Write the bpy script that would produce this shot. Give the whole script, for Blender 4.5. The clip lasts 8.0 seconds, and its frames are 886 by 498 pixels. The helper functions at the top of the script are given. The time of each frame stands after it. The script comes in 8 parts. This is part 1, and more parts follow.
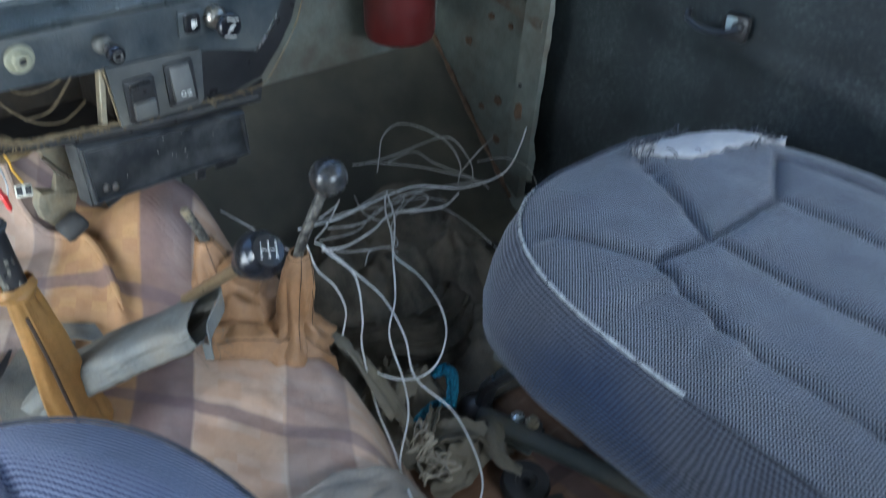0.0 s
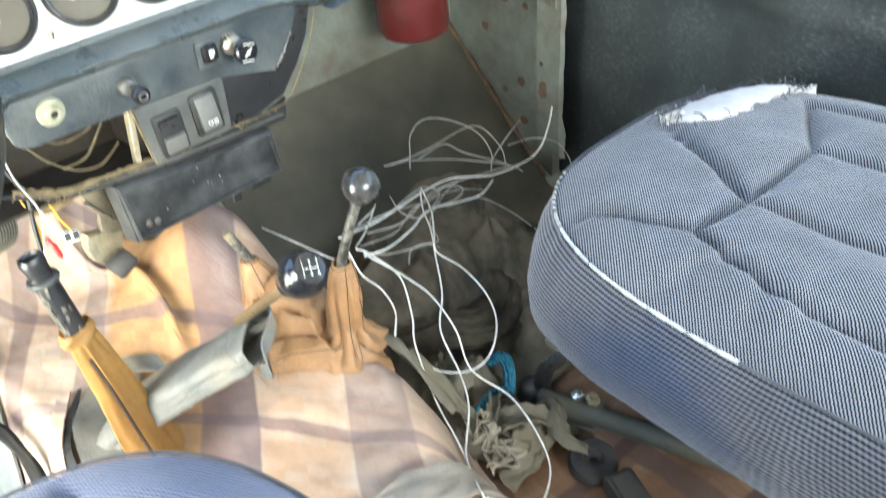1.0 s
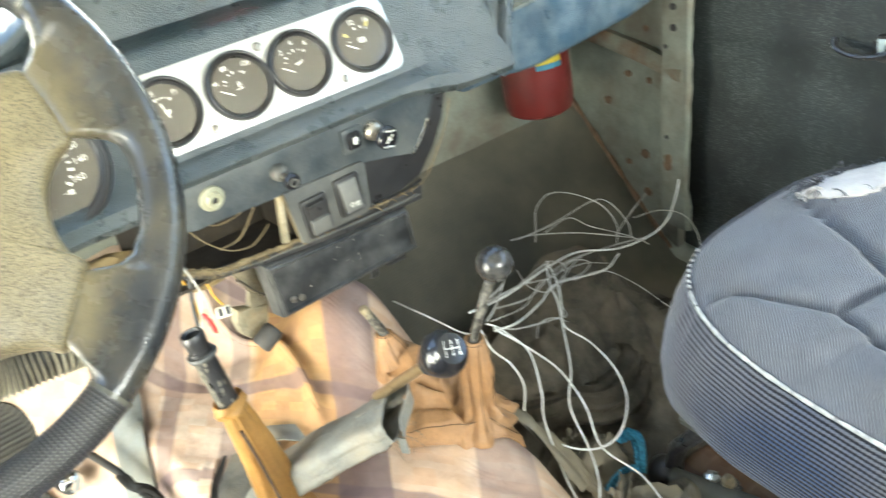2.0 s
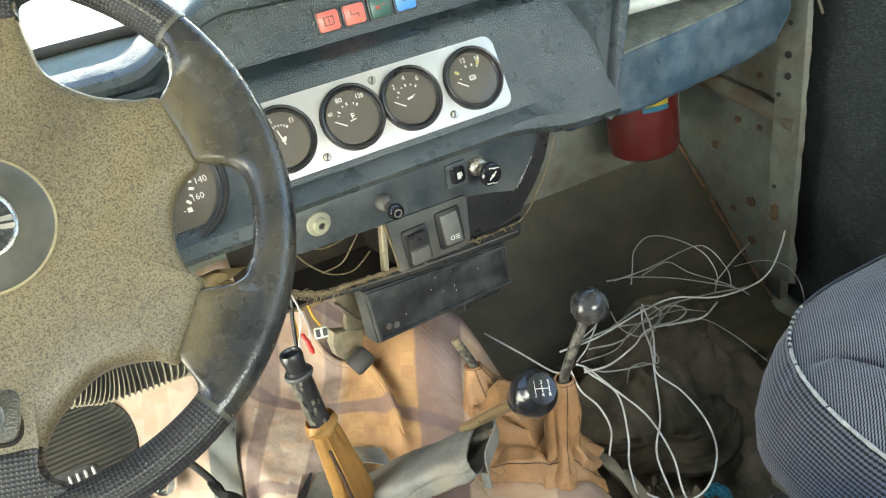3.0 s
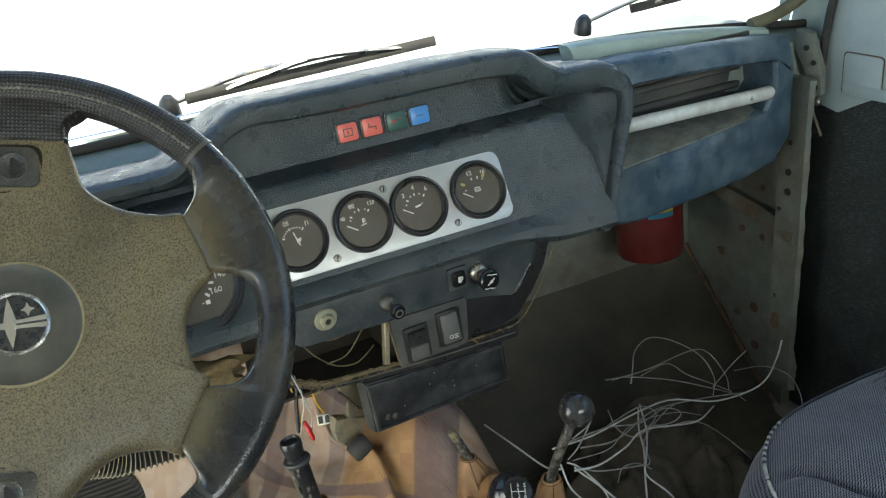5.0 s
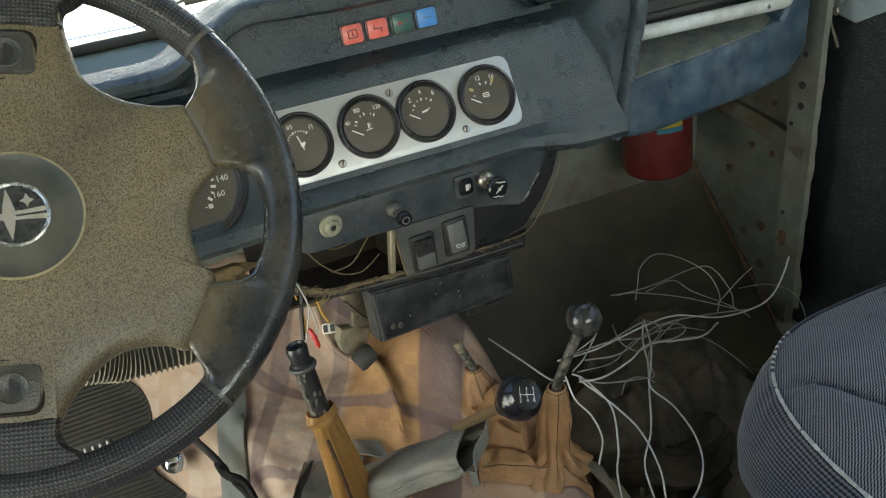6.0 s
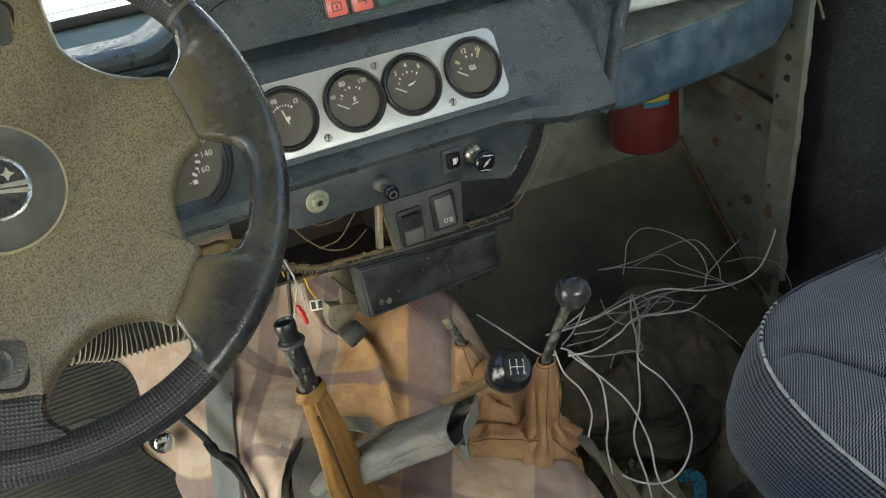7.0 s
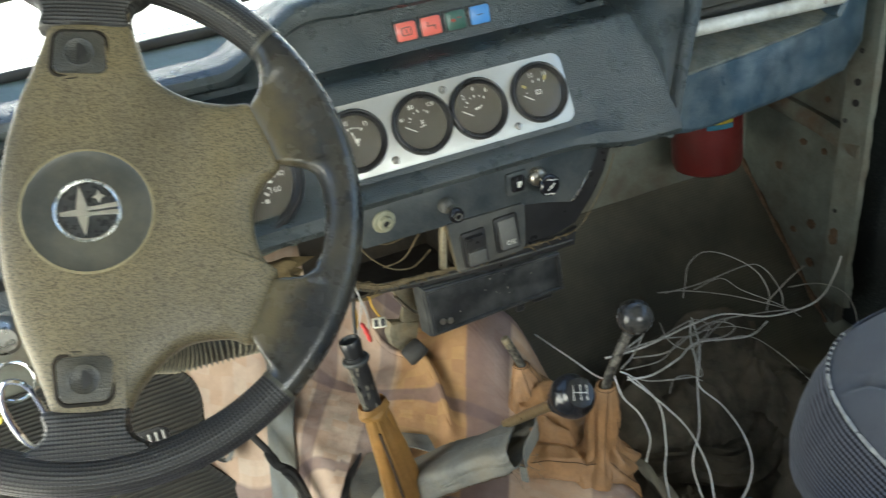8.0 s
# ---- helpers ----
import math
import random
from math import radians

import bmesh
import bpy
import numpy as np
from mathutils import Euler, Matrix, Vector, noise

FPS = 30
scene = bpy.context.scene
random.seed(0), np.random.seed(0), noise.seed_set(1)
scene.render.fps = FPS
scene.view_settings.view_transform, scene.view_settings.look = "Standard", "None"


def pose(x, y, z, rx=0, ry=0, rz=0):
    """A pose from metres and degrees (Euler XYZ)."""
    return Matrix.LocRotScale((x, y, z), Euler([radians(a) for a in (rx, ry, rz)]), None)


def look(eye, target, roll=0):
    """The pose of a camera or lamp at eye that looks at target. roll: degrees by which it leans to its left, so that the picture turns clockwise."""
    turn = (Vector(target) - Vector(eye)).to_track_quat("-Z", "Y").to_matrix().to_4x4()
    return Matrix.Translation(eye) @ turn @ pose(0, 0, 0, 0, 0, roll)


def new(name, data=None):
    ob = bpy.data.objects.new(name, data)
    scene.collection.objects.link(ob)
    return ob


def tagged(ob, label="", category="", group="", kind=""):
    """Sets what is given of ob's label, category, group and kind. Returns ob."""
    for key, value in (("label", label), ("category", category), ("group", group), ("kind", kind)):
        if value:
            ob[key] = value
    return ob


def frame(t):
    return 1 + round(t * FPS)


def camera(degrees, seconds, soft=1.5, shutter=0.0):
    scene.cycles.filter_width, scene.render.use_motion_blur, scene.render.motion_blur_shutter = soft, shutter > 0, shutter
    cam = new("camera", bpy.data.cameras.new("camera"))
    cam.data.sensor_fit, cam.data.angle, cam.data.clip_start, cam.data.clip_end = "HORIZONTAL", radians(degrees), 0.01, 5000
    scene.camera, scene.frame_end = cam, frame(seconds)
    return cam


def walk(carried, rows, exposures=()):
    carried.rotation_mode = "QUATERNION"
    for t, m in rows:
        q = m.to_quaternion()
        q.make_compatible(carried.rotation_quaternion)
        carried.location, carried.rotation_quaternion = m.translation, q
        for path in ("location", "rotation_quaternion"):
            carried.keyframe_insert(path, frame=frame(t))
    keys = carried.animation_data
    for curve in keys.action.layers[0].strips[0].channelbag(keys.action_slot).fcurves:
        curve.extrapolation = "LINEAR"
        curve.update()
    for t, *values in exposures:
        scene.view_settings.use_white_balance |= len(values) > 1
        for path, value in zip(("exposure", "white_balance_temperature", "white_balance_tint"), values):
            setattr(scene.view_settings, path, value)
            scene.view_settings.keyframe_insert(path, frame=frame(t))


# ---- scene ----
cam = camera(55.0, 8.0, 1.1, 0.5)
PATH = [
    (0, (-0.236, 0.15, 0.916), (0.878, 1.312, -0.271), 4.5),
    (0.3, (-0.229, 0.158, 0.878), (0.84, 1.268, -0.397), 2.9),
    (0.5, (-0.222, 0.15, 0.891), (0.798, 1.233, -0.446), 0.6),
    (0.7, (-0.225, 0.143, 0.915), (0.737, 1.291, -0.412), -3.4),
    (1, (-0.229, 0.147, 0.931), (0.786, 1.363, -0.29), -4.9),
    (1.2, (-0.228, 0.145, 0.941), (0.792, 1.407, -0.228), -5.8),
    (1.5, (-0.231, 0.144, 0.942), (0.774, 1.455, -0.186), -7.2),
    (1.7, (-0.239, 0.146, 0.948), (0.723, 1.506, -0.158), -8.2),
    (2, (-0.248, 0.154, 0.956), (0.632, 1.594, -0.118), -9.6),
    (2.2, (-0.252, 0.156, 0.965), (0.563, 1.647, -0.09), -10.0),
    (3.3, (-0.255, 0.148, 0.969), (0.462, 1.739, -0.008), -9.1),
    (3.5, (-0.256, 0.146, 0.97), (0.454, 1.745, 0.0), -9.1),
    (4, (-0.247, 0.136, 0.997), (0.424, 1.782, 0.081), -8.5),
    (4.2, (-0.239, 0.128, 1.003), (0.425, 1.792, 0.115), -8.2),
    (5.3, (-0.238, 0.095, 1.025), (0.483, 1.765, 0.194), -6.6),
    (5.5, (-0.241, 0.097, 1.014), (0.466, 1.757, 0.151), -6.6),
    (5.8, (-0.243, 0.104, 0.993), (0.424, 1.728, 0.035), -6.9),
    (6, (-0.247, 0.108, 0.994), (0.423, 1.718, 0.014), -6.8),
    (6.5, (-0.247, 0.105, 0.991), (0.43, 1.709, 0.007), -7.0),
    (7, (-0.249, 0.11, 0.986), (0.436, 1.687, -0.036), -7.0),
    (7.5, (-0.244, 0.107, 0.992), (0.429, 1.693, -0.023), -6.9),
    (8, (-0.262, 0.112, 1.002), (0.326, 1.75, 0.016), -7.6),
]
EXPOSURES = [(0, 2.1, 5350, 4), (0.5, 3.15, 5700, 4), (1.0, 3.65, 6500, 2), (1.5, 3.7, 7000, 0), (2.2, 3.35, 7000, 0), (3.5, 2.45, 6900, 0), (4.0, 2.42, 6700, 0), (5.3, 1.25, 6500, 0), (6.0, 1.45, 6900, 0), (7.0, 1.6, 6900, 0), (8.0, 1.85, 6700, 0)]
walk(cam, [(t, look(eye, target, roll)) for t, eye, target, roll in PATH], EXPOSURES)

# light: bright hazy daylight through the glass and the open driver's side
world = bpy.data.worlds.new("world")
scene.world = world
world.use_nodes = True
wn = world.node_tree.nodes
sky = wn.new("ShaderNodeTexSky")
sky.sky_type, sky.sun_disc = "NISHITA", False
sky.sun_elevation, sky.sun_rotation = radians(70), radians(172)
world.node_tree.links.new(sky.outputs[0], wn["Background"].inputs[0])
wn["Background"].inputs[1].default_value = 0.15
sun = new("sun", bpy.data.lights.new("sun", "SUN"))
sun.data.energy, sun.data.angle, sun.data.color = 5.0, radians(0.6), (1.0, 0.95, 0.87)
door_light = new("doorway_light", bpy.data.lights.new("doorway_light", "AREA"))
door_light.data.shape, door_light.data.size, door_light.data.size_y = "RECTANGLE", 0.50, 0.50
door_light.data.energy, door_light.data.color = 2.3, (1.0, 0.95, 0.88)
door_light.matrix_world = look((-0.76, 0.70, 0.56), (-0.05, 0.93, 0.28))
sun.matrix_world = look((0.3, -2.25, 6.2), (0, 0, 0))
# Fill lamp added behind the seats to brighten the dashboard and wheel
rear_light = new("rear_fill_light", bpy.data.lights.new("rear_fill_light", "AREA"))
rear_light.data.shape, rear_light.data.size, rear_light.data.size_y = "RECTANGLE", 1.3, 0.5
rear_light.data.energy, rear_light.data.color = 8.0, (1.0, 0.97, 0.92)
rear_light.matrix_world = look((0.0, -1.68, 1.10), (0.0, 0.9, 0.6))
# ---- small helpers ----
V = Vector
ROOTS = {}


def thing(name, at, label, category, group="", kind=""):
    """An Empty at the thing's base, which parents its parts."""
    ob = new(name)
    ob.location = at
    ob.empty_display_size = 0.02
    ROOTS[ob.name] = V(at)
    return tagged(ob, label, category, group, kind)


def finish(bm, name, smooth=True, at=(0, 0, 0)):
    bmesh.ops.translate(bm, verts=bm.verts, vec=-V(at))
    bmesh.ops.recalc_face_normals(bm, faces=bm.faces)
    me = bpy.data.meshes.new(name)
    bm.to_mesh(me)
    bm.free()
    if smooth:
        me.polygons.foreach_set("use_smooth", [True] * len(me.polygons))
        me.set_sharp_from_angle(angle=radians(40))
    return me


def part(name, bm, material, parent, label="", smooth=True):
    """One mesh under a thing or a part; bm is in world metres."""
    base = ROOTS[parent.name]
    ob = new(name, finish(bm, name, smooth, base))
    ob.data.materials.append(material)
    ob.parent = parent
    ROOTS[ob.name] = base
    return tagged(ob, label)


def solo(name, bm, material, label, category="", kind="", group="", smooth=True):
    """A thing that is one mesh."""
    ob = new(name, finish(bm, name, smooth))
    ob.data.materials.append(material)
    ROOTS[ob.name] = V((0, 0, 0))
    return tagged(ob, label, category, group, kind)


def frame_at(o, ax, ay):
    """A matrix with its origin at o, x along ax, y near ay."""
    ax = V(ax).normalized()
    az = ax.cross(V(ay)).normalized()
    ay = az.cross(ax)
    m = Matrix((ax, ay, az)).transposed().to_4x4()
    m.translation = V(o)
    return m


def along(o, d):
    """A matrix with its origin at o and z along d."""
    m = V(d).to_track_quat("Z", "Y").to_matrix().to_4x4()
    m.translation = V(o)
    return m


def box(bm, size, m=Matrix(), bevel=0.0, seg=2, centre=(0, 0, 0)):
    r = bmesh.ops.create_cube(bm, size=1.0)
    vs = r["verts"]
    bmesh.ops.scale(bm, verts=vs, vec=size)
    bmesh.ops.translate(bm, verts=vs, vec=centre)
    if bevel:
        es = list({e for v in vs for e in v.link_edges})
        g = bmesh.ops.bevel(bm, geom=es, offset=bevel, segments=seg, affect="EDGES", profile=0.6)
        vs = list({v for f in g["faces"] for v in f.verts} | {v for v in vs if v.is_valid})
        vs = list({w for v in vs for e in v.link_edges for w in e.verts} | set(vs))
    bmesh.ops.transform(bm, matrix=m, verts=vs)
    return bm


def new_box(size, m=Matrix(), bevel=0.0, seg=2, centre=(0, 0, 0)):
    return box(bmesh.new(), size, m, bevel, seg, centre)


def spline(pts, n=8, closed=False):
    """Catmull-Rom through pts."""
    p = [V(q) for q in pts]
    k = len(p)
    out = []
    for i in range(k if closed else k - 1):
        if closed:
            a, b, c, d = p[i - 1], p[i], p[(i + 1) % k], p[(i + 2) % k]
        else:
            b, c = p[i], p[i + 1]
            a = p[i - 1] if i else b - (c - b)
            d = p[i + 2] if i + 2 < k else c + (c - b)
        for j in range(n):
            t = j / n
            out.append(0.5 * (2 * b + (c - a) * t + (2 * a - 5 * b + 4 * c - d) * t * t + (3 * b - a - 3 * c + d) * t**3))
    if not closed:
        out.append(p[-1])
    return out


def rings(bm, loops, closed=True, caps=True, wrap=False):
    """Skin between loops of points. Returns the grid of verts."""
    g = [[bm.verts.new(q) for q in loop] for loop in loops]
    n = len(g[0])
    for i in range(len(g) if wrap else len(g) - 1):
        a, b = g[i], g[(i + 1) % len(g)]
        for j in range(n if closed else n - 1):
            k = (j + 1) % n
            bm.faces.new((a[j], a[k], b[k], b[j]))
    if caps and closed and not wrap:
        bm.faces.new(g[0][::-1])
        bm.faces.new(g[-1])
    return g


def tube(pts, radius, seg=8, bm=None, closed=False, flat=1.0):
    """A tube along pts; radius is a number or a function of 0..1. flat squeezes it."""
    bm = bm or bmesh.new()
    n = len(pts)
    up = V((0.13, 0.21, 1)).normalized()
    loops = []
    for i, p in enumerate(pts):
        if closed:
            d = pts[(i + 1) % n] - pts[i - 1]
        else:
            d = pts[min(i + 1, n - 1)] - pts[max(i - 1, 0)]
        d.normalize()
        side = d.cross(up)
        if side.length < 1e-4:
            side = d.cross(V((1, 0, 0)))
        side.normalize()
        up = side.cross(d).normalized()
        r = radius(i / max(n - 1, 1)) if callable(radius) else radius
        loops.append([p + r * (math.cos(a) * side + flat * math.sin(a) * up) for a in (2 * math.pi * k / seg for k in range(seg))])
    rings(bm, loops, True, True, closed)
    return bm


def lathe(profile, m=Matrix(), seg=32, bm=None):
    """A turned body: profile of (radius, height) round z of m."""
    bm = bm or bmesh.new()
    loops = [[m @ V((max(r, 1e-5) * math.cos(a), max(r, 1e-5) * math.sin(a), z)) for a in (2 * math.pi * k / seg for k in range(seg))] for r, z in profile]
    open_ends = profile[0][0] > 1e-4 and profile[-1][0] > 1e-4
    rings(bm, loops, True, not open_ends, open_ends)
    return bm


def sheet(fn, nu, nv, thick=0.0, bm=None):
    """A surface fn(u, v) for u, v in 0..1 with UV in metres along it; thick: given a back at that depth."""
    bm = bm or bmesh.new()
    uv = bm.loops.layers.uv.verify()
    p = [[V(fn(i / nu, j / nv)) for j in range(nv + 1)] for i in range(nu + 1)]
    su = [0.0]
    for i in range(nu):
        su.append(su[-1] + (p[i + 1][nv // 2] - p[i][nv // 2]).length)
    sv = [0.0]
    for j in range(nv):
        sv.append(sv[-1] + (p[nu // 2][j + 1] - p[nu // 2][j]).length)
    g = [[bm.verts.new(q) for q in row] for row in p]
    for i in range(nu):
        for j in range(nv):
            f = bm.faces.new((g[i][j], g[i + 1][j], g[i + 1][j + 1], g[i][j + 1]))
            for loop, (a, b) in zip(f.loops, ((i, j), (i + 1, j), (i + 1, j + 1), (i, j + 1))):
                loop[uv].uv = (su[a], sv[b])
    if thick:
        bm.normal_update()
        back = [[bm.verts.new(v.co - v.normal * thick) for v in row] for row in g]
        for i in range(nu):
            for j in range(nv):
                f = bm.faces.new((back[i][j], back[i][j + 1], back[i + 1][j + 1], back[i + 1][j]))
                for loop, (a, b) in zip(f.loops, ((i, j), (i, j + 1), (i + 1, j + 1), (i + 1, j))):
                    loop[uv].uv = (su[a], sv[b])
        edge = [(i, 0) for i in range(nu)] + [(nu, j) for j in range(nv)] + [(i, nv) for i in range(nu, 0, -1)] + [(0, j) for j in range(nv, 0, -1)]
        for k, (a, b) in enumerate(edge):
            c, d = edge[(k + 1) % len(edge)]
            f = bm.faces.new((g[a][b], back[a][b], back[c][d], g[c][d]))
            for loop, (i, j) in zip(f.loops, ((a, b), (a, b), (c, d), (c, d))):
                loop[uv].uv = (su[i], sv[j])
    return bm


def plate(outline, depth, m=Matrix(), bevel=0.0, bm=None):
    """A flat plate: outline of (x, y) in m, from z = 0 up to depth."""
    bm = bm or bmesh.new()
    lo = [bm.verts.new(m @ V((x, y, 0))) for x, y in outline]
    hi = [bm.verts.new(m @ V((x, y, depth))) for x, y in outline]
    n = len(lo)
    bm.faces.new(lo[::-1])
    top = bm.faces.new(hi)
    for i in range(n):
        bm.faces.new((lo[i], lo[(i + 1) % n], hi[(i + 1) % n], hi[i]))
    if bevel:
        bmesh.ops.bevel(bm, geom=list(top.edges), offset=bevel, segments=2, affect="EDGES", profile=0.6)
    return bm


def rounded(w, h, r, seg=5):
    """The outline of a rounded rectangle round 0, 0."""
    out = []
    for cx, cy, a0 in ((w / 2 - r, h / 2 - r, 0), (-w / 2 + r, h / 2 - r, 90), (-w / 2 + r, -h / 2 + r, 180), (w / 2 - r, -h / 2 + r, 270)):
        for k in range(seg + 1):
            a = radians(a0 + 90 * k / seg)
            out.append((cx + r * math.cos(a), cy + r * math.sin(a)))
    return out


def smooth(a, b, x):
    t = min(max((x - a) / (b - a), 0), 1)
    return t * t * (3 - 2 * t)


def wob(x, y, z, scale=1.0, octaves=3):
    return noise.fractal(V((x, y, z)) * scale, 1.0, 2.0, octaves)


def words(text, size, m, bm=None, depth=0.0002):
    """Letters as a mesh, centred, lying in the plane of m."""
    c = bpy.data.curves.new("letters", "FONT")
    c.body, c.size, c.align_x, c.align_y, c.extrude, c.resolution_u = text, size, "CENTER", "CENTER", depth, 2
    ob = bpy.data.objects.new("letters", c)
    me = ob.to_mesh()
    bm = bm or bmesh.new()
    old = len(bm.verts)
    bm.from_mesh(me)
    bm.verts.ensure_lookup_table()
    bmesh.ops.transform(bm, matrix=m, verts=bm.verts[old:])
    ob.to_mesh_clear()
    bpy.data.objects.remove(ob)
    bpy.data.curves.remove(c)
    return bm


# ---- materials ----
def nodes_of(name):
    m = bpy.data.materials.new(name)
    m.use_nodes = True
    nt = m.node_tree
    return m, nt, nt.nodes["Principled BSDF"]


def ramp(nt, fac, stops):
    r = nt.nodes.new("ShaderNodeValToRGB")
    el = r.color_ramp.elements
    while len(el) < len(stops):
        el.new(0.5)
    for e, (pos, col) in zip(el, stops):
        e.position = pos
        e.color = (*col, 1) if len(col) == 3 else col
    nt.links.new(fac, r.inputs[0])
    return r.outputs[0]


def mix(nt, fac, a, b, blend="MIX"):
    n = nt.nodes.new("ShaderNodeMix")
    n.data_type, n.blend_type = "RGBA", blend
    for sock, v in ((n.inputs[0], fac), (n.inputs[6], a), (n.inputs[7], b)):
        if hasattr(v, "is_output"):
            nt.links.new(v, sock)
        else:
            sock.default_value = (*v, 1) if hasattr(v, '__len__') else v
    return n.outputs[2]


def calc(nt, op, a, b=0.0, c=0.0):
    n = nt.nodes.new("ShaderNodeMath")
    n.operation = op
    for sock, v in zip(n.inputs, (a, b, c)):
        if hasattr(v, "is_output"):
            nt.links.new(v, sock)
        else:
            sock.default_value = v
    return n.outputs[0]


def grain(nt, coord, scale, detail=4.0, rough=0.6):
    n = nt.nodes.new("ShaderNodeTexNoise")
    n.inputs["Scale"].default_value, n.inputs["Detail"].default_value, n.inputs["Roughness"].default_value = scale, detail, rough
    nt.links.new(coord, n.inputs["Vector"])
    return n.outputs[0]


def bump(nt, height, strength, dist=0.002, chain=None):
    n = nt.nodes.new("ShaderNodeBump")
    n.inputs["Strength"].default_value, n.inputs["Distance"].default_value = strength, dist
    nt.links.new(height, n.inputs["Height"])
    if chain:
        nt.links.new(chain, n.inputs["Normal"])
    return n.outputs[0]


def surface(name, col, rough=0.5, metal=0.0, vary=0.25, scale=18.0, dust=None, dust_amount=0.35, dust_scale=6.0, fine=300.0, fine_bump=0.15, pores=0.0, pore_scale=500.0, spec=0.5, pit=0.0):
    """A worn, uneven surface: two scales of tone, patchy dust or stain of its own colour, fine relief, and pores like those of moulded grain."""
    m, nt, b = nodes_of(name)
    tc = nt.nodes.new("ShaderNodeTexCoord").outputs["Object"]
    big, small = grain(nt, tc, scale), grain(nt, tc, fine, 2.0)
    dark, light = [max(c * (1 - vary), 0) for c in col], [min(c * (1 + vary), 1) for c in col]
    c = ramp(nt, big, [(0.3, dark), (0.7, light)])
    c = mix(nt, 0.25, c, ramp(nt, small, [(0.35, dark), (0.65, light)]))
    if dust:
        f = ramp(nt, grain(nt, tc, dust_scale, 6.0, 0.65), [(0.42, (0, 0, 0)), (0.68, (dust_amount,) * 3)])
        c = mix(nt, f, c, dust)
    if pit:
        shift = nt.nodes.new("ShaderNodeVectorMath")
        shift.operation = "MULTIPLY_ADD"
        warp = nt.nodes.new("ShaderNodeTexNoise")
        warp.inputs["Scale"].default_value = 260
        nt.links.new(tc, warp.inputs["Vector"])
        nt.links.new(warp.outputs["Color"], shift.inputs[0])
        shift.inputs[1].default_value = (0.005, 0.005, 0.005)
        nt.links.new(tc, shift.inputs[2])
        vo = nt.nodes.new("ShaderNodeTexVoronoi")
        vo.feature = "DISTANCE_TO_EDGE"
        vo.inputs["Scale"].default_value = pore_scale
        nt.links.new(shift.outputs[0], vo.inputs["Vector"])
        crease = ramp(nt, vo.outputs["Distance"], [(0.02, (1, 1, 1)), (0.20, (0, 0, 0))])
        broken = ramp(nt, grain(nt, tc, pore_scale * 1.1, 1.0), [(0.42, (0, 0, 0)), (0.58, (pit,) * 3)])
        crease = mix(nt, 1.0, crease, broken, "MULTIPLY")
        c = mix(nt, crease, c, [q * 0.12 for q in col])
    nt.links.new(c, b.inputs["Base Color"])
    r = ramp(nt, grain(nt, tc, scale * 2.3), [(0.3, (max(rough - 0.12, 0.03),) * 3), (0.7, (min(rough + 0.12, 1),) * 3)])
    nt.links.new(r, b.inputs["Roughness"])
    b.inputs["Metallic"].default_value = metal
    b.inputs["Specular IOR Level"].default_value = spec
    out = bump(nt, small, fine_bump, 0.001)
    if pores:
        v = nt.nodes.new("ShaderNodeTexVoronoi")
        v.inputs["Scale"].default_value = pore_scale
        nt.links.new(tc, v.inputs["Vector"])
        out = bump(nt, v.outputs["Distance"], pores, 0.0012, out)
    nt.links.new(out, b.inputs["Normal"])
    return m


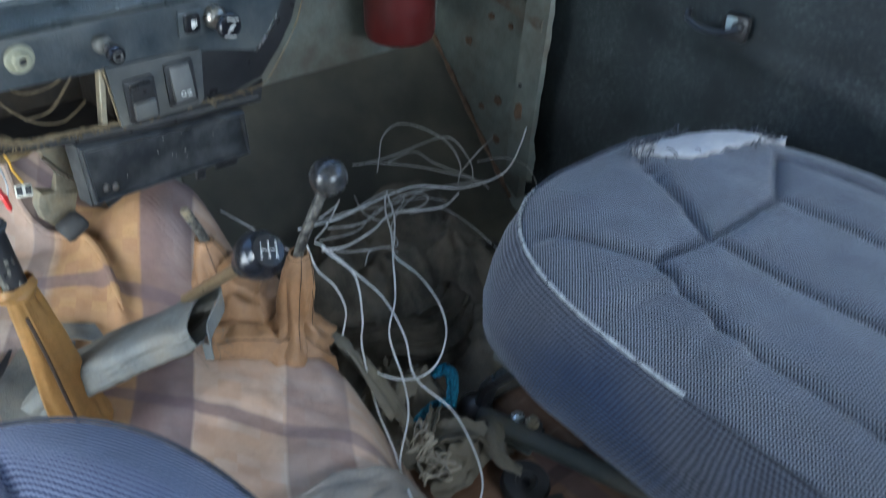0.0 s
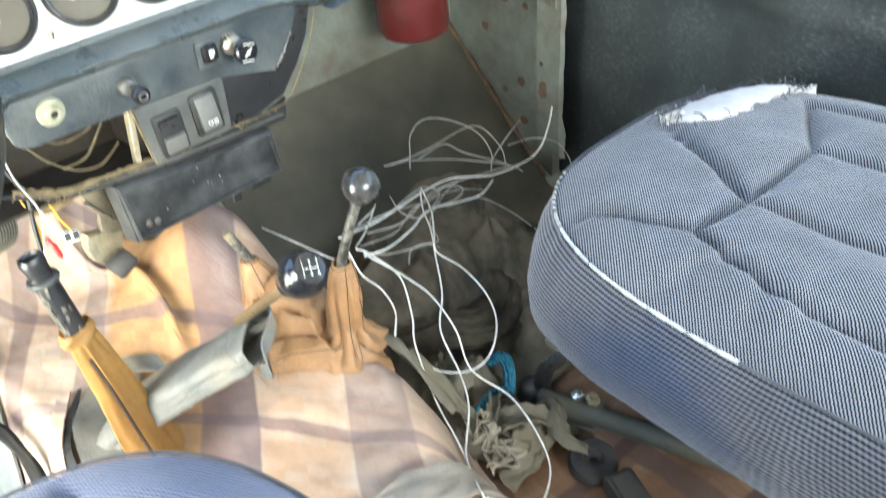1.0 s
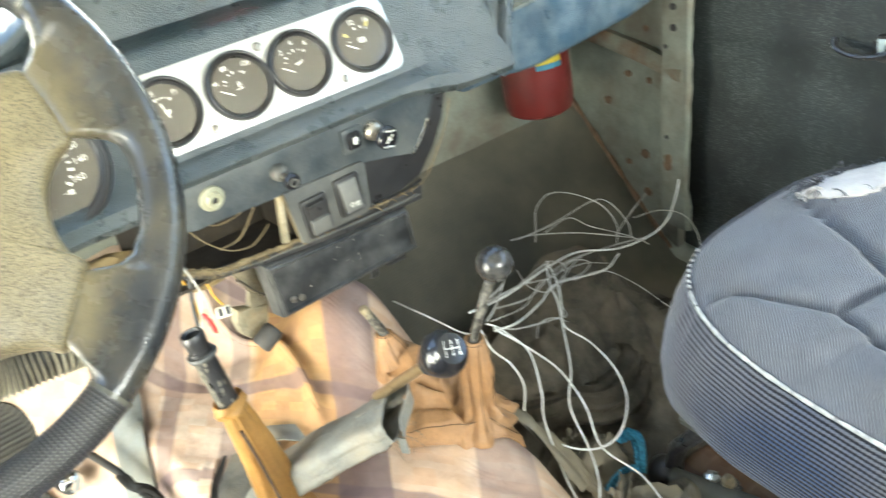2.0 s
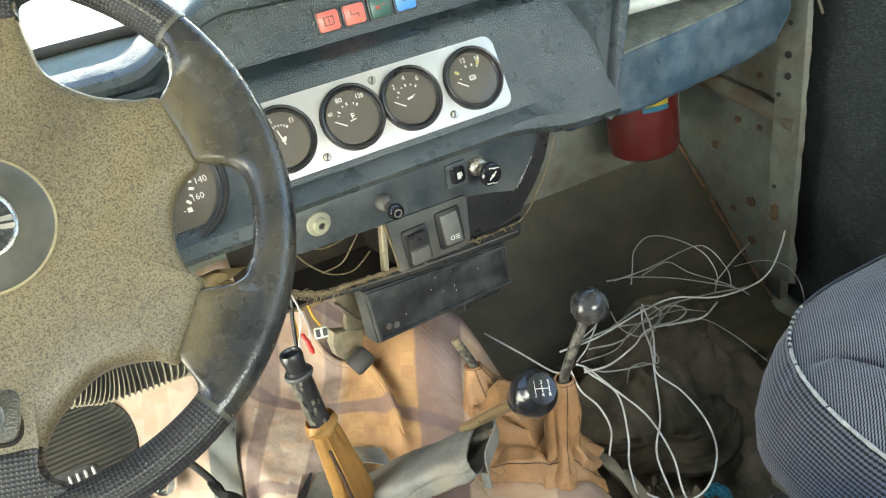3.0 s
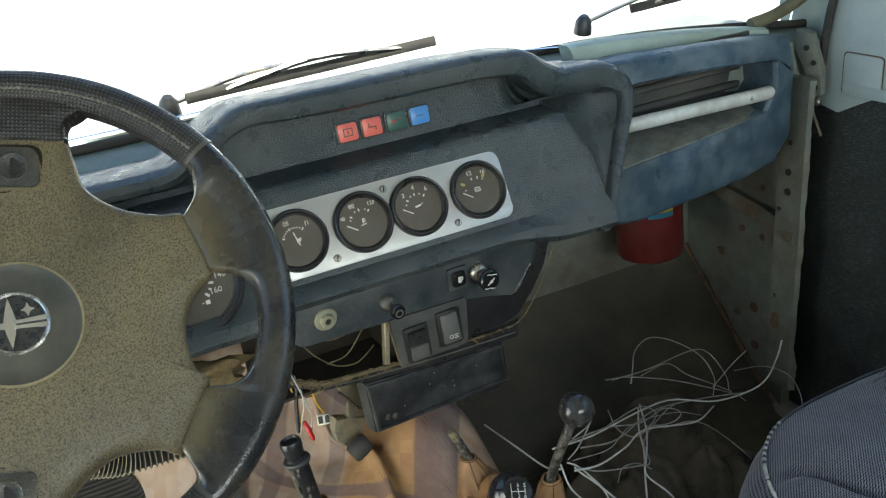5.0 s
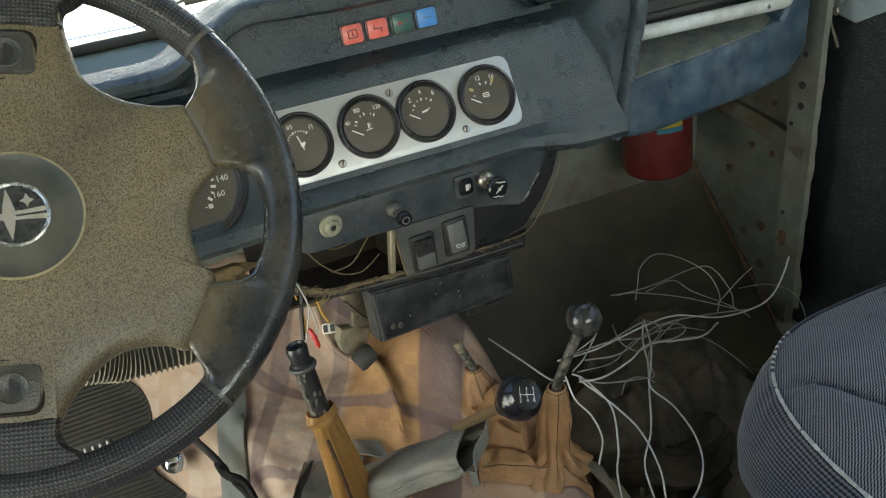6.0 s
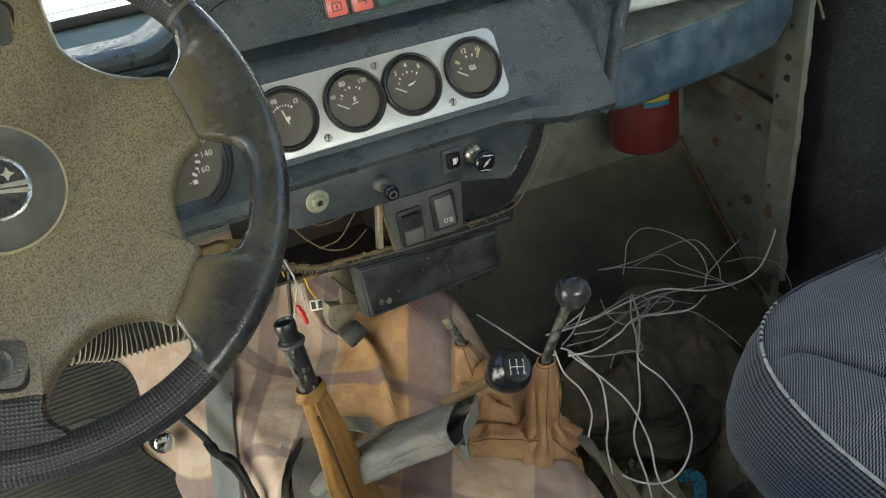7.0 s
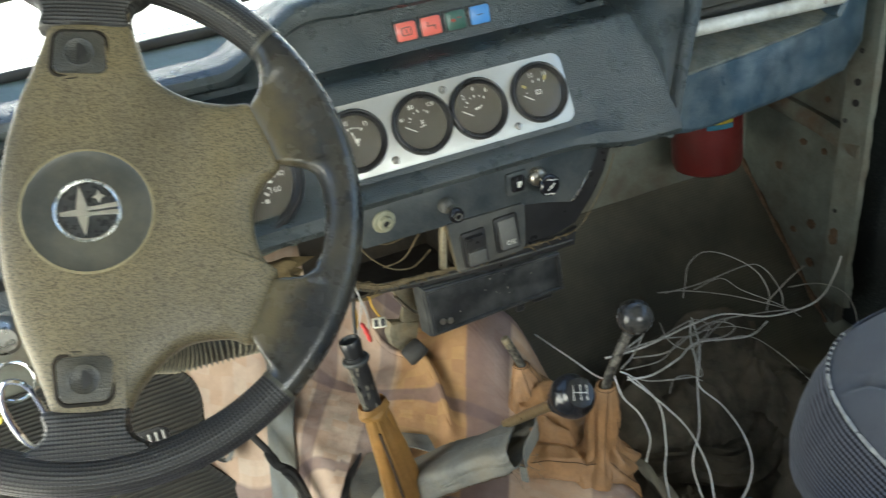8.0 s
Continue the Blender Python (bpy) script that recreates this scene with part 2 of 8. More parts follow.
def striped(name, dark, light, period, skew=0.0, along_v=False, chevron=None, stain=None, dye=None):
    """Woven stripes on the UV, in metres, with a thread across them and a soft wear."""
    m, nt, b = nodes_of(name)
    sep = nt.nodes.new("ShaderNodeSeparateXYZ")
    nt.links.new(nt.nodes.new("ShaderNodeTexCoord").outputs["UV"], sep.inputs[0])
    u, v = (sep.outputs[1], sep.outputs[0]) if along_v else (sep.outputs[0], sep.outputs[1])
    tc = nt.nodes.new("ShaderNodeTexCoord").outputs["Object"]
    if chevron is not None:
        u = calc(nt, "ABSOLUTE", calc(nt, "SUBTRACT", u, chevron))
    q = calc(nt, "MULTIPLY_ADD", v, skew, u)
    q = calc(nt, "MULTIPLY_ADD", grain(nt, tc, 14, 2), 0.004, q)
    q = calc(nt, "MULTIPLY_ADD", grain(nt, tc, 420, 2), 0.0005, q)
    s = calc(nt, "SINE", calc(nt, "MULTIPLY", q, 2 * math.pi / period))
    th = calc(nt, "SINE", calc(nt, "MULTIPLY", v, 2 * math.pi / (period * 0.85)))
    s2 = calc(nt, "MULTIPLY_ADD", th, 0.55, s)
    c = ramp(nt, calc(nt, "MULTIPLY_ADD", s2, 0.33, 0.5), [(0.36, dark), (0.64, light)])
    fade = ramp(nt, grain(nt, tc, 7, 5), [(0.4, (0, 0, 0)), (0.75, (0.45,) * 3)])
    c = mix(nt, fade, c, stain or [(x + y) / 2 for x, y in zip(dark, light)])
    if dye:
        d = nt.nodes.new("ShaderNodeVectorMath")
        d.operation = "DISTANCE"
        nt.links.new(tc, d.inputs[0])
        d.inputs[1].default_value = dye[0]
        away = calc(nt, "MULTIPLY_ADD", grain(nt, tc, 12, 4), 0.10, d.outputs["Value"])
        c = mix(nt, ramp_value(nt, away, dye[1], 0.06), c, mix(nt, 1.0, c, dye[2], "MULTIPLY"))
    c = mix(nt, 0.5, c, ramp(nt, grain(nt, tc, 30, 4), [(0.3, (0.72,) * 3), (0.7, (1, 1, 1))]), "MULTIPLY")
    nt.links.new(c, b.inputs["Base Color"])
    b.inputs["Roughness"].default_value = 0.95
    b.inputs["Specular IOR Level"].default_value = 0.15
    b.inputs["Sheen Weight"].default_value = 0.25
    nt.links.new(bump(nt, s2, 0.35, 0.0008, bump(nt, grain(nt, tc, 45, 4), 0.25, 0.003)), b.inputs["Normal"])
    return m


def band(nt, x, centre, half, period, soft=0.004):
    """1 inside a stripe that repeats."""
    d = calc(nt, "PINGPONG", calc(nt, "SUBTRACT", x, centre), period / 2)
    return ramp_value(nt, d, half, soft)


def ramp_value(nt, d, half, soft):
    n = nt.nodes.new("ShaderNodeMapRange")
    n.inputs["From Min"].default_value, n.inputs["From Max"].default_value = half + soft, half
    n.inputs["To Min"].default_value, n.inputs["To Max"].default_value = 0, 1
    nt.links.new(d, n.inputs["Value"])
    return n.outputs[0]


def plaid(name, base, warm, line, du=0.0, dv=0.0, pu=0.17, pv=0.15, dirt=0.35):
    """A checked upholstery cloth on the UV: pale ground, blocky orange checks, brown bars and thin plum lines, with worn dirt."""
    m, nt, b = nodes_of(name)
    uvn = nt.nodes.new("ShaderNodeTexCoord")
    sep = nt.nodes.new("ShaderNodeSeparateXYZ")
    nt.links.new(uvn.outputs["UV"], sep.inputs[0])
    tc = uvn.outputs["Object"]
    u = calc(nt, "MULTIPLY_ADD", grain(nt, tc, 9, 2), 0.02, sep.outputs[0])
    v = calc(nt, "MULTIPLY_ADD", grain(nt, tc, 8, 2), 0.02, sep.outputs[1])
    blocks = nt.nodes.new("ShaderNodeTexWhiteNoise")
    blocks.noise_dimensions = "2D"
    comb = nt.nodes.new("ShaderNodeCombineXYZ")
    nt.links.new(calc(nt, "FLOOR", calc(nt, "MULTIPLY", u, 62)), comb.inputs[0])
    nt.links.new(calc(nt, "FLOOR", calc(nt, "MULTIPLY", v, 95)), comb.inputs[1])
    nt.links.new(comb.outputs[0], blocks.inputs["Vector"])
    c = mix(nt, calc(nt, "MULTIPLY", blocks.outputs[0], 0.55), base, warm)
    c = mix(nt, calc(nt, "MULTIPLY", band(nt, u, 0.085 + du, 0.032, pu), 0.6), c, warm)
    c = mix(nt, calc(nt, "MULTIPLY", band(nt, v, 0.10 + dv, 0.026, pv), 0.55), c, warm)
    wide = [x * 1.7 for x in line]
    c = mix(nt, calc(nt, "MULTIPLY", band(nt, u, du, 0.014, pu), 0.72), c, wide)
    c = mix(nt, calc(nt, "MULTIPLY", band(nt, v, 0.02 + dv, 0.008, pv), 0.78), c, line)
    f = ramp(nt, grain(nt, tc, 7, 6, 0.65), [(0.42, (0, 0, 0)), (0.72, (dirt,) * 3)])
    c = mix(nt, f, c, (0.10, 0.065, 0.04))
    c = mix(nt, 0.6, c, ramp(nt, grain(nt, tc, 60, 3), [(0.3, (0.75,) * 3), (0.7, (1, 1, 1))]), "MULTIPLY")
    nt.links.new(c, b.inputs["Base Color"])
    b.inputs["Roughness"].default_value = 0.85
    b.inputs["Specular IOR Level"].default_value = 0.25
    nt.links.new(bump(nt, grain(nt, tc, 900, 2), 0.25, 0.0008, bump(nt, grain(nt, tc, 22, 5), 0.5, 0.006)), b.inputs["Normal"])
    return m


def ribbed(name, col, period, axis=0, dust=(0.2, 0.17, 0.13), amount=0.5, depth=0.6, groove=0.55):
    """Moulded rubber with ribs along one world axis."""
    m, nt, b = nodes_of(name)
    tcn = nt.nodes.new("ShaderNodeTexCoord")
    sep = nt.nodes.new("ShaderNodeSeparateXYZ")
    nt.links.new(tcn.outputs["UV"], sep.inputs[0])
    tc = tcn.outputs["Object"]
    s = calc(nt, "SINE", calc(nt, "MULTIPLY", sep.outputs[axis], 2 * math.pi / period))
    c = mix(nt, ramp(nt, grain(nt, tc, 8, 6), [(0.35, (0, 0, 0)), (0.7, (amount,) * 3)]), col, dust)
    c = mix(nt, ramp(nt, s, [(0.2, (groove,) * 3), (0.8, (0, 0, 0))]), c, [x * 0.4 for x in col])
    nt.links.new(c, b.inputs["Base Color"])
    b.inputs["Roughness"].default_value = 0.8
    b.inputs["Specular IOR Level"].default_value = 0.3
    nt.links.new(bump(nt, s, depth, 0.002, bump(nt, grain(nt, tc, 200, 3), 0.2, 0.001)), b.inputs["Normal"])
    return m


def dotted(name, col, dot, step=0.0036):
    """Perforated grip leather: a lattice of small pale dots on the UV."""
    m, nt, b = nodes_of(name)
    tcn = nt.nodes.new("ShaderNodeTexCoord")
    sep = nt.nodes.new("ShaderNodeSeparateXYZ")
    nt.links.new(tcn.outputs["UV"], sep.inputs[0])
    tc = tcn.outputs["Object"]
    a = calc(nt, "SINE", calc(nt, "MULTIPLY", sep.outputs[0], 2 * math.pi / step))
    d = calc(nt, "SINE", calc(nt, "MULTIPLY", sep.outputs[1], 2 * math.pi / step))
    s = calc(nt, "MULTIPLY", calc(nt, "ADD", a, d), 0.5)
    c = mix(nt, ramp(nt, s, [(0.55, (0, 0, 0)), (0.85, (0.9,) * 3)]), col, dot)
    c = mix(nt, ramp(nt, grain(nt, tc, 25, 5), [(0.45, (0, 0, 0)), (0.75, (0.4,) * 3)]), c, [x * 2.2 for x in col])
    nt.links.new(c, b.inputs["Base Color"])
    nt.links.new(ramp(nt, grain(nt, tc, 40), [(0.3, (0.34,) * 3), (0.7, (0.55,) * 3)]), b.inputs["Roughness"])
    nt.links.new(bump(nt, s, 0.4, 0.0008), b.inputs["Normal"])
    return m


def glassy(name, col=(1, 1, 1), rough=0.0):
    m, nt, b = nodes_of(name)
    b.inputs["Base Color"].default_value = (*col, 1)
    b.inputs["Roughness"].default_value = rough
    b.inputs["Transmission Weight"].default_value = 1.0
    b.inputs["IOR"].default_value = 1.45
    return m


def brushed(name, col, scratch, patch):
    """Scuffed fabric-backed vinyl: short streaks along y, paler patches, a fine weave."""
    m, nt, b = nodes_of(name)
    tc = nt.nodes.new("ShaderNodeTexCoord").outputs["Object"]
    mp = nt.nodes.new("ShaderNodeMapping")
    mp.inputs["Scale"].default_value = (1, 0.22, 1.4)
    nt.links.new(tc, mp.inputs["Vector"])
    streak = grain(nt, mp.outputs[0], 560, 4, 0.75)
    where = ramp(nt, grain(nt, tc, 9, 5), [(0.38, (0, 0, 0)), (0.62, (1, 1, 1))])
    c = mix(nt, ramp(nt, grain(nt, tc, 4.5, 6, 0.6), [(0.4, (0, 0, 0)), (0.72, (0.55,) * 3)]), col, patch)
    f = ramp(nt, streak, [(0.5, (0, 0, 0)), (0.68, (0.95,) * 3)])
    c = mix(nt, mix(nt, 1.0, f, where, "MULTIPLY"), c, scratch)
    c = mix(nt, ramp(nt, grain(nt, tc, 90, 3), [(0.62, (0, 0, 0)), (0.78, (0.35,) * 3)]), c, scratch)
    nt.links.new(c, b.inputs["Base Color"])
    b.inputs["Roughness"].default_value = 0.62
    nt.links.new(bump(nt, streak, 0.4, 0.0012, bump(nt, grain(nt, tc, 14, 4), 0.35, 0.006)), b.inputs["Normal"])
    return m


def laid_plaid(name, base, warm, line, dirt=0.3):
    """Checked upholstery cloth laid askew over the tunnel: peach ground, blocky checks, plum-grey bars, a tan field."""
    m, nt, b = nodes_of(name)
    tc = nt.nodes.new("ShaderNodeTexCoord").outputs["Object"]
    sep = nt.nodes.new("ShaderNodeSeparateXYZ")
    nt.links.new(tc, sep.inputs[0])
    x, y = sep.outputs[0], calc(nt, "ADD", sep.outputs[1], 0.7)
    u = calc(nt, "MULTIPLY_ADD", y, -0.5, calc(nt, "MULTIPLY", x, 0.866))
    v = calc(nt, "MULTIPLY_ADD", y, 0.64, calc(nt, "MULTIPLY", x, 0.77))
    u = calc(nt, "MULTIPLY_ADD", calc(nt, "SUBTRACT", grain(nt, tc, 6, 2), 0.5), 0.02, u)
    v = calc(nt, "MULTIPLY_ADD", calc(nt, "SUBTRACT", grain(nt, tc, 5, 2), 0.5), 0.02, v)

    def bar(q, at, half, soft=0.003):
        return ramp_value(nt, calc(nt, "ABSOLUTE", calc(nt, "SUBTRACT", q, at)), half, soft)

    def cells(fu, fv):
        w = nt.nodes.new("ShaderNodeTexWhiteNoise")
        w.noise_dimensions = "2D"
        comb = nt.nodes.new("ShaderNodeCombineXYZ")
        nt.links.new(calc(nt, "FLOOR", calc(nt, "MULTIPLY", u, fu)), comb.inputs[0])
        nt.links.new(calc(nt, "FLOOR", calc(nt, "MULTIPLY", v, fv)), comb.inputs[1])
        nt.links.new(comb.outputs[0], w.inputs["Vector"])
        return w.outputs[0]
    c = mix(nt, calc(nt, "MULTIPLY", cells(46, 90), 0.38), base, warm)
    c = mix(nt, calc(nt, "MULTIPLY", cells(21, 33), 0.22), c, (0.52, 0.30, 0.22))
    c = mix(nt, calc(nt, "MULTIPLY", bar(u, -0.470, 0.055, 0.02), 0.85), c, mix(nt, calc(nt, "MULTIPLY", cells(58, 84), 0.55), [q * 0.85 for q in warm], (0.52, 0.31, 0.11)))
    c = mix(nt, calc(nt, "MULTIPLY", bar(u, -0.33, 0.03, 0.02), 0.3), c, warm)
    for at, half, s in ((-0.636, 0.010, 0.62), (-0.551, 0.012, 0.50), (-0.400, 0.027, 0.78), (-0.248, 0.030, 0.55), (-0.16, 0.010, 0.5)):
        c = mix(nt, calc(nt, "MULTIPLY", bar(u, at, half), s), c, line)
    for at, half, s in ((0.595, 0.0065, 0.72), (0.462, 0.006, 0.66), (0.73, 0.007, 0.66), (0.345, 0.012, 0.55), (0.22, 0.006, 0.6)):
        c = mix(nt, calc(nt, "MULTIPLY", bar(v, at, half), s), c, line)
    f = ramp(nt, grain(nt, tc, 7, 6, 0.65), [(0.45, (0, 0, 0)), (0.75, (dirt,) * 3)])
    c = mix(nt, f, c, (0.17, 0.11, 0.065))
    c = mix(nt, 0.6, c, ramp(nt, grain(nt, tc, 60, 3), [(0.3, (0.78,) * 3), (0.7, (1, 1, 1))]), "MULTIPLY")
    nt.links.new(c, b.inputs["Base Color"])
    b.inputs["Roughness"].default_value = 0.8
    b.inputs["Specular IOR Level"].default_value = 0.3
    nt.links.new(bump(nt, grain(nt, tc, 900, 2), 0.25, 0.0008, bump(nt, grain(nt, tc, 22, 5), 0.5, 0.006)), b.inputs["Normal"])
    return m
PAINT = surface("grey_body_paint", (0.150, 0.165, 0.140), 0.45, vary=0.28, scale=30, dust=(0.085, 0.055, 0.032), dust_amount=0.65, dust_scale=11, fine_bump=0.3)
PAINT_DARK = surface("shaded_body_paint", (0.20, 0.22, 0.19), 0.5, vary=0.2, dust=(0.10, 0.07, 0.04), dust_amount=0.5)
PAINT_BLUE = surface("pale_blue_door_paint", (0.36, 0.43, 0.44), 0.4, vary=0.12, dust=(0.2, 0.17, 0.13), dust_amount=0.3)
PAINT_GREEN = surface("pale_green_frame_paint", (0.36, 0.45, 0.40), 0.4, vary=0.15, dust=(0.2, 0.17, 0.12), dust_amount=0.4)
HOOD_PAINT = surface("pale_bonnet_paint", (0.62, 0.64, 0.60), 0.35, vary=0.1, dust=(0.5, 0.45, 0.38), dust_amount=0.3)
RUST = surface("rusted_steel", (0.115, 0.072, 0.042), 0.85, vary=0.5, scale=60, fine_bump=0.5)
RUSTY_PAINT = surface("rust_streaked_paint", (0.135, 0.138, 0.112), 0.55, vary=0.3, scale=30, dust=(0.105, 0.058, 0.028), dust_amount=0.9, dust_scale=24, fine_bump=0.3)
CARD = brushed("dark_door_vinyl", (0.012, 0.015, 0.015), (0.115, 0.122, 0.116), (0.032, 0.048, 0.047))
HEADLINER = surface("grey_headliner", (0.34, 0.33, 0.30), 0.9, vary=0.15)
PLASTIC = surface("blue_black_dash_plastic", (0.027, 0.038, 0.042), 0.33, vary=0.2, dust=(0.13, 0.13, 0.12), dust_amount=0.42, dust_scale=5, pores=0.5, pore_scale=620, fine=500, fine_bump=0.3)
FASCIA = surface("dusty_blue_fascia_paint", (0.028, 0.036, 0.042), 0.40, vary=0.3, dust=(0.14, 0.14, 0.125), dust_amount=0.5, dust_scale=16, fine_bump=0.35, pores=0.15, pore_scale=300)
RADIO = surface("scuffed_black_cover", (0.020, 0.021, 0.022), 0.4, vary=0.3, dust=(0.14, 0.14, 0.13), dust_amount=0.45, dust_scale=26)
# Near-black so that the cavity's shade is in the colour; also for dark seams
CAVITY = surface("near_black_brown", (0.014, 0.010, 0.006), 0.9, vary=0.4, dust=(0.05, 0.035, 0.017), dust_amount=0.4, dust_scale=30)
GRIMY_DARK = surface("grimy_dark_lever", (0.026, 0.024, 0.021), 0.5, 0.2, vary=0.5, scale=120, dust=(0.26, 0.24, 0.20), dust_amount=0.8, dust_scale=130, fine_bump=0.5)
GRIMY = surface("grimy_steel", (0.25, 0.22, 0.155), 0.5, 0.25, vary=0.4, scale=40, dust=(0.30, 0.20, 0.08), dust_amount=0.6, dust_scale=34)
FELT_PALE = surface("pale_dusty_felt", (0.125, 0.094, 0.05), 0.95, vary=0.5, scale=90)
SEAM = surface("brown_seam_thread", (0.045, 0.026, 0.014), 0.9, vary=0.3)
PLASTIC_BLUE = surface("worn_blue_dash_plastic", (0.036, 0.070, 0.102), 0.38, vary=0.35, dust=(0.22, 0.26, 0.28), dust_amount=0.5, dust_scale=22, pores=0.5, pore_scale=620, fine=400, fine_bump=0.35)
PLASTIC_GREY = surface("dusty_dark_plastic", (0.04, 0.042, 0.04), 0.6, vary=0.3, dust=(0.2, 0.19, 0.16), dust_amount=0.45)
BLACK = surface("black_plastic", (0.016, 0.016, 0.017), 0.35, vary=0.3, dust=(0.12, 0.11, 0.1), dust_amount=0.2)
BLACK_GLOSS = surface("glossy_black_plastic", (0.012, 0.012, 0.014), 0.12, vary=0.2, fine_bump=0.02)
KNOB_WORN = surface("scuffed_black_knob", (0.020, 0.020, 0.021), 0.22, vary=0.3, dust=(0.16, 0.155, 0.14), dust_amount=0.4, dust_scale=40, fine_bump=0.12)
RUBBER = surface("black_rubber", (0.02, 0.02, 0.02), 0.75, vary=0.3, dust=(0.15, 0.13, 0.1), dust_amount=0.4)
ALU = surface("brushed_aluminium", (0.50, 0.50, 0.48), 0.42, 0.55, vary=0.08, fine=700, fine_bump=0.1, dust=(0.3, 0.28, 0.24), dust_amount=0.2)
STEEL = surface("bare_steel", (0.42, 0.40, 0.36), 0.32, 1.0, vary=0.25, dust=(0.2, 0.13, 0.08), dust_amount=0.4, dust_scale=30)
CHROME_DULL = surface("dulled_chrome", (0.50, 0.50, 0.49), 0.26, 1.0, vary=0.2, scale=90, dust=(0.16, 0.14, 0.10), dust_amount=0.5, dust_scale=60)
CHROME = surface("chrome", (0.75, 0.75, 0.74), 0.12, 1.0, vary=0.1, fine_bump=0.03)
DIAL = surface("dial_face", (0.042, 0.035, 0.022), 0.5, vary=0.2, scale=60)
MARK = surface("cream_dial_print", (0.60, 0.585, 0.53), 0.6, vary=0.05)
MARK_Y = surface("yellow_dial_print", (0.38, 0.32, 0.10), 0.6, vary=0.05)
MARK_R = surface("red_dial_print", (0.35, 0.05, 0.03), 0.6, vary=0.05)
LENS_RED = surface("red_lamp_lens", (0.75, 0.13, 0.09), 0.35, vary=0.12)
LENS_GREEN = surface("green_lamp_lens", (0.02, 0.085, 0.06), 0.35, vary=0.12)
LENS_BLUE = surface("blue_lamp_lens", (0.06, 0.24, 0.58), 0.35, vary=0.12)
WHEEL_SKIN = surface("dusty_wheel_pad_vinyl", (0.156, 0.126, 0.073), 0.48, vary=0.32, scale=11, dust=(0.215, 0.165, 0.072), dust_amount=0.65, dust_scale=9, pores=0.25, pore_scale=640, pit=0.85)
SPOKE_SKIN = surface("worn_spoke_vinyl", (0.040, 0.039, 0.034), 0.38, vary=0.3, dust=(0.15, 0.125, 0.075), dust_amount=0.55, dust_scale=16, pores=0.3, pore_scale=700)
LIT_DUST = surface("pale_lit_edge_dust", (0.26, 0.215, 0.12), 0.8, vary=0.3, scale=60)
EMBLEM = surface("worn_emblem_ground", (0.035, 0.036, 0.037), 0.3, 0.2, vary=0.4, scale=120, dust=(0.10, 0.095, 0.08), dust_amount=0.4, dust_scale=90)
BRASSY = surface("worn_brassy_steel", (0.36, 0.27, 0.15), 0.36, 0.85, vary=0.3, scale=60, dust=(0.14, 0.10, 0.06), dust_amount=0.5, dust_scale=60)
CHIPPED = surface("grimy_bare_patch", (0.17, 0.155, 0.12), 0.55, vary=0.5, scale=150, dust=(0.03, 0.028, 0.024), dust_amount=0.9, dust_scale=220)
DULL_CREAM = surface("dull_cream_plastic", (0.62, 0.59, 0.48), 0.5, vary=0.15)
WHEEL_RIM = surface("worn_rim_vinyl", (0.022, 0.025, 0.028), 0.33, vary=0.25, dust=(0.12, 0.105, 0.07), dust_amount=0.5, dust_scale=14, pores=0.2, pore_scale=800)
RIM_WIDE = surface("smooth_worn_spoke_vinyl", (0.020, 0.021, 0.023), 0.27, vary=0.3, dust=(0.125, 0.100, 0.055), dust_amount=0.35, dust_scale=16, pores=0.12, pore_scale=560, fine_bump=0.07)


def dusted(m, col, u0, u1, dirt):
    """Lays dirt of another colour over a material where its U coordinate is small, with an uneven edge."""
    nt = m.node_tree
    b = nt.nodes["Principled BSDF"]
    old = b.inputs["Base Color"].links[0].from_socket
    tc = nt.nodes.new("ShaderNodeTexCoord")
    u = nt.nodes.new("ShaderNodeSeparateXYZ")
    nt.links.new(tc.outputs["UV"], u.inputs[0])
    edge = calc(nt, "MULTIPLY_ADD", calc(nt, "SUBTRACT", grain(nt, tc.outputs["Object"], 60.0), 0.5), (u1 - u0) * 1.6, u.outputs[0])
    f = ramp(nt, calc(nt, "DIVIDE", calc(nt, "SUBTRACT", edge, u0), u1 - u0), [(0.0, (dirt,) * 3), (1.0, (0, 0, 0))])
    nt.links.new(mix(nt, f, old, col), b.inputs["Base Color"])
    return m


dusted(RIM_WIDE, (0.125, 0.100, 0.055), 0.134, 0.159, 0.85)
WHEEL_DISC = surface("dark_hub_disc", (0.050, 0.051, 0.044), 0.42, vary=0.2, dust=(0.15, 0.13, 0.085), dust_amount=0.55, dust_scale=14)
GRIP = dotted("perforated_grip", (0.016, 0.0145, 0.0135), (0.105, 0.098, 0.086), 0.0027)
SEAT_TOP = striped("striped_seat_cloth", (0.007, 0.009, 0.016), (0.20, 0.208, 0.234), 0.0031, -1.0, stain=(0.050, 0.054, 0.068))
SEAT_SIDE = striped("ribbed_seat_side_cloth", (0.004, 0.005, 0.010), (0.135, 0.142, 0.168), 0.0050, 0.0, along_v=True, stain=(0.043, 0.047, 0.066), dye=((-0.217, 0.12, 0.255), 0.115, (0.26, 0.44, 0.80)))
SEAT_HERR = striped("herringbone_seat_cloth", (0.012, 0.018, 0.062), (0.20, 0.22, 0.29), 0.0046, 0.55, chevron=0.145, stain=(0.08, 0.095, 0.16))
PIPING = surface("white_piping", (0.40, 0.40, 0.38), 0.6, vary=0.35, scale=60, dust=(0.10, 0.105, 0.12), dust_amount=0.6, dust_scale=110)
FOAM = surface("white_foam", (0.40, 0.385, 0.375), 0.95, vary=0.12, scale=80, fine=400, fine_bump=0.6)
THREAD_GREY = surface("dusty_grey_thread", (0.13, 0.122, 0.10), 0.85, vary=0.4, scale=150)
